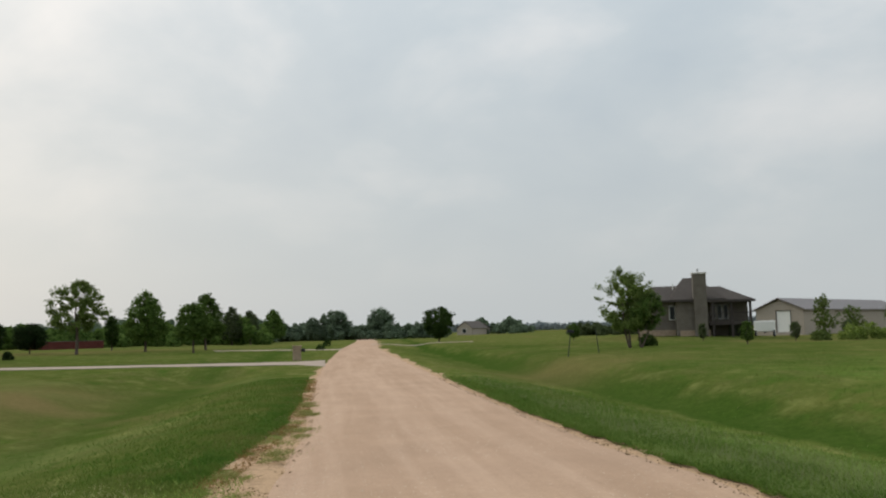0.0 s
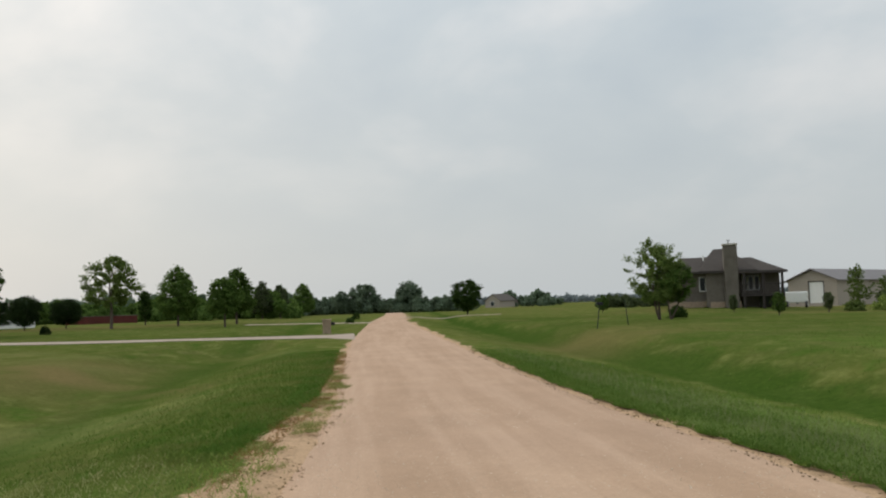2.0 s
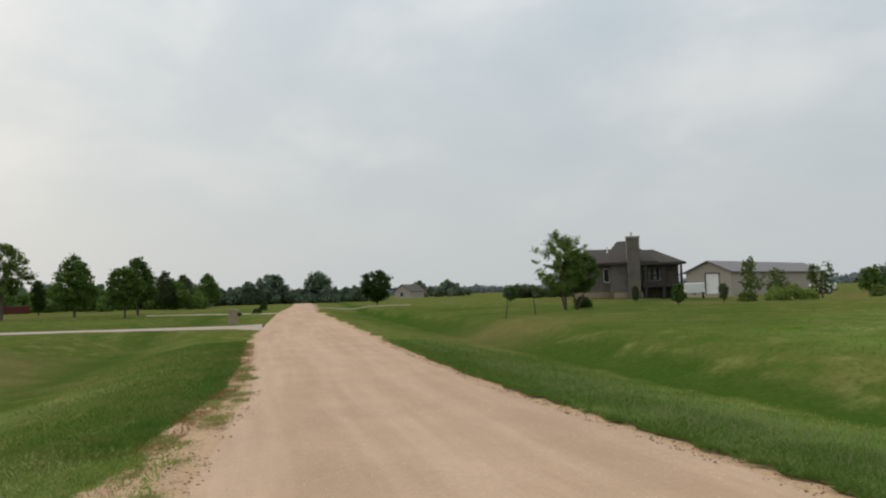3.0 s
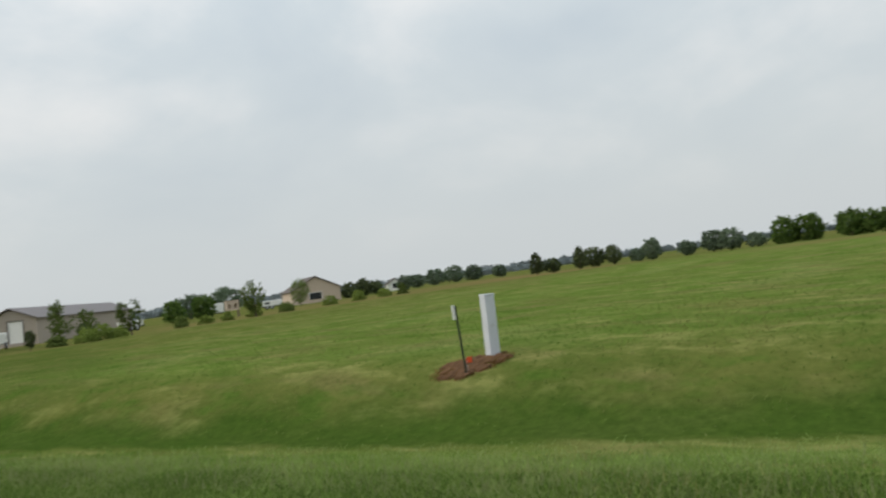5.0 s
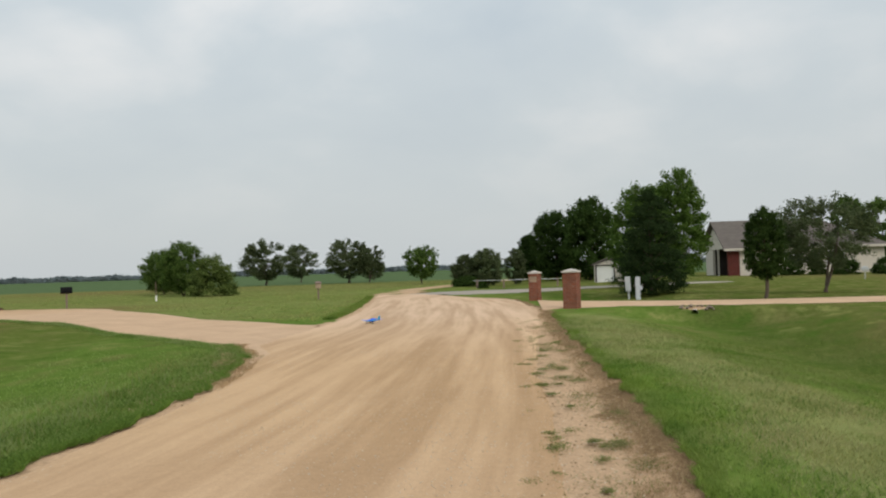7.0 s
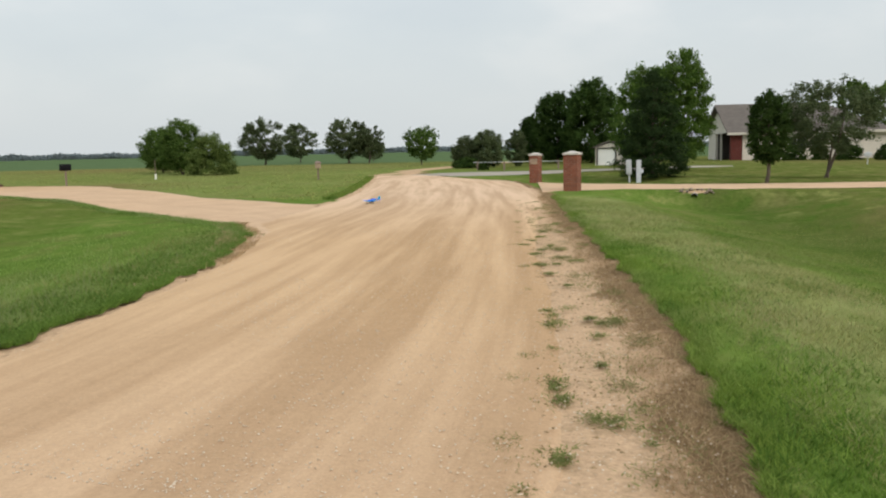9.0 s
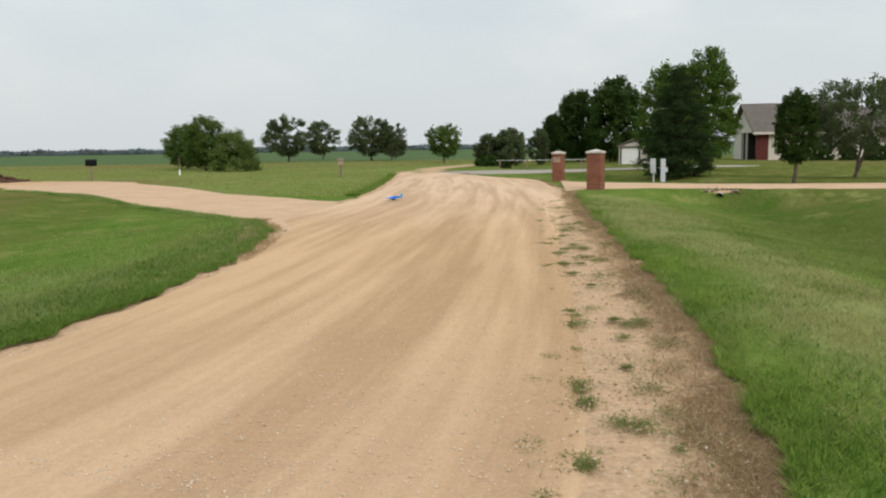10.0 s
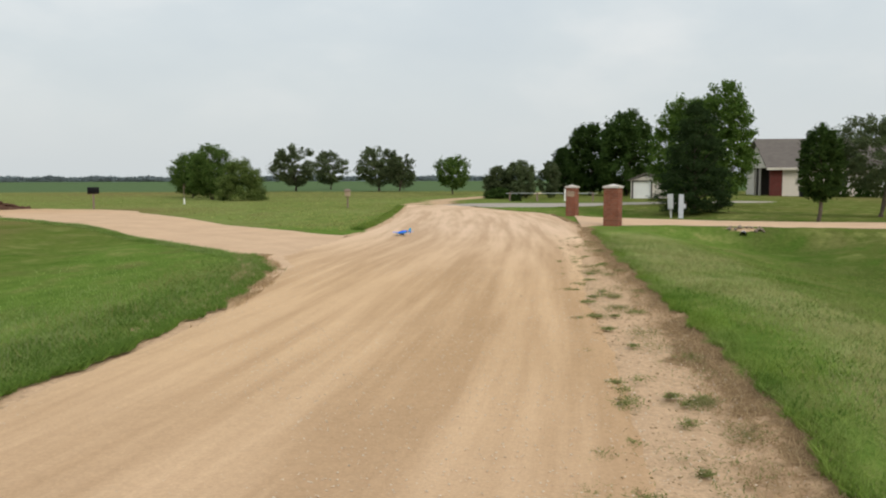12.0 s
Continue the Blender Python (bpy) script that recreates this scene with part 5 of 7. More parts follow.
def gable_building(name, label, m, length, depth, wall_h, ridge, wall_mat, roof_mat, over=0.4, ends=(), fronts=(), category="house"):
    """A gabled building: gable end in the x-z plane at y = 0, running back along y."""
    h = thing(name, m, label, category)
    bm = bmesh.new()
    wall(bm, 0, depth, -0.4, wall_h, 0, 0.25, [e[:4] for e in ends])
    part("wall", bm, wall_mat, h)
    for y in (0.0, length - 0.25):
        bm = bmesh.new()
        v = [bm.verts.new(p) for p in ((0, y, wall_h), (depth, y, wall_h), (depth / 2, y, ridge - 0.12))]
        f = bm.faces.new(v)
        r = bmesh.ops.extrude_face_region(bm, geom=[f])
        bmesh.ops.translate(bm, vec=(0, 0.25, 0), verts=[q for q in r["geom"] if isinstance(q, bmesh.types.BMVert)])
        part("gable", bm, wall_mat, h)
    bm = bmesh.new()
    box(bm, 0, 0.25, 0.25, length, -0.4, wall_h)
    box(bm, 0.25, depth - 0.25, length - 0.25, length, -0.4, wall_h)
    box(bm, depth - 0.25, depth, 0.25, length, -0.4, wall_h)
    part("wall", bm, wall_mat, h)
    slope = (ridge - wall_h) / (depth / 2)
    for s in (0, 1):
        bm = bmesh.new()
        xe, xr = (-over, depth / 2) if s == 0 else (depth + over, depth / 2)
        ze = wall_h - over * slope
        v = [bm.verts.new(p) for p in ((xe, -over, ze), (xr, -over, ridge), (xr, length + over, ridge), (xe, length + over, ze))]
        f = bm.faces.new(v)
        r = bmesh.ops.extrude_face_region(bm, geom=[f])
        bmesh.ops.translate(bm, vec=(0, 0, 0.14), verts=[q for q in r["geom"] if isinstance(q, bmesh.types.BMVert)])
        part("roof", bm, roof_mat, h)
    for e in ends:
        bm = bmesh.new()
        box(bm, e[0], e[1], 0.06, 0.12, e[2], e[3])
        d = part(e[4], bm, e[5], h)
        bm = bmesh.new()
        for a, b, c, q in ((e[0] - 0.1, e[0], e[2], e[3]), (e[1], e[1] + 0.1, e[2], e[3]), (e[0] - 0.1, e[1] + 0.1, e[3], e[3] + 0.1)):
            box(bm, a, b, -0.03, 0.1, c, q)
        part("door_frame", bm, WHITE if e[5] is not WHITE else TAUPE_DARK, d)
    return h


# long metal barn: gable end to the south-west, long wall running east
barn = gable_building("metal_barn", "long tan metal barn with taupe roof and white door", pose(39.3, 102.4, 0.35, 0, 0, -46), 36, 5.9, 2.75, 4.05, BARN_TAN, BARN_ROOF, 0.35,
                      ends=((2.6, 4.3, 0.0, 2.55, "overhead_door", WHITE),), category="barn")
barn.rotation_euler = (0, 0, radians(-46))


# ---- brick gate pillars ----
def gate_pillar(x, y, h, w, turn, label):
    p = thing("brick_pillar", pose(x, y, gz(x, y) - 0.02, 0, 0, turn), label, "pillar", "driveway gate pillars")
    bm = bmesh.new()
    box(bm, -w / 2, w / 2, -w / 2, w / 2, -0.1, h - 0.1, 0.008)
    part("shaft", bm, BRICK_PILLAR, p)
    bm = bmesh.new()
    box(bm, -w / 2 - 0.035, w / 2 + 0.035, -w / 2 - 0.035, w / 2 + 0.035, h - 0.1, h - 0.03, 0.012)
    v = [bm.verts.new(q) for q in ((-w / 2, -w / 2, h - 0.03), (w / 2, -w / 2, h - 0.03), (w / 2, w / 2, h - 0.03), (-w / 2, w / 2, h - 0.03), (0, 0, h + 0.05))]
    for i in range(4):
        bm.faces.new((v[i], v[(i + 1) % 4], v[4]))
    part("cap", bm, CONCRETE, p, "pale cast stone cap")
    return p


gate_pillar(4.5, -29.4, 1.38, 0.51, -8, "red-brown brick gate pillar with pale stone cap")
p2 = gate_pillar(7.25, -36.3, 1.31, 0.44, -8, "red-brown brick gate pillar with pale stone plaque")
bm = bmesh.new()
box(bm, -0.17, 0.17, 0.222, 0.24, 0.84, 1.08, 0.006)
part("plaque", bm, STONE_TAN, p2, "pale stone plaque")


# ---- utility pedestal and steel post in bare clay ----
pd = thing("utility_pedestal", pose(10.5, 8.0, gz(10.5, 8.0), 0, 1.0, -25), "pale grey square utility pedestal standing in bare clay", "pedestal")
bm = bmesh.new()
box(bm, -0.09, 0.09, -0.09, 0.09, -0.1, 0.95, 0.015)
part("body", bm, PEDESTAL, pd)
bm = bmesh.new()
box(bm, -0.097, 0.097, -0.097, 0.097, 0.95, 0.985, 0.012)
part("lid", bm, PEDESTAL, pd)
bm = bmesh.new()
box(bm, -0.02, 0.02, -0.102, -0.09, 0.46, 0.5, 0.004)
part("latch", bm, CONCRETE_GREY, pd)
st = thing("steel_post", pose(9.75, 8.0, gz(9.75, 8.0), 0, -2.5, -30), "dark green steel marker post with white tip", "post")
bm = bmesh.new()
box(bm, -0.016, 0.016, -0.004, 0.004, -0.2, 1.04)
box(bm, -0.004, 0.004, 0.004, 0.026, -0.2, 1.04)
for k in range(14):
    box(bm, -0.016, 0.016, -0.012, -0.004, 0.08 + k * 0.065, 0.1 + k * 0.065)
part("stake", bm, GREEN_STEEL, st)
bm = bmesh.new()
box(bm, -0.062, -0.018, -0.012, 0.012, 0.83, 1.05, 0.003)
part("sign", bm, WHITE, st, "white marker plate")
fl = thing("marker_flag", pose(9.77, 7.975, gz(9.77, 7.975), 0, 0, -40), "small red wire marker flag in the clay", "flag")
bm = bmesh.new()
rod(bm, (0, 0, -0.05), (0, 0, 0.23), 0.003, None, 5)
part("wire", bm, CONCRETE_GREY, fl)
bm = bmesh.new()
box(bm, 0.0, 0.085, -0.002, 0.002, 0.14, 0.23)
part("cloth", bm, FLAG_ORANGE, fl)


def mound(name, x, y, rx, ry, h, mat, turn, label, category, seed=0.0, rough=0.12, n=44, torn=0.16):
    """A low heap of earth with a broken outline."""
    a = np.linspace(-1.25, 1.25, n)
    U, W = np.meshgrid(a, a)
    U, W = U.ravel(), W.ravel()
    r = np.hypot(U, W) + torn * wobble(U * 3, W * 3, 1.0, seed) + 0.5 * torn * wobble(U * 8, W * 8, 1.0, seed + 1)
    zz = h * np.clip(1 - r, -0.12, 1) ** 1.0 * (1 + rough * 2 * wobble(U * 9, W * 9, 1.0, seed + 2)) + rough * 0.3 * h * wobble(U * 20, W * 20, 1.0, seed)
    zz = np.where(r > 1.02, -0.2, zz)
    c, s = math.cos(radians(turn)), math.sin(radians(turn))
    xx, yy = x + U * rx * c - W * ry * s, y + U * rx * s + W * ry * c
    ob = mesh_from(name, np.stack([xx, yy, ground_z(xx, yy) + zz], 1), lattice(a, a), mat, None, (), True)
    return tagged(ob, label, category)


mound("clay_patch", 10.08, 8.1, 0.54, 0.29, 0.05, CLAY, -38, "bare red clay heap round a utility pedestal", "soil", 1.0, 0.7, 64, 0.6)


# ---- dirt bank, sand piles and tank beyond the side drive ----
mound("dirt_bank", 45.6, -22.3, 15.0, 1.1, 0.26, TOPSOIL, 7, "long low bank of dark red-brown topsoil", "soil", 2.0, 0.3, 110)
mound("dirt_bank", 45.1, -30.6, 9.4, 0.6, 0.26, TOPSOIL, 25, "thin bank of dark red-brown topsoil along a sandy track", "soil", 3.0, 0.35, 80)
mound("dirt_bank", 37.7, -34.1, 1.9, 0.8, 0.22, TOPSOIL, 20, "short heap of dark brown topsoil with clods", "soil", 4.0, 0.4, 60)
mound("sand_pile", 66.0, -23.5, 2.1, 1.7, 0.8, SAND, 10, "pale sand pile beside the dirt bank", "sand", 5.0, 0.06)
mound("sand_pile", 64.0, -30.0, 1.2, 1.0, 0.4, SAND, 10, "low pale sand pile behind the dirt bank", "sand", 6.0, 0.06)
mound("sand_pile", 40.5, -27.6, 7.0, 1.5, 0.07, SAND, 20, "flat spread of pale sand behind the dirt bank", "sand", 7.0, 0.06)
tank = thing("propane_tank", pose(94.7, -45.5, gz(94.7, -45.5) - 0.1, 0, 0, 30) @ Matrix.Scale(0.66, 4), "white horizontal propane tank on the grass", "tank")
bm = bmesh.new()
rod(bm, (-0.8, 0, 0.65), (0.8, 0, 0.65), 0.48, None, 18)
ball(bm, (-0.8, 0, 0.65), 0.3, 0.48, 0.48)
ball(bm, (0.8, 0, 0.65), 0.3, 0.48, 0.48)
part("shell", bm, WHITE, tank)
for s in (-0.6, 0.6):
    bm = bmesh.new()
    box(bm, s - 0.08, s + 0.08, -0.3, 0.3, -0.05, 0.3)
    part("foot", bm, CONCRETE, tank)


# ---- mailboxes, boxes and markers ----
def mailbox(x, y, turn, label, post_mat, box_mat, h=1.05, w=0.2, length=0.5, group=""):
    m = thing("mailbox", pose(x, y, gz(x, y), 0, 0, turn), label, "mailbox", group)
    bm = bmesh.new()
    box(bm, -0.05, 0.05, -0.05, 0.05, -0.3, h, 0.006)
    box(bm, -0.05, 0.05, -0.2, 0.32, h - 0.06, h, 0.005)
    part("post", bm, post_mat, m)
    bm = bmesh.new()
    box(bm, -w / 2, w / 2, -length / 2, length / 2, h, h + 0.14)
    r = bmesh.ops.create_cone(bm, cap_ends=True, segments=20, radius1=w / 2, radius2=w / 2, depth=length, matrix=Matrix.Translation((0, 0, h + 0.14)) @ Matrix.Rotation(radians(90), 4, "X"))
    part("box", bm, box_mat, m)
    bm = bmesh.new()
    box(bm, w / 2, w / 2 + 0.01, -0.05, -0.02, h + 0.06, h + 0.22)
    part("flag", bm, RED, m)
    return m


mailbox(33.4, -36.4, -47, "black metal mailbox on a timber post", WOOD_GREY, MATTE_BLACK, 0.86, 0.36, 0.6)
mb = thing("mailbox", pose(21.2, -42.6, gz(21.2, -42.6), 0, 0, 25) @ Matrix.Scale(0.92, 4), "weathered grey wooden mailbox on a post", "mailbox")
bm = bmesh.new()
box(bm, -0.05, 0.05, -0.05, 0.05, -0.3, 0.7, 0.006)
part("post", bm, WOOD_GREY, mb)
bm = bmesh.new()
box(bm, -0.17, 0.17, -0.24, 0.24, 0.7, 1.02, 0.008)
part("box", bm, STONE_TAN, mb)
bm = bmesh.new()
hip_roof(bm, -0.22, 0.22, -0.28, 0.28, 1.02, 1.14, -0.1, 0.1, 0.02)
part("roof", bm, WOOD_GREY, mb)
mk = thing("marker_pole", pose(35.2, -46.4, gz(35.2, -46.4)), "thin dark marker pole with a white base", "pole")
bm = bmesh.new()
rod(bm, (0, 0, 0.3), (0, 0, 1.25), 0.02)
part("rod", bm, WOOD_GREY, mk)
bm = bmesh.new()
rod(bm, (0, 0, -0.1), (0, 0, 0.34), 0.06)
part("base", bm, WHITE, mk)
ub = thing("utility_cabinet", pose(3.15, -36.6, gz(3.15, -36.6), 0, 2, 0) @ Matrix.Scale(0.74, 4), "grey electric meter cabinet on a steel post", "utility box")
bm = bmesh.new()
box(bm, -0.05, 0.05, -0.05, 0.05, -0.2, 0.95, 0.005)
part("post", bm, CONCRETE_GREY, ub)
bm = bmesh.new()
box(bm, -0.15, 0.15, 0.05, 0.2, 0.5, 1.36, 0.012)
cab = part("cabinet", bm, CONCRETE_GREY, ub)
bm = bmesh.new()
box(bm, -0.13, 0.13, 0.2, 0.212, 0.54, 1.3, 0.004)
part("door", bm, CONCRETE_GREY, cab)
ub = thing("utility_pedestal", pose(2.68, -35.6, gz(2.68, -35.6)) @ Matrix.Scale(0.78, 4), "pale grey utility pedestal with a side box", "utility box")
bm = bmesh.new()
box(bm, -0.12, 0.12, -0.1, 0.1, -0.2, 1.17, 0.012)
part("body", bm, PEDESTAL, ub)
bm = bmesh.new()
box(bm, -0.13, 0.13, -0.11, 0.11, 1.17, 1.21, 0.01)
part("lid", bm, PEDESTAL, ub)
bm = bmesh.new()
box(bm, -0.24, -0.121, -0.06, 0.06, 0.5, 0.72, 0.01)
part("side_box", bm, PEDESTAL, ub)
ds = thing("satellite_dish", pose(-10.2, -61.1, gz(-10.2, -61.1)) @ Matrix.Scale(0.7, 4), "grey oval satellite dish on a pole", "dish")
bm = bmesh.new()
rod(bm, (0, 0, -0.2), (0, 0, 0.9), 0.04)
part("pole", bm, CONCRETE_GREY, ds)
bm = bmesh.new()
ball(bm, (0, 0.12, 0.92), 0.36, 0.06, 0.26, 3)
part("reflector", bm, CONCRETE_GREY, ds)
fence = thing("rail_fence", pose(16.4, -59.4, 0, 0, 0, 190), "thin grey rail fence with one white post", "fence")
for k in range(4):
    bm = bmesh.new()
    box(bm, k * 2.0 - 0.06, k * 2.0 + 0.06, -0.06, 0.06, -0.2, 0.85 if k == 2 else 0.62, 0.01)
    part("post", bm, WHITE if k == 2 else WOOD_GREY, fence)
for z in (0.55,):
    bm = bmesh.new()
    rod(bm, (-0.3, 0, z), (6.3, 0, z), 0.022)
    part("rail", bm, CONCRETE_GREY, fence)
for i, (x, y, h, top) in enumerate(((6.1, 39.5, 1.2, True), (7.9, 41.2, 1.2, False))):
    s = thing("garden_stake", pose(x, y, gz(x, y), 0, 8 if i == 0 else -6, 10), "thin leaning dark stake in the grass", "stake")
    bm = bmesh.new()
    rod(bm, (0, 0, -0.1), (0, 0, h), 0.025, 0.02, 6)
    part("rod", bm, GREEN_STEEL, s)
    if top:
        # flag-like black block at the tip of the stake
        bm = bmesh.new()
        box(bm, -0.16, 0.16, -0.05, 0.05, h - 0.08, h + 0.06, 0.02)
        part("black_top", bm, BLACK, s)
mp = thing("stone_mailbox", pose(-8.8, 49.9, gz(-8.8, 49.9), 0, 0, 8), "tan stone mailbox column beside a driveway", "mailbox")
bm = bmesh.new()
box(bm, -0.25, 0.25, -0.25, 0.25, -0.3, 0.82, 0.02)
part("column", bm, STONE_TAN, mp)
bm = bmesh.new()
box(bm, -0.29, 0.29, -0.29, 0.29, 0.82, 0.88, 0.02)
part("cap", bm, STONE_TAN, mp)
bm = bmesh.new()
box(bm, 0.25, 0.5, -0.12, 0.12, 0.5, 0.7, 0.03)
part("box", bm, BLACK, mp)


def stone(bm, rng, x, y, z, r):
    v = bmesh.ops.create_icosphere(bm, subdivisions=2, radius=r)["verts"]
    k = rng.normal(0, 1, 3)
    for q in v:
        q.co *= 1 + 0.16 * math.sin(5 * q.co.x / r + k[0]) * math.sin(4 * q.co.y / r + k[1]) + 0.08 * rng.normal()
        q.co.z *= 0.62
    bmesh.ops.transform(bm, matrix=Matrix.Translation((x, y, z)) @ Matrix.Rotation(k[2], 4, "Z"), verts=v)


rng = np.random.default_rng(6)
bm = bmesh.new()
for i in range(54):
    u, w = float(np.clip(rng.normal(), -1.6, 1.6)), float(np.clip(rng.normal(), -1.5, 1.5))
    x, y = 37.7 + 0.8 * u, -34.1 + 0.3 * u + 0.3 * w
    stone(bm, rng, x, y, gz(x, y) + 0.04 + 0.34 * max(0.0, 1 - math.hypot(u, w) / 1.7), 0.07 + 0.11 * rng.random())
tagged(part("clods", bm, TOPSOIL), "loose dark clods of earth on a heap", "soil", kind="stuff")
RUBBLE = plain("pale_rubble", (0.25, 0.2, 0.155), 0.95, vary=0.3, scale=5, relief=0.6)
rng = np.random.default_rng(5)
for i in range(16):
    a = math.pi * (0.02 + 0.96 * i / 15)
    x, y = 0.3 + 0.5 * math.cos(a) + 0.08 * rng.normal(), -29.1 - 0.2 * math.sin(a) + 0.1 * rng.normal()
    z = gz(x, y) + 0.03
    bm = bmesh.new()
    stone(bm, rng, 0, 0, 0, 0.04 + 0.035 * rng.random())
    s = part("stone", bm, RUBBLE)
    s.location = (x, y, z)
    tagged(s, "pale rubble stone round a culvert mouth", "stone", "culvert stones")
for x, y, z, lab in ((0.3, -29.1, -0.24, "dark culvert pipe under the gravel driveway"), (-10.9, 43.0, -0.34, "dark culvert pipe under the lawn driveway")):
    bm = bmesh.new()
    bmesh.ops.create_cone(bm, cap_ends=False, segments=20, radius1=0.1, radius2=0.1, depth=4.0, matrix=Matrix.Rotation(radians(90), 4, "X"))
    bmesh.ops.create_cone(bm, cap_ends=False, segments=20, radius1=0.08, radius2=0.08, depth=4.0, matrix=Matrix.Rotation(radians(90), 4, "X"))
    c = part("culvert_pipe", bm, BLACK if y > 0 else CONCRETE_GREY)
    c.location = (x, y - 1.7 if y < 0 else y + 1.9, z + 0.05)
    tagged(c, lab, "pipe")


# ---- houses and vehicles farther off ----
def place(az, d):
    return d * math.sin(radians(az)), d * math.cos(radians(az))


BRICK_DARK = make_brick("dark_red_brick", (0.13, 0.03, 0.024), (0.095, 0.024, 0.02), (0.1, 0.05, 0.04))


def cream_house():
    h = thing("cream_house", pose(-2.0, -82.7, -0.12, 0, 0, 194) @ Matrix.Scale(1.15, 4), "cream house with grey-brown gabled roof and porch", "house")
    bm = bmesh.new()
    wall(bm, 0.95, 12.6, 0, 2.35, 0.0, 0.25, [(4.6, 6.0, 0.9, 1.9), (8.0, 9.4, 0.9, 1.9)])
    box(bm, 12.35, 12.6, 0.25, 7.5, 0, 2.35)
    box(bm, 0.25, 12.35, 7.25, 7.5, 0, 2.35)
    part("wall", bm, CREAM, h)
    bm = bmesh.new()
    box(bm, 0.0, 0.95, -0.06, 0.25, 0, 2.35)
    part("pier", bm, BRICK_DARK, h, "dark red brick porch pier")
    bm = bmesh.new()
    box(bm, 0, 0.15, 3.1, 3.25, 0, 2.35)
    part("post", bm, CREAM, h)
    # inner porch walls, coloured dark for the shade in the recess
    bm = bmesh.new()
    box(bm, 0.22, 1.8, 4.6, 4.8, 0, 2.35)
    box(bm, 1.8, 2.0, 0.25, 4.8, 0, 2.35)
    part("shaded_porch_wall", bm, TAUPE_DARK, h)
    bm = bmesh.new()
    box(bm, 0.02, 0.22, 4.8, 7.25, 0, 2.35)
    part("wall", bm, CREAM, h)
    bm = bmesh.new()
    v = [bm.verts.new(p) for p in ((0, -0.0, 2.35), (0, 7.5, 2.35), (0, 3.75, 4.55))]
    f = bm.faces.new(v)
    r = bmesh.ops.extrude_face_region(bm, geom=[f])
    bmesh.ops.translate(bm, vec=(0.2, 0, 0), verts=[q for q in r["geom"] if isinstance(q, bmesh.types.BMVert)])
    part("gable", bm, CREAM, h)
    for s in (0, 1):
        bm = bmesh.new()
        ye = -0.5 if s == 0 else 8.0
        v = [bm.verts.new(p) for p in ((-0.4, ye, 2.2), (13.0, ye, 2.2), (8.6, 3.75, 4.7), (-0.4, 3.75, 4.7))]
        f = bm.faces.new(v)
        r = bmesh.ops.extrude_face_region(bm, geom=[f])
        bmesh.ops.translate(bm, vec=(0, 0, 0.12), verts=[q for q in r["geom"] if isinstance(q, bmesh.types.BMVert)])
        part("roof", bm, ROOF_GREY, h)
    bm = bmesh.new()
    f = bm.faces.new([bm.verts.new(p) for p in ((13.0, -0.5, 2.2), (13.0, 8.0, 2.2), (8.6, 3.75, 4.7))])
    r = bmesh.ops.extrude_face_region(bm, geom=[f])
    bmesh.ops.translate(bm, vec=(0, 0, 0.12), verts=[q for q in r["geom"] if isinstance(q, bmesh.types.BMVert)])
    part("roof", bm, ROOF_GREY, h)
    bm = bmesh.new()
    box(bm, -0.42, 13.0, -0.56, -0.505, 2.16, 2.34)
    part("gutter", bm, CREAM, h)
    for a in (4.6, 8.0):
        window(h, a, a + 1.4, 0.9, 1.9, 0, 2, GLASS, bar=0.07)
    return h


cream_house()
bm = bmesh.new()
box(bm, -0.4, 0.4, -0.3, 0.3, 0, 0.75, 0.04)
box(bm, -0.42, 0.42, -0.34, 0.32, 0.75, 0.82, 0.02)
wb = part("wheelie_bin", bm, BLACK)
x, y = place(183.4, 79.5)
wb.location = (x, y, gz(x, y))
tagged(wb, "dark lidded waste bin beside the cream house", "bin")
gable_building("garden_shed", "small cream shed with a white roll-up door", pose(9.0, -69.8, -0.05, 0, 0, 174), 3.0, 2.45, 1.5, 2.0, CREAM, ROOF_GREY, 0.14, ends=((0.2, 1.65, 0.05, 1.4, "overhead_door", WHITE),), category="shed")
x, y = place(-24.6, 132)
gw = thing("garden_wall", pose(x, y, 0.0, 0, 0, 24), "long low red-brick garden wall before dark trees", "wall")
bm = bmesh.new()
box(bm, -5.0, 5.0, 0, 0.3, -0.2, 1.3, 0.01)
part("brickwork", bm, BRICK_DARK, gw)
bm = bmesh.new()
box(bm, -5.05, 5.05, -0.04, 0.34, 1.3, 1.38, 0.01)
part("coping", bm, BRICK_BROWN, gw)


def far_house(az, d, length, depth, wall_h, ridge, wm, rm, turn, label, name="house", z=None, opening=True):
    x, y = place(az, d)
    return gable_building(name, label, pose(x, y, gz(x, y) if z is None else z, 0, 0, turn), length, depth, wall_h, ridge, wm, rm, 0.35,
                          ends=((depth * 0.35, depth * 0.6, 0.6 if opening else 0, 1.9, "door" if not opening else "window", GLASS if opening else WHITE),))


far_house(-30.4, 112, 6, 4.5, 1.9, 3.0, WHITE, ROOF_GREY, 60, "white house behind round lawn trees")
far_house(-12.3, 230, 9, 8, 2.8, 5.2, CREAM, ROOF_GREY, 20, "far pale house among trees")
far_house(1.0, 275, 9, 6.0, 2.3, 4.4, BARN_TAN, ROOF_GREY, -35, "far taupe house beside trees")
far_house(2.5, 280, 6, 4, 2.0, 3.6, BARN_TAN, ROOF_BROWN, 10, "far tan outbuilding beside trees")
far_house(39.9, 160, 12, 9.5, 2.6, 5.0, PALE_TAN, ROOF_GREY, -30, "tan gabled house beyond the plantings")
far_house(46.5, 205, 4, 4.0, 1.8, 3.0, WHITE, ROOF_GREY, -40, "small white garden shed")
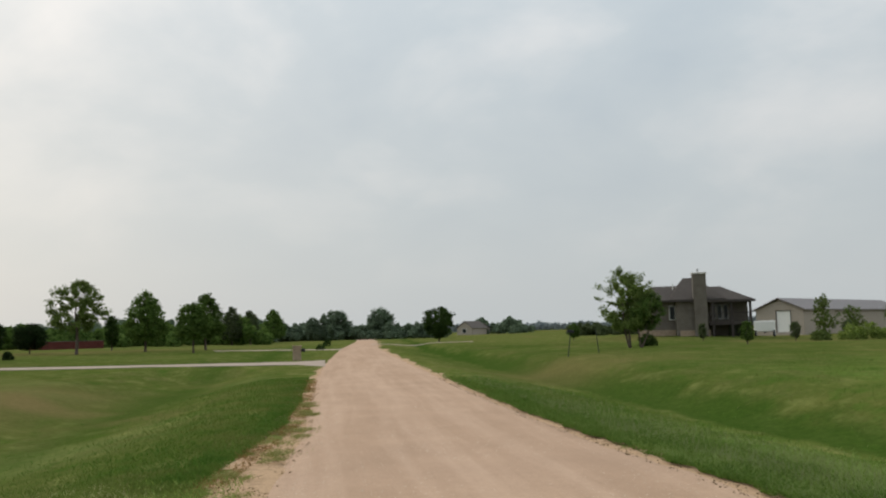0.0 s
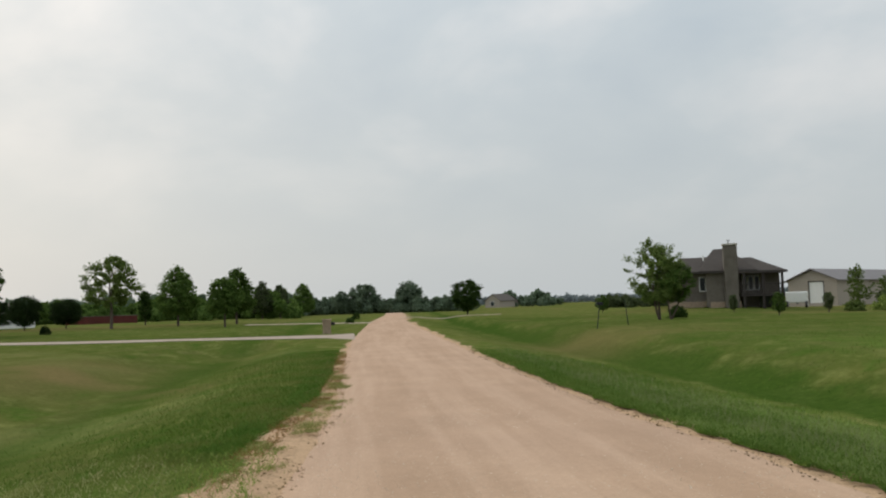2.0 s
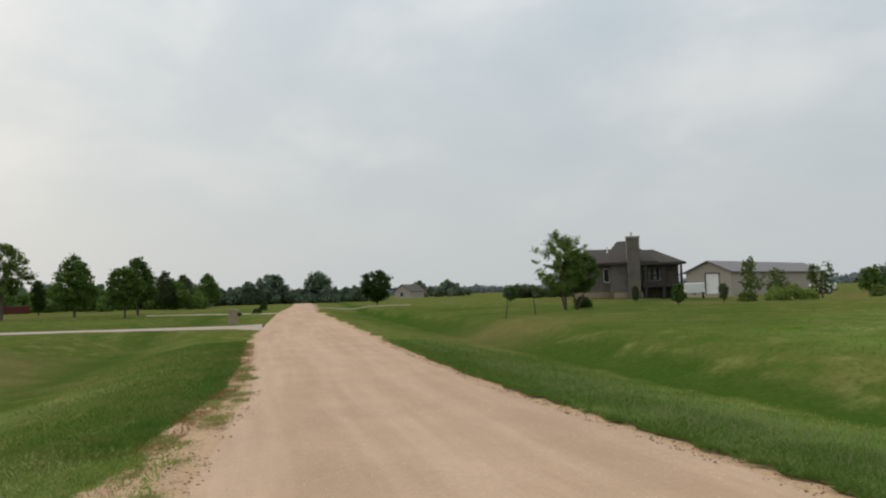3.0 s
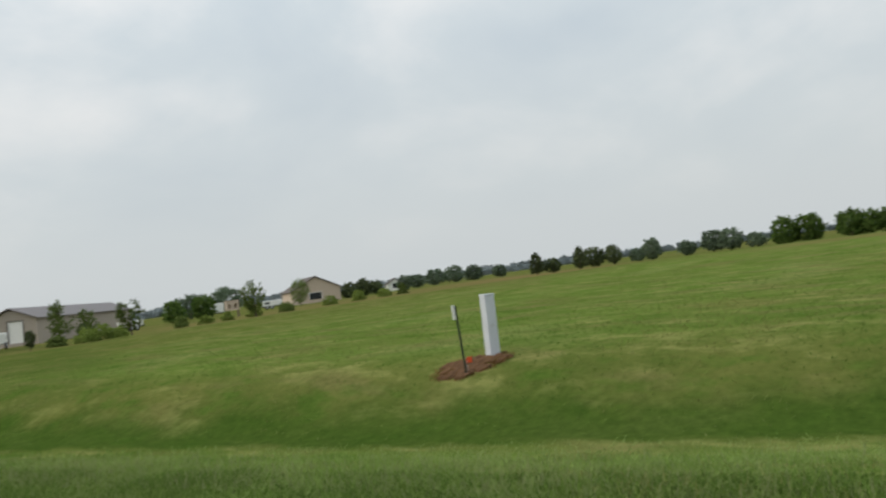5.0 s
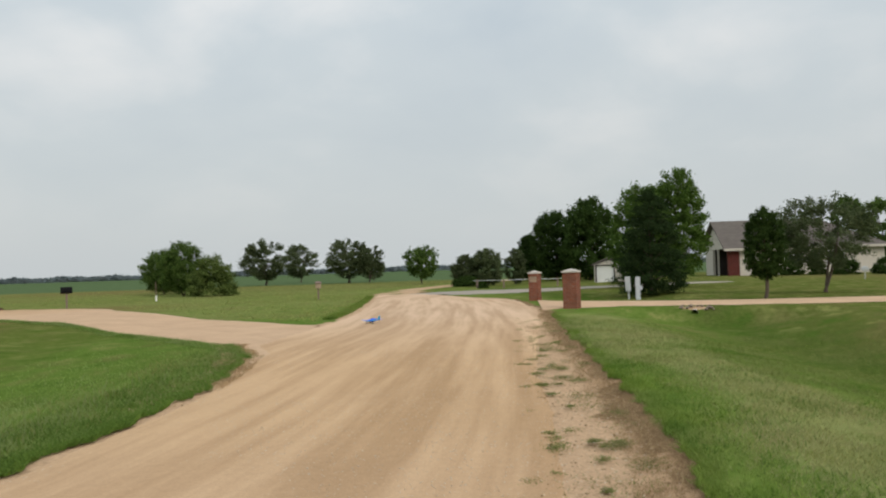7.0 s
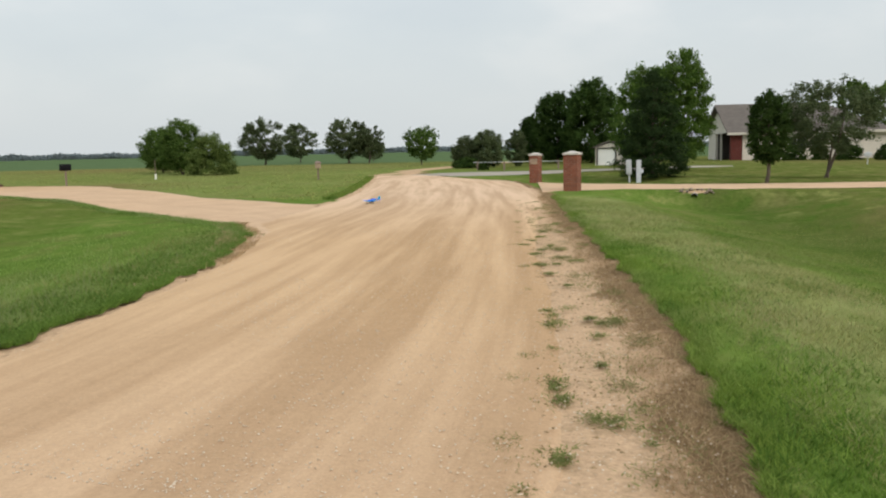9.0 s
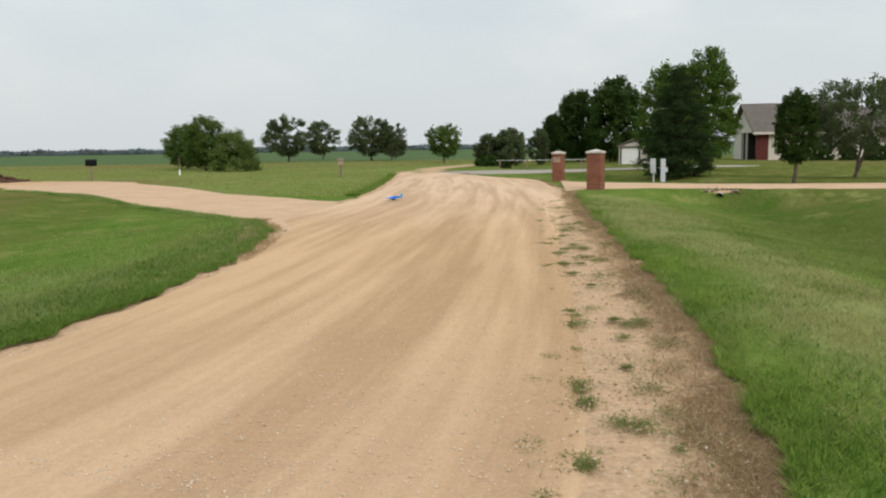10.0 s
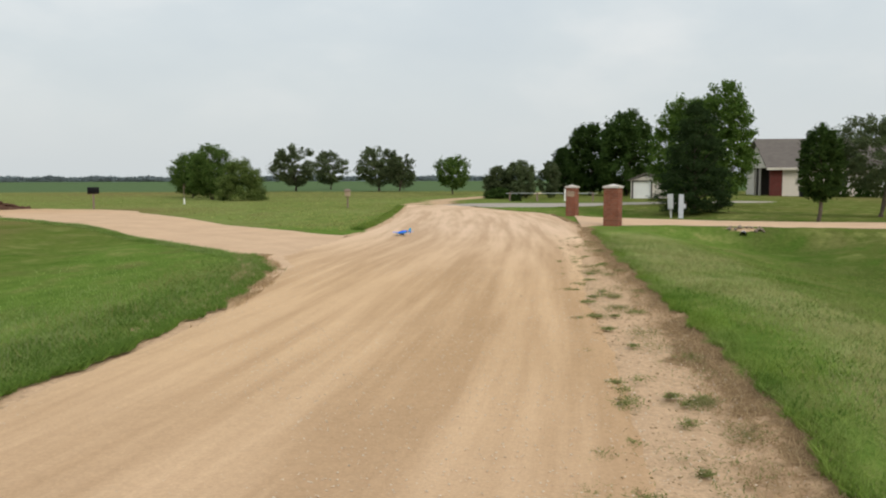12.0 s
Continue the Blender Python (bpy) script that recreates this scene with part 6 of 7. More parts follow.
ts = thing("play_tower", pose(*place(35.8, 112), gz(*place(35.8, 112)), 0, 0, -30) @ Matrix.Scale(0.72, 4), "tan boxy play tower on timber legs", "play tower")
bm = bmesh.new()
wall(bm, -1.2, 1.2, 1.2, 2.9, -0.9, 0.1, [(-0.7, -0.3, 1.6, 2.4), (0.3, 0.8, 1.6, 2.4)])
box(bm, -1.2, -1.1, -0.8, 0.9, 1.2, 2.9)
box(bm, 1.1, 1.2, -0.8, 0.9, 1.2, 2.9)
box(bm, -1.1, 1.1, 0.8, 0.9, 1.2, 2.9)
box(bm, -1.25, 1.25, -0.95, 0.95, 2.9, 3.02)
part("cabin", bm, PALE_TAN, ts)
for a in (-1.05, 1.05):
    for b in (-0.75, 0.75):
        bm = bmesh.new()
        box(bm, a - 0.08, a + 0.08, b - 0.08, b + 0.08, -0.2, 1.2)
        part("leg", bm, WOOD_GREY, ts)


def wheel(parent, x, y, r=0.36, w=0.22):
    bm = bmesh.new()
    rod(bm, (x, y - w / 2, r), (x, y + w / 2, r), r, None, 20)
    t = part("wheel", bm, BLACK, parent)
    bm = bmesh.new()
    rod(bm, (x, y - w / 2 - 0.012, r), (x, y + w / 2 + 0.012, r), r * 0.55, None, 14)
    part("rim", bm, CONCRETE_GREY, t)


def trailer(az, d, length, h, turn, label):
    x, y = place(az, d)
    t = thing("trailer", pose(x, y, gz(x, y), 0, 0, turn), label, "trailer")
    bm = bmesh.new()
    box(bm, -length / 2, length / 2, -1.1, 1.1, 0.55, h, 0.12)
    part("body", bm, WHITE, t)
    bm = bmesh.new()
    box(bm, -length * 0.3, -length * 0.05, -1.12, -1.099, h * 0.58, h * 0.82, 0.008)
    part("window", bm, GLASS, t)
    bm = bmesh.new()
    box(bm, -length / 2 + 0.1, length / 2 + 1.0, -0.1, 0.1, 0.4, 0.55)
    part("chassis", bm, BLACK, t)
    for s in (-1, 1):
        wheel(t, 0.1, s * 0.95)
        wheel(t, -0.75, s * 0.95)
    return t


trailer(21.5, 98, 1.6, 1.75, 66, "white box trailer parked between house and barn")
trailer(34.4, 150, 4.6, 2.2, -35, "white long trailer parked behind shrubs")
trailer(29.3, 108, 2.2, 1.25, 10, "low white trailer parked behind shrubs")
trailer(38.4, 150, 4.0, 1.5, -35, "white trailer parked beside trees")


# ---- the blue model aeroplane resting on the road ----
def model_plane(m):
    t = thing("model_aeroplane", m, "bright blue model warplane resting on the gravel road", "model plane")
    blue = plain("bright_blue_film", (0.012, 0.13, 0.72), 0.35, vary=0.1, relief=0.02)
    cyan = plain("light_blue_film", (0.03, 0.42, 0.66), 0.35, vary=0.1, relief=0.02)
    secs = ((0.52, 0.045, 0.05, 0.0), (0.50, 0.075, 0.085, 0.0), (0.30, 0.085, 0.105, 0.005), (0.10, 0.085, 0.12, 0.015), (0.04, 0.08, 0.15, 0.03), (-0.2, 0.06, 0.11, 0.02), (-0.5, 0.025, 0.05, 0.01), (-0.56, 0.015, 0.035, 0.01))

    def hull(z_from, z_to, mat, name):
        bm = bmesh.new()
        rings = []
        for x, hw, hh, zc in secs:
            ring = []
            for k in range(9):
                a = z_from + (z_to - z_from) * k / 8
                ring.append(bm.verts.new((x, hw * math.cos(a), 0.24 + zc + 0.5 * hh * (1.0 if math.sin(a) > 0 else 0.9) * math.sin(a) * 1.15)))
            rings.append(ring)
        for a, b in zip(rings, rings[1:]):
            for k in range(8):
                bm.faces.new((a[k], a[k + 1], b[k + 1], b[k]))
        bm.faces.new(rings[0])
        bm.faces.new(rings[-1][::-1])
        return part(name, bm, mat, t)

    hull(0.0, math.pi, blue, "upper_fuselage")
    hull(-math.pi, 0.0, cyan, "lower_fuselage")
    for s in (-1, 1):
        bm = bmesh.new()
        for i, (y, c0, c1, z) in enumerate(((0.06, 0.28, 0.02, 0.215), (0.40, 0.25, 0.05, 0.235), (0.62, 0.2, 0.08, 0.26), (0.66, 0.16, 0.1, 0.264))):
            th = 0.03 * (1 - i * 0.2)
            ring = [bm.verts.new((x, s * y, z + dz)) for x, dz in ((c0, 0), (c0 - 0.06, th / 2), (c1, 0.002), (c0 - 0.06, -th / 2))]
            if i:
                for k in range(4):
                    bm.faces.new((last[k], last[(k + 1) % 4], ring[(k + 1) % 4], ring[k]))
            else:
                bm.faces.new(ring)
            last = ring
        bm.faces.new(last[::-1])
        part("wing", bm, blue, t)
        bm = bmesh.new()
        box(bm, -0.56, -0.42, min(s * 0.02, s * 0.24), max(s * 0.02, s * 0.24), 0.262, 0.274, 0.004)
        part("tailplane", bm, blue, t)
        bm = bmesh.new()
        rod(bm, (0.2, s * 0.22, 0.21), (0.23, s * 0.23, 0.06), 0.008)
        leg = part("landing_leg", bm, BLACK, t)
        bm = bmesh.new()
        rod(bm, (0.23, s * 0.215, 0.05), (0.23, s * 0.245, 0.05), 0.05, None, 16)
        part("wheel", bm, BLACK, leg)
    bm = bmesh.new()
    v = [bm.verts.new(p) for p in ((-0.42, -0.008, 0.27), (-0.6, -0.008, 0.25), (-0.62, -0.008, 0.4), (-0.57, -0.008, 0.45), (-0.51, -0.008, 0.43))]
    f = bm.faces.new(v)
    r = bmesh.ops.extrude_face_region(bm, geom=[f])
    bmesh.ops.translate(bm, vec=(0, 0.016, 0), verts=[q for q in r["geom"] if isinstance(q, bmesh.types.BMVert)])
    fin = part("fin", bm, cyan, t)
    for s in (-1, 1):
        bm = bmesh.new()
        rod(bm, (-0.55, s * 0.008, 0.36), (-0.55, s * 0.011, 0.36), 0.035, None, 18)
        part("roundel", bm, BLACK, fin)
        bm = bmesh.new()
        rod(bm, (-0.25, s * 0.052, 0.265), (-0.25, s * 0.064, 0.265), 0.032, None, 18)
        part("roundel", bm, BLACK, t)
        bm = bmesh.new()
        for k in range(5):
            a = k * 2 * math.pi / 5 + math.pi / 2
            rod(bm, (-0.25, s * 0.0655, 0.265), (-0.25 + 0.028 * math.cos(a), s * 0.0655, 0.265 + 0.028 * math.sin(a)), 0.007, 0.002, 4)
        part("star", bm, WHITE, t)
    bm = bmesh.new()
    ball(bm, (0.06, 0, 0.33), 0.08, 0.035, 0.03)
    part("canopy", bm, GLASS, t)
    bm = bmesh.new()
    ball(bm, (0.53, 0, 0.24), 0.035, 0.03, 0.03)
    rod(bm, (0.54, 0, 0.24), (0.54, 0.13, 0.29), 0.012, 0.006, 6)
    rod(bm, (0.54, 0, 0.24), (0.54, -0.13, 0.19), 0.012, 0.006, 6)
    part("propeller", bm, CONCRETE_GREY, t)
    bm = bmesh.new()
    rod(bm, (0.25, 0, 0.15), (-0.1, 0, 0.15), 0.035, 0.025, 12)
    box(bm, 0.0, 0.15, -0.01, 0.01, 0.15, 0.2)
    part("drop_tank", bm, BLACK, t)
    bm = bmesh.new()
    rod(bm, (-0.58, -0.008, 0.17), (-0.58, 0.008, 0.17), 0.018, None, 12)
    rod(bm, (-0.58, 0, 0.17), (-0.56, 0, 0.25), 0.005)
    part("tail_wheel", bm, BLACK, t)
    return t


# nose leaning on the gravel, tail raised
model_plane(pose(9.1, -21.95, -0.005, 0, 1.5, 70) @ Matrix.Scale(0.52, 4))


# ---- grass blades, weeds and straw on the near verges ----
def sow(name, label, x, y, h, width, mat, seed, z0=0.0, category="grass", lean=0.45):
    """Single blades standing at x, y."""
    rng = np.random.default_rng(seed)
    n = len(x)
    z = ground_z(x, y) + 0.03 * wobble(x, y, 2.3) * smooth(0.2, 3, np.maximum(x - east(y), west(y) - x)) + z0
    a = rng.random(n) * 2 * math.pi
    hh = h * (0.5 + rng.random(n))
    w = width * (0.7 + 0.6 * rng.random(n))
    b = rng.random(n) * 2 * math.pi
    dx, dy = np.cos(b) * hh * lean * rng.random(n) * 2, np.sin(b) * hh * lean * rng.random(n) * 2
    p0 = np.stack([x - np.cos(a) * w, y - np.sin(a) * w, z], 1)
    p1 = np.stack([x + np.cos(a) * w, y + np.sin(a) * w, z], 1)
    p2 = np.stack([x + dx, y + dy, z + hh], 1)
    v = np.stack([p0, p1, p2], 1).reshape(-1, 3)
    return tagged(mesh_from(name, v, np.arange(3 * n).reshape(-1, 3), mat), label, category, kind="stuff")


LUSH = foliage("lush_grass", (0.045, 0.1, 0.015), (0.135, 0.225, 0.042), 0.1)
SEED = foliage("seed_stalk", (0.16, 0.20, 0.07), (0.32, 0.34, 0.16), 0.1)


def clumped(rng, x, y, s, amount):
    """Keep the points that fall in clumps."""
    k = wobble(x, y, s, 2.2) + 0.5 * rng.normal(size=len(x)) > amount
    return x[k], y[k]


def thinning(rng, n, mean, most):
    """Distances that thin out away from an edge."""
    return -mean * np.log(1 - rng.random(n) * (1 - math.exp(-most / mean)))


def scallop(y):
    """The turf edge wanders in and out."""
    return 0.11 * wobble(y, y * 0.7, 0.42, 1.9) * (1 - 0.65 * smooth(-6.5, -4.8, y)) + 0.08 * wobble(y, y * 0.3, 0.15, 0.4)


rng = np.random.default_rng(77)
# lawn west of the road, dense near the bend and thinning south
n = 250000
y = np.where(rng.random(n) < 0.86, -2.4 - 22 * rng.random(n) ** 1.8 + 2.2 * np.abs(rng.normal(size=n)) * (rng.random(n) < 0.85), 9.0 - 12.5 * rng.random(n) ** 0.7)
s = 0.03 + 8.0 * rng.random(n) ** 1.4
x = west(y) - s + scallop(y) * np.exp(-s / 0.5)
past = s + 0.45 * wobble(x, y, 1.2, 3.0) + 0.2 * rng.normal(size=n) - vivid_width(y)
far = past + 0.5 * wobble(x, y, 2.2, 0.6) > 2.1
for k, lab, mat in ((past < 0, "vivid green lawn grass along the road shoulder", BLADE), ((past >= 0) & ~far, "bleached yellow-green mown lawn grass", BLADE_PALE), ((past >= 0) & far, "deep green lawn grass sloping to a ditch", BLADE_DEEP)):
    sow("grass", lab, x[k], y[k], 0.045, 0.0048, mat, 1, 0.03, lean=0.9)
n = 16000
y = -2.2 - 24 * rng.random(n) ** 1.7 + np.abs(rng.normal(0, 1.0, n))
x = west(y) - 0.02 - 0.16 * np.abs(rng.normal(size=n)) + scallop(y)
sow("grass", "overgrown green grass edge against the bare shoulder", x, y, 0.05, 0.005, BLADE, 2, 0.01, lean=0.8)
# straw and weeds on the shoulder
n = 30000
y = -2.0 - 26 * rng.random(n) ** 1.7 + np.maximum(0, rng.normal(0, 0.8, n))
x, y = clumped(rng, west(y) + 0.5 * rng.random(n) ** 1.3 - 0.08 + scallop(y), y, 0.3, -0.6)
sow("straw", "dry brown clippings and thatch on the shoulder", x, y, 0.042, 0.0028, STRAW, 3, -0.005, lean=1.8)
# flat olive mats of knotweed between the thatch and the gravel
MAT = foliage("knotweed_mat", (0.17, 0.165, 0.065), (0.31, 0.30, 0.13), 0.0)
k = 24
cy = -2.6 - 21 * rng.random(k) ** 1.4
cx = west(cy) + 0.2 + 0.55 * rng.random(k)
per = rng.integers(150, 480, k)
x, y = np.repeat(cx, per), np.repeat(cy, per)
sp = np.repeat(0.06 + 0.13 * rng.random(k), per)
x, y = x + sp * rng.normal(size=len(x)), y + 1.5 * sp * rng.normal(size=len(x))
sow("weeds", "flat olive knotweed mats on the road shoulder", x, y, 0.014, 0.005, MAT, 21, 0.006, lean=1.8)
TUFT = foliage("shoulder_weed", (0.12, 0.14, 0.045), (0.27, 0.285, 0.105), 0.0)
k = 95
cy = -2.6 - 22 * rng.random(k) ** 1.5
cx = west(cy) + 0.2 + 1.05 * rng.random(k) ** 0.8
per = rng.integers(40, 260, k)
x, y = np.repeat(cx, per), np.repeat(cy, per)
sp = np.repeat(0.02 + 0.06 * rng.random(k), per)
x, y = x + 0.8 * sp * rng.normal(size=len(x)), y + 1.2 * sp * rng.normal(size=len(x))
sow("weeds", "low green weed tufts in the gravel shoulder", x, y, 0.015, 0.0055, TUFT, 4, 0.004, lean=2.0)
# rough verge east of the road: leafy weeds at the gravel, then thin seeding grass
n = 70000
y = -16 + 46 * rng.beta(2.2, 2.6, n)
s = 0.03 + thinning(rng, n, 1.4, 4.5)
x = east(y) + s + 0.14 + 0.7 * scallop(y)
# blades farther north take the colour darkened for backlight
near = y < 13 + 3 * rng.normal(size=n)
sow("grass", "rough low verge grass along the gravel", x[near], y[near], 0.055, 0.006, VERGE, 5, lean=0.9)
sow("grass", "verge grass coloured darker as backlit along the northern road", x[~near], y[~near], 0.055, 0.006, VERGE_BACKLIT, 5, lean=0.9)
n = 120000
y = -15 + 45 * rng.beta(2.2, 2.6, n)
x, y = clumped(rng, east(y) + 0.1 + 1.2 * scallop(y) + 1.3 * rng.random(n) ** 1.7, y, 0.4, 0.0)
sow("weeds", "leafy green verge weeds along the gravel edge", x, y, 0.05, 0.011, WEED, 6, lean=1.2)
n = 6000
y = -15 + 45 * rng.beta(2.2, 2.6, n)
x, y = clumped(rng, east(y) + 0.1 + 0.7 * scallop(y) + 0.9 * rng.random(n) ** 1.4, y, 0.5, 0.4)
sow("weeds", "dark green broad-leaved weeds at the gravel edge", x, y, 0.06, 0.013, LUSH, 26, lean=1.3)
n = 16000
y = -13 + 44 * rng.beta(2.2, 2.6, n)
x, y = clumped(rng, east(y) + 0.6 + thinning(rng, n, 0.9, 2.6), y, 0.8, -0.3)
sow("grass", "pale thin seed stalks above the verge grass", x, y, 0.11, 0.0034, SEED, 11, lean=0.3)
# west verge north of the bend
n = 60000
y = 5.5 + 24 * rng.random(n) ** 1.6
s = 0.05 + thinning(rng, n, 1.3, 6.0)
sow("grass", "short green verge grass north of the bend", west(y) - bare_width(y) - s + 0.5 * scallop(y), y, 0.04, 0.005, VERGE_BACKLIT, 8, lean=0.9)
n = 9000
y = 5.5 + 22 * rng.random(n) ** 1.5
x, y = clumped(rng, west(y) - bare_width(y) + 0.25 - 0.35 * rng.random(n), y, 0.4, 0.1)
RUST = foliage("dead_grass", (0.16, 0.085, 0.03), (0.34, 0.22, 0.09), 0.0)
sow("straw", "dead rust-brown grass along the turf edge", x, y, 0.045, 0.005, RUST, 9, lean=1.1)
PALE = foliage("yellowing_grass", (0.18, 0.19, 0.05), (0.38, 0.37, 0.15), 0.0)
k = 34
cy = 5.6 + 13 * rng.random(k) ** 1.2
cx = west(cy) - bare_width(cy) + 0.1 + 0.7 * rng.random(k) * np.interp(cy, [6, 14], [1.0, 0.4])
per = rng.integers(60, 420, k)
x, y = np.repeat(cx, per), np.repeat(cy, per)
sp = np.repeat(0.03 + 0.07 * rng.random(k), per)
x, y = x + 1.3 * sp * rng.normal(size=len(x)), y + 2.2 * sp * rng.normal(size=len(x))
sow("grass", "yellowing grass islets in the bare gravel edge", x, y, 0.028, 0.005, PALE, 22, 0.012, lean=1.2)
n = 7000
y = 5.5 + 14 * rng.random(n) ** 1.3
x, y = clumped(rng, west(y) - bare_width(y) - 0.05 - 0.5 * rng.random(n), y, 0.6, 0.35)
sow("grass", "lush dark green tufts at the turf edge", x, y, 0.06, 0.007, LUSH, 23, lean=1.0)
n = 9000
y = -24.4 - 22 * rng.random(n) ** 1.3
x, y = clumped(rng, east(y) + 0.1 + 0.5 * rng.random(n), y, 0.5, -0.4)
sow("grass", "rough grass along the island edge", x, y, 0.09, 0.008, BLADE, 10)


# loose stones on the gravel
def pebbles(n, xs, ys, r, seed):
    rg = np.random.default_rng(seed)
    x, y = xs(rg, n), None
    y = ys(rg, n)
    x = west(y) + x * (east(y) - west(y))
    rr = r * (0.4 + rg.random(n) ** 2)
    oct_v = np.array([(1, 0, 0), (0, 1, 0), (-1, 0, 0), (0, -1, 0), (0, 0, 0.7), (0, 0, -0.5)])
    oct_f = np.array([(0, 1, 4), (1, 2, 4), (2, 3, 4), (3, 0, 4), (1, 0, 5), (2, 1, 5), (3, 2, 5), (0, 3, 5)])
    a = rg.random(n) * 6.28
    v = oct_v[None] * rr[:, None, None] * (0.7 + 0.6 * rg.random((n, 6, 1)))
    c, s = np.cos(a)[:, None], np.sin(a)[:, None]
    vx, vy = v[..., 0] * c - v[..., 1] * s, v[..., 0] * s + v[..., 1] * c
    f_ = (x - west(y)) / (east(y) - west(y))
    z = 0.005 + 0.03 * (1 - (2 * f_ - 1) ** 2)
    vv = np.stack([x[:, None] + vx, y[:, None] + vy, z[:, None] + v[..., 2]], -1).reshape(-1, 3)
    ff = (oct_f[None] + 6 * np.arange(n)[:, None, None]).reshape(-1, 3)
    return tagged(mesh_from("pebbles", vv, ff, PEBBLE), "small loose pale stones on the gravel road", "gravel", kind="stuff")


PEBBLE = foliage("pebble", (0.48, 0.36, 0.25), (0.8, 0.68, 0.54), 0.1, 0.0)
pebbles(14000, lambda r, n: 0.02 + 0.96 * r.random(n), lambda r, n: -3.0 - 12 * r.random(n) ** 1.6, 0.0065, 3)
pebbles(5000, lambda r, n: 0.05 + 0.9 * r.random(n), lambda r, n: 5.0 + 12 * r.random(n) ** 1.6, 0.006, 4)


# dark crumbs of turf and soil scattered along the shoulders
def crumbs(n, xs, ys, r, seed, label):
    rg = np.random.default_rng(seed)
    y = ys(rg, n)
    x = xs(rg, y)
    x, y = clumped(rg, x, y, 0.45, -0.1)
    n = len(x)
    rr = r * (0.4 + rg.random(n) ** 2)
    base_v = np.array([(1, 0, 0), (0, 1, 0), (-1, 0, 0), (0, -1, 0), (0, 0, 0.7), (0, 0, -0.5)])
    base_f = np.array([(0, 1, 4), (1, 2, 4), (2, 3, 4), (3, 0, 4), (1, 0, 5), (2, 1, 5), (3, 2, 5), (0, 3, 5)])
    v = base_v[None] * rr[:, None, None] * (0.6 + 0.8 * rg.random((n, 6, 1)))
    v[..., 0] *= 1.3
    z = np.full(n, 0.02)
    vv = np.stack([x[:, None] + v[..., 0], y[:, None] + v[..., 1], z[:, None] + v[..., 2]], -1).reshape(-1, 3)
    ff = (base_f[None] + 6 * np.arange(n)[:, None, None]).reshape(-1, 3)
    return tagged(mesh_from("crumbs", vv, ff, CRUMB), label, "soil", kind="stuff")


CRUMB = foliage("soil_crumb", (0.14, 0.095, 0.05), (0.33, 0.235, 0.135), 0.0, 0.0)
crumbs(3600, lambda r, y: west(y) - 0.1 + 1.2 * r.random(len(y)) ** 1.2, lambda r, n: -2.4 - 20 * r.random(n) ** 1.6, 0.0095, 12, "dark soil crumbs and dead clippings on the road shoulder")
crumbs(2600, lambda r, y: west(y) + 0.35 - 0.7 * r.random(len(y)), lambda r, n: 5.2 + 20 * r.random(n) ** 1.5, 0.011, 13, "dark soil crumbs along the northern road edge")
crumbs(3000, lambda r, y: east(y) - 0.25 + 0.45 * r.random(len(y)), lambda r, n: 3.5 + 24 * r.random(n) ** 1.4, 0.011, 14, "dark soil crumbs along the eastern road edge")
# rough taller edge where the eastern verge meets the gravel and the side drive
rng = np.random.default_rng(91)
n = 26000
y = -15.8 + 21 * rng.random(n)
x, y = clumped(rng, east(y) + 0.14 * np.abs(rng.normal(size=n)) + 0.06 + 1.2 * scallop(y), y, 0.3, -0.25)
sow("grass", "rough dark grass fringe at the gravel edge", x, y, 0.05, 0.007, WEED, 15, lean=0.8)
n = 14000
t = rng.random(n)
x = np.interp(t, [0, 0.12, 0.3, 0.6, 1.0], [8.0, 9.6, 12.3, 17.5, 26.0]) + 0.15 * rng.normal(size=n)
y = np.interp(t, [0, 0.12, 0.3, 0.6, 1.0], [-13.6, -15.5, -17.2, -20.2, -24.5]) + 0.2 + 0.2 * np.abs(rng.normal(size=n))
x, y = clumped(rng, x, y, 0.4, -0.4)
sow("grass", "rough browned grass fringe along the side drive", x, y, 0.06, 0.008, VERGE, 16, lean=0.8)
# torn turf and straw round the clay heap
rng = np.random.default_rng(93)
n = 4200
a, r = rng.random(n) * 6.283, 0.45 + 0.6 * rng.random(n) ** 1.5
u, w = 0.66 * r * np.cos(a), 0.42 * r * np.sin(a)
c, q = math.cos(radians(-38)), math.sin(radians(-38))
x, y = clumped(rng, 10.06 + u * c - w * q, 8.1 + u * q + w * c, 0.15, -0.2)
sow("straw", "torn dry turf round a clay heap", x, y, 0.04, 0.006, RUST, 31, lean=1.2)
# uneven tufts and bleached streaks in the lawn beside the shoulder
rng = np.random.default_rng(95)
n = 60000
y = -2.6 - 20 * rng.random(n) ** 1.7 + np.abs(rng.normal(0, 1.2, n))
x, y = clumped(rng, west(y) - 0.05 - 4.0 * rng.random(n) ** 1.4 + scallop(y), y, 0.7, 0.6)
sow("grass", "darker lush tufts in the lawn along the shoulder", x, y, 0.055, 0.0055, LUSH, 41, 0.03, lean=0.9)
n = 60000
y = -3.0 - 20 * rng.random(n) ** 1.5 + np.abs(rng.normal(0, 1.2, n))
x = west(y) - 0.5 - 6.0 * rng.random(n) ** 1.2
k = wobble(x * 0.5 + y * 0.25, y * 1.6, 0.9, 5.1) + 0.4 * rng.normal(size=n) > 0.25
sow("grass", "bleached yellow grass streaks in the mown lawn", x[k], y[k], 0.042, 0.005, PALE, 42, 0.03, lean=1.0)
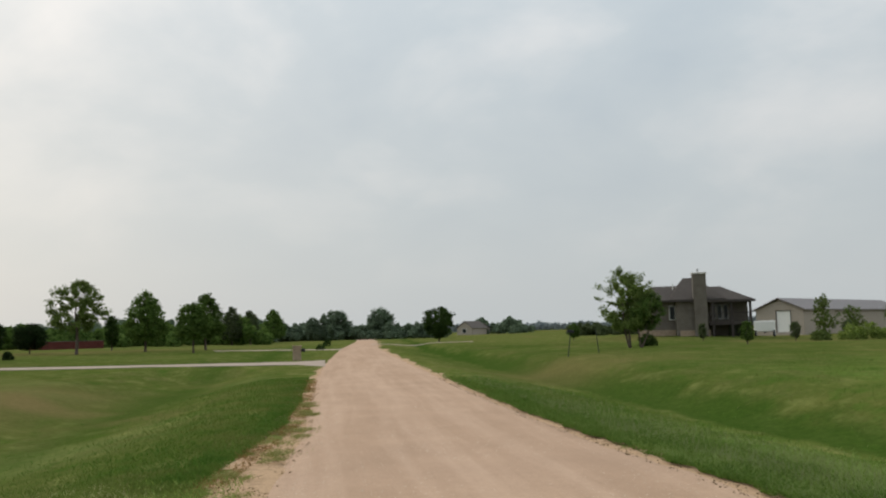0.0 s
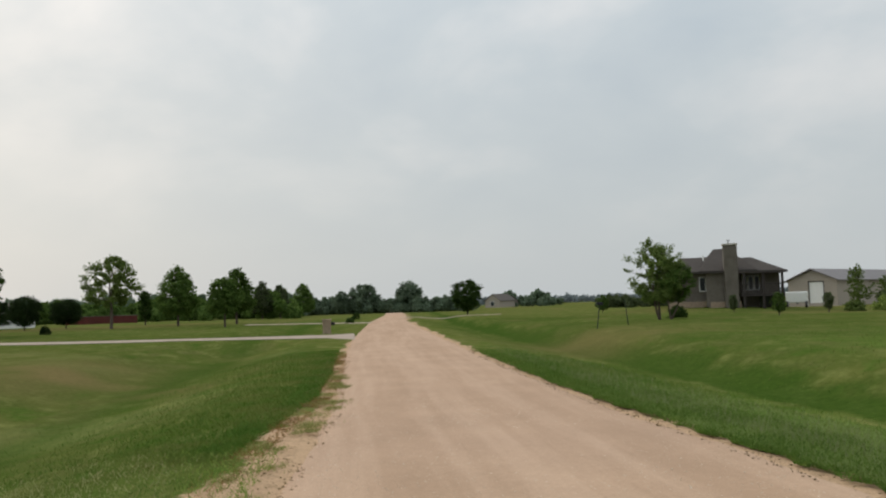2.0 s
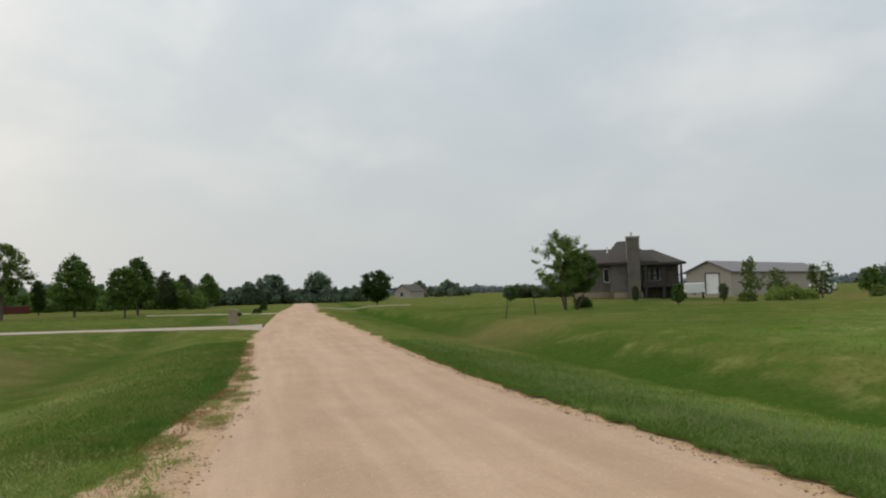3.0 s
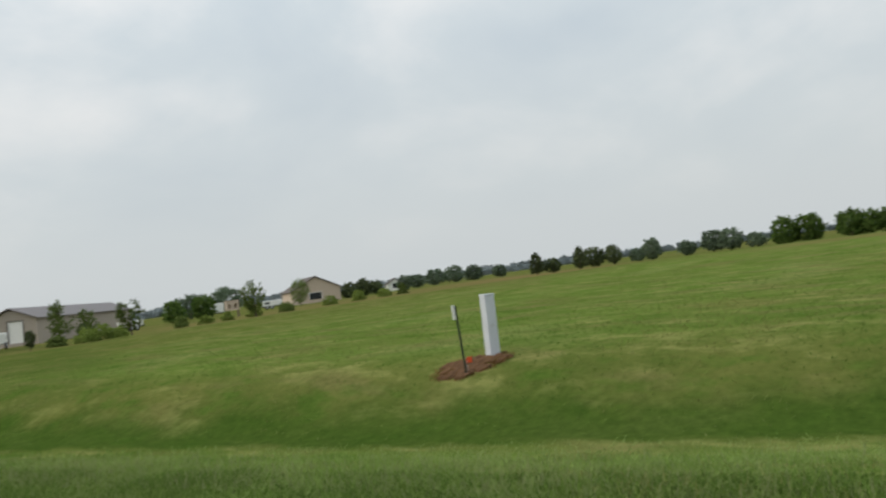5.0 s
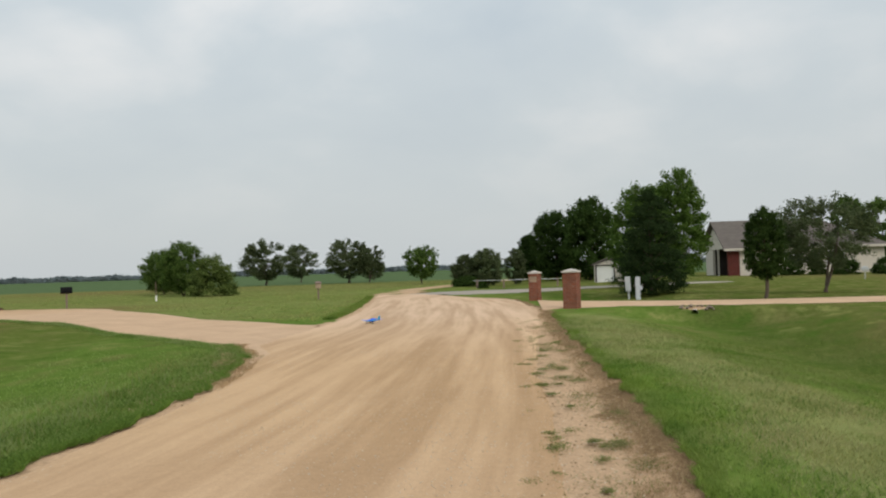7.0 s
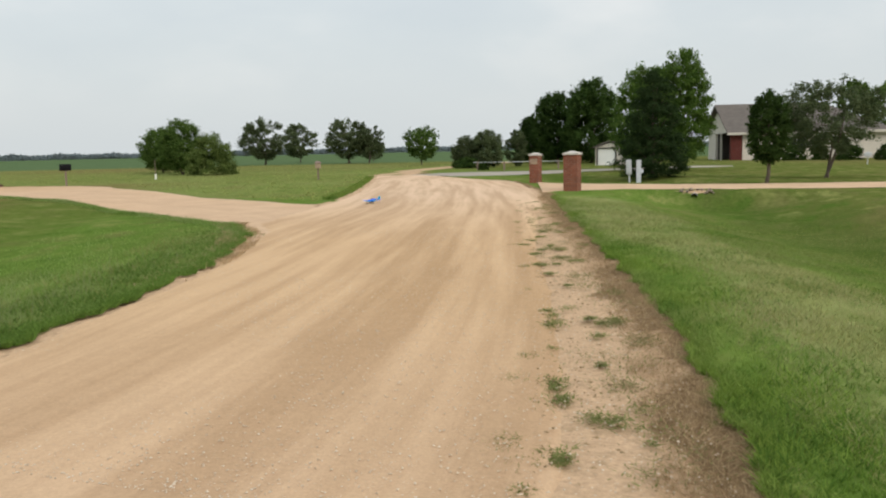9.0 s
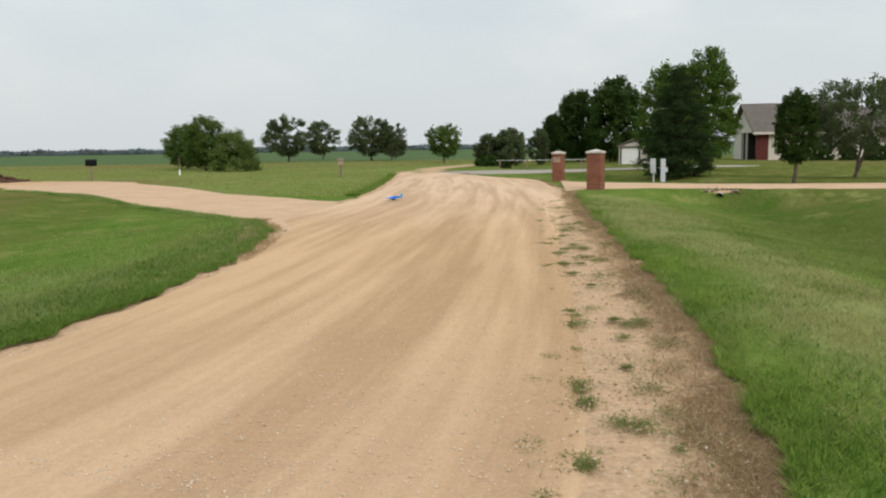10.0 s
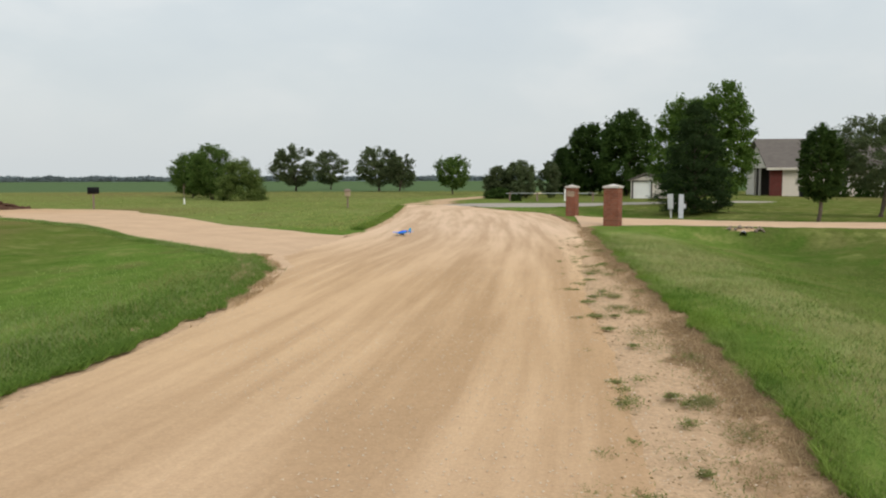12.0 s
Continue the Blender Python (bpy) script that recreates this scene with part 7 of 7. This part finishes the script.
# tall seeding meadow grass between the side drive and the fields
rng = np.random.default_rng(97)
MEADOW = foliage("meadow_grass", (0.15, 0.19, 0.045), (0.29, 0.32, 0.10), 0.0, patch=(0.30, 0.30, 0.10))
n = 14000
d = 26 + 90 * rng.random(n) ** 1.5
a = np.radians(122 + 44 * rng.random(n))
x, y = d * np.sin(a), d * np.cos(a)
k = (x - east(y) > 0.7) & (x > 8) & (y < -22.8) & ((x < 11.6) | (y < np.interp(x, [12.0, 15.3, 19.2, 26, 29.5, 34, 47], [-23.4, -25.4, -27.6, -32.9, -36.6, -39.4, -42.2])))
x, y = clumped(rng, x[k], y[k], 1.4, -0.5)
sow("grass", "pale seeding meadow grass beyond the side drive", x, y, 0.06, 0.03, MEADOW, 45, 0.0, lean=1.4)
# tufts and bleached scraps in the mown field east of the ditch
rng = np.random.default_rng(99)
n = 110000
r, a = 9 + 34 * rng.random(n) ** 1.6, np.radians(12 + 108 * rng.random(n))
x, y = r * np.sin(a), r * np.cos(a)
k = (x - east(y) > 6.6 + 0.8 * rng.normal(size=n)) & (y > -12)
x, y = x[k], y[k]
FIELD_PALE = foliage("bleached_field_grass", (0.13, 0.15, 0.04), (0.25, 0.25, 0.085), 0.0)
tone = wobble(x * 0.6 + y * 0.3, y * 1.4, 1.5, 4.3) + 0.35 * rng.normal(size=len(x))
for k, lab, mat in ((tone > 0.5, "bleached scraps of mown grass in the field", FIELD_PALE), (tone < -0.45, "dark green tufts in the mown field", LUSH), ((tone > -0.2) & (tone < 0.3), "green tufts in the mown field", BLADE_DEEP)):
    sow("grass", lab, x[k], y[k], 0.04, 0.007, mat, 47, 0.0, lean=1.2)
# trampled, browned grass at the corner of the side drive
rng = np.random.default_rng(101)
n = 16000
y = -15.8 + 7.5 * rng.random(n) ** 1.3
x, y = clumped(rng, east(y) - 0.2 + 0.8 * rng.random(n) ** 1.4, y, 0.35, 0.05 + 0.6 * smooth(-13.5, -9.0, y))
sow("straw", "trampled browned grass at the corner of the side drive", x, y, 0.045, 0.006, STRAW, 51, lean=1.3)
n = 9000
y = -13 + 16 * rng.random(n)
x, y = clumped(rng, east(y) + 0.3 + 1.6 * rng.random(n), y, 0.5, 0.45)
sow("grass", "yellowing seed grass above the verge", x, y, 0.08, 0.005, PALE, 52, lean=0.7)
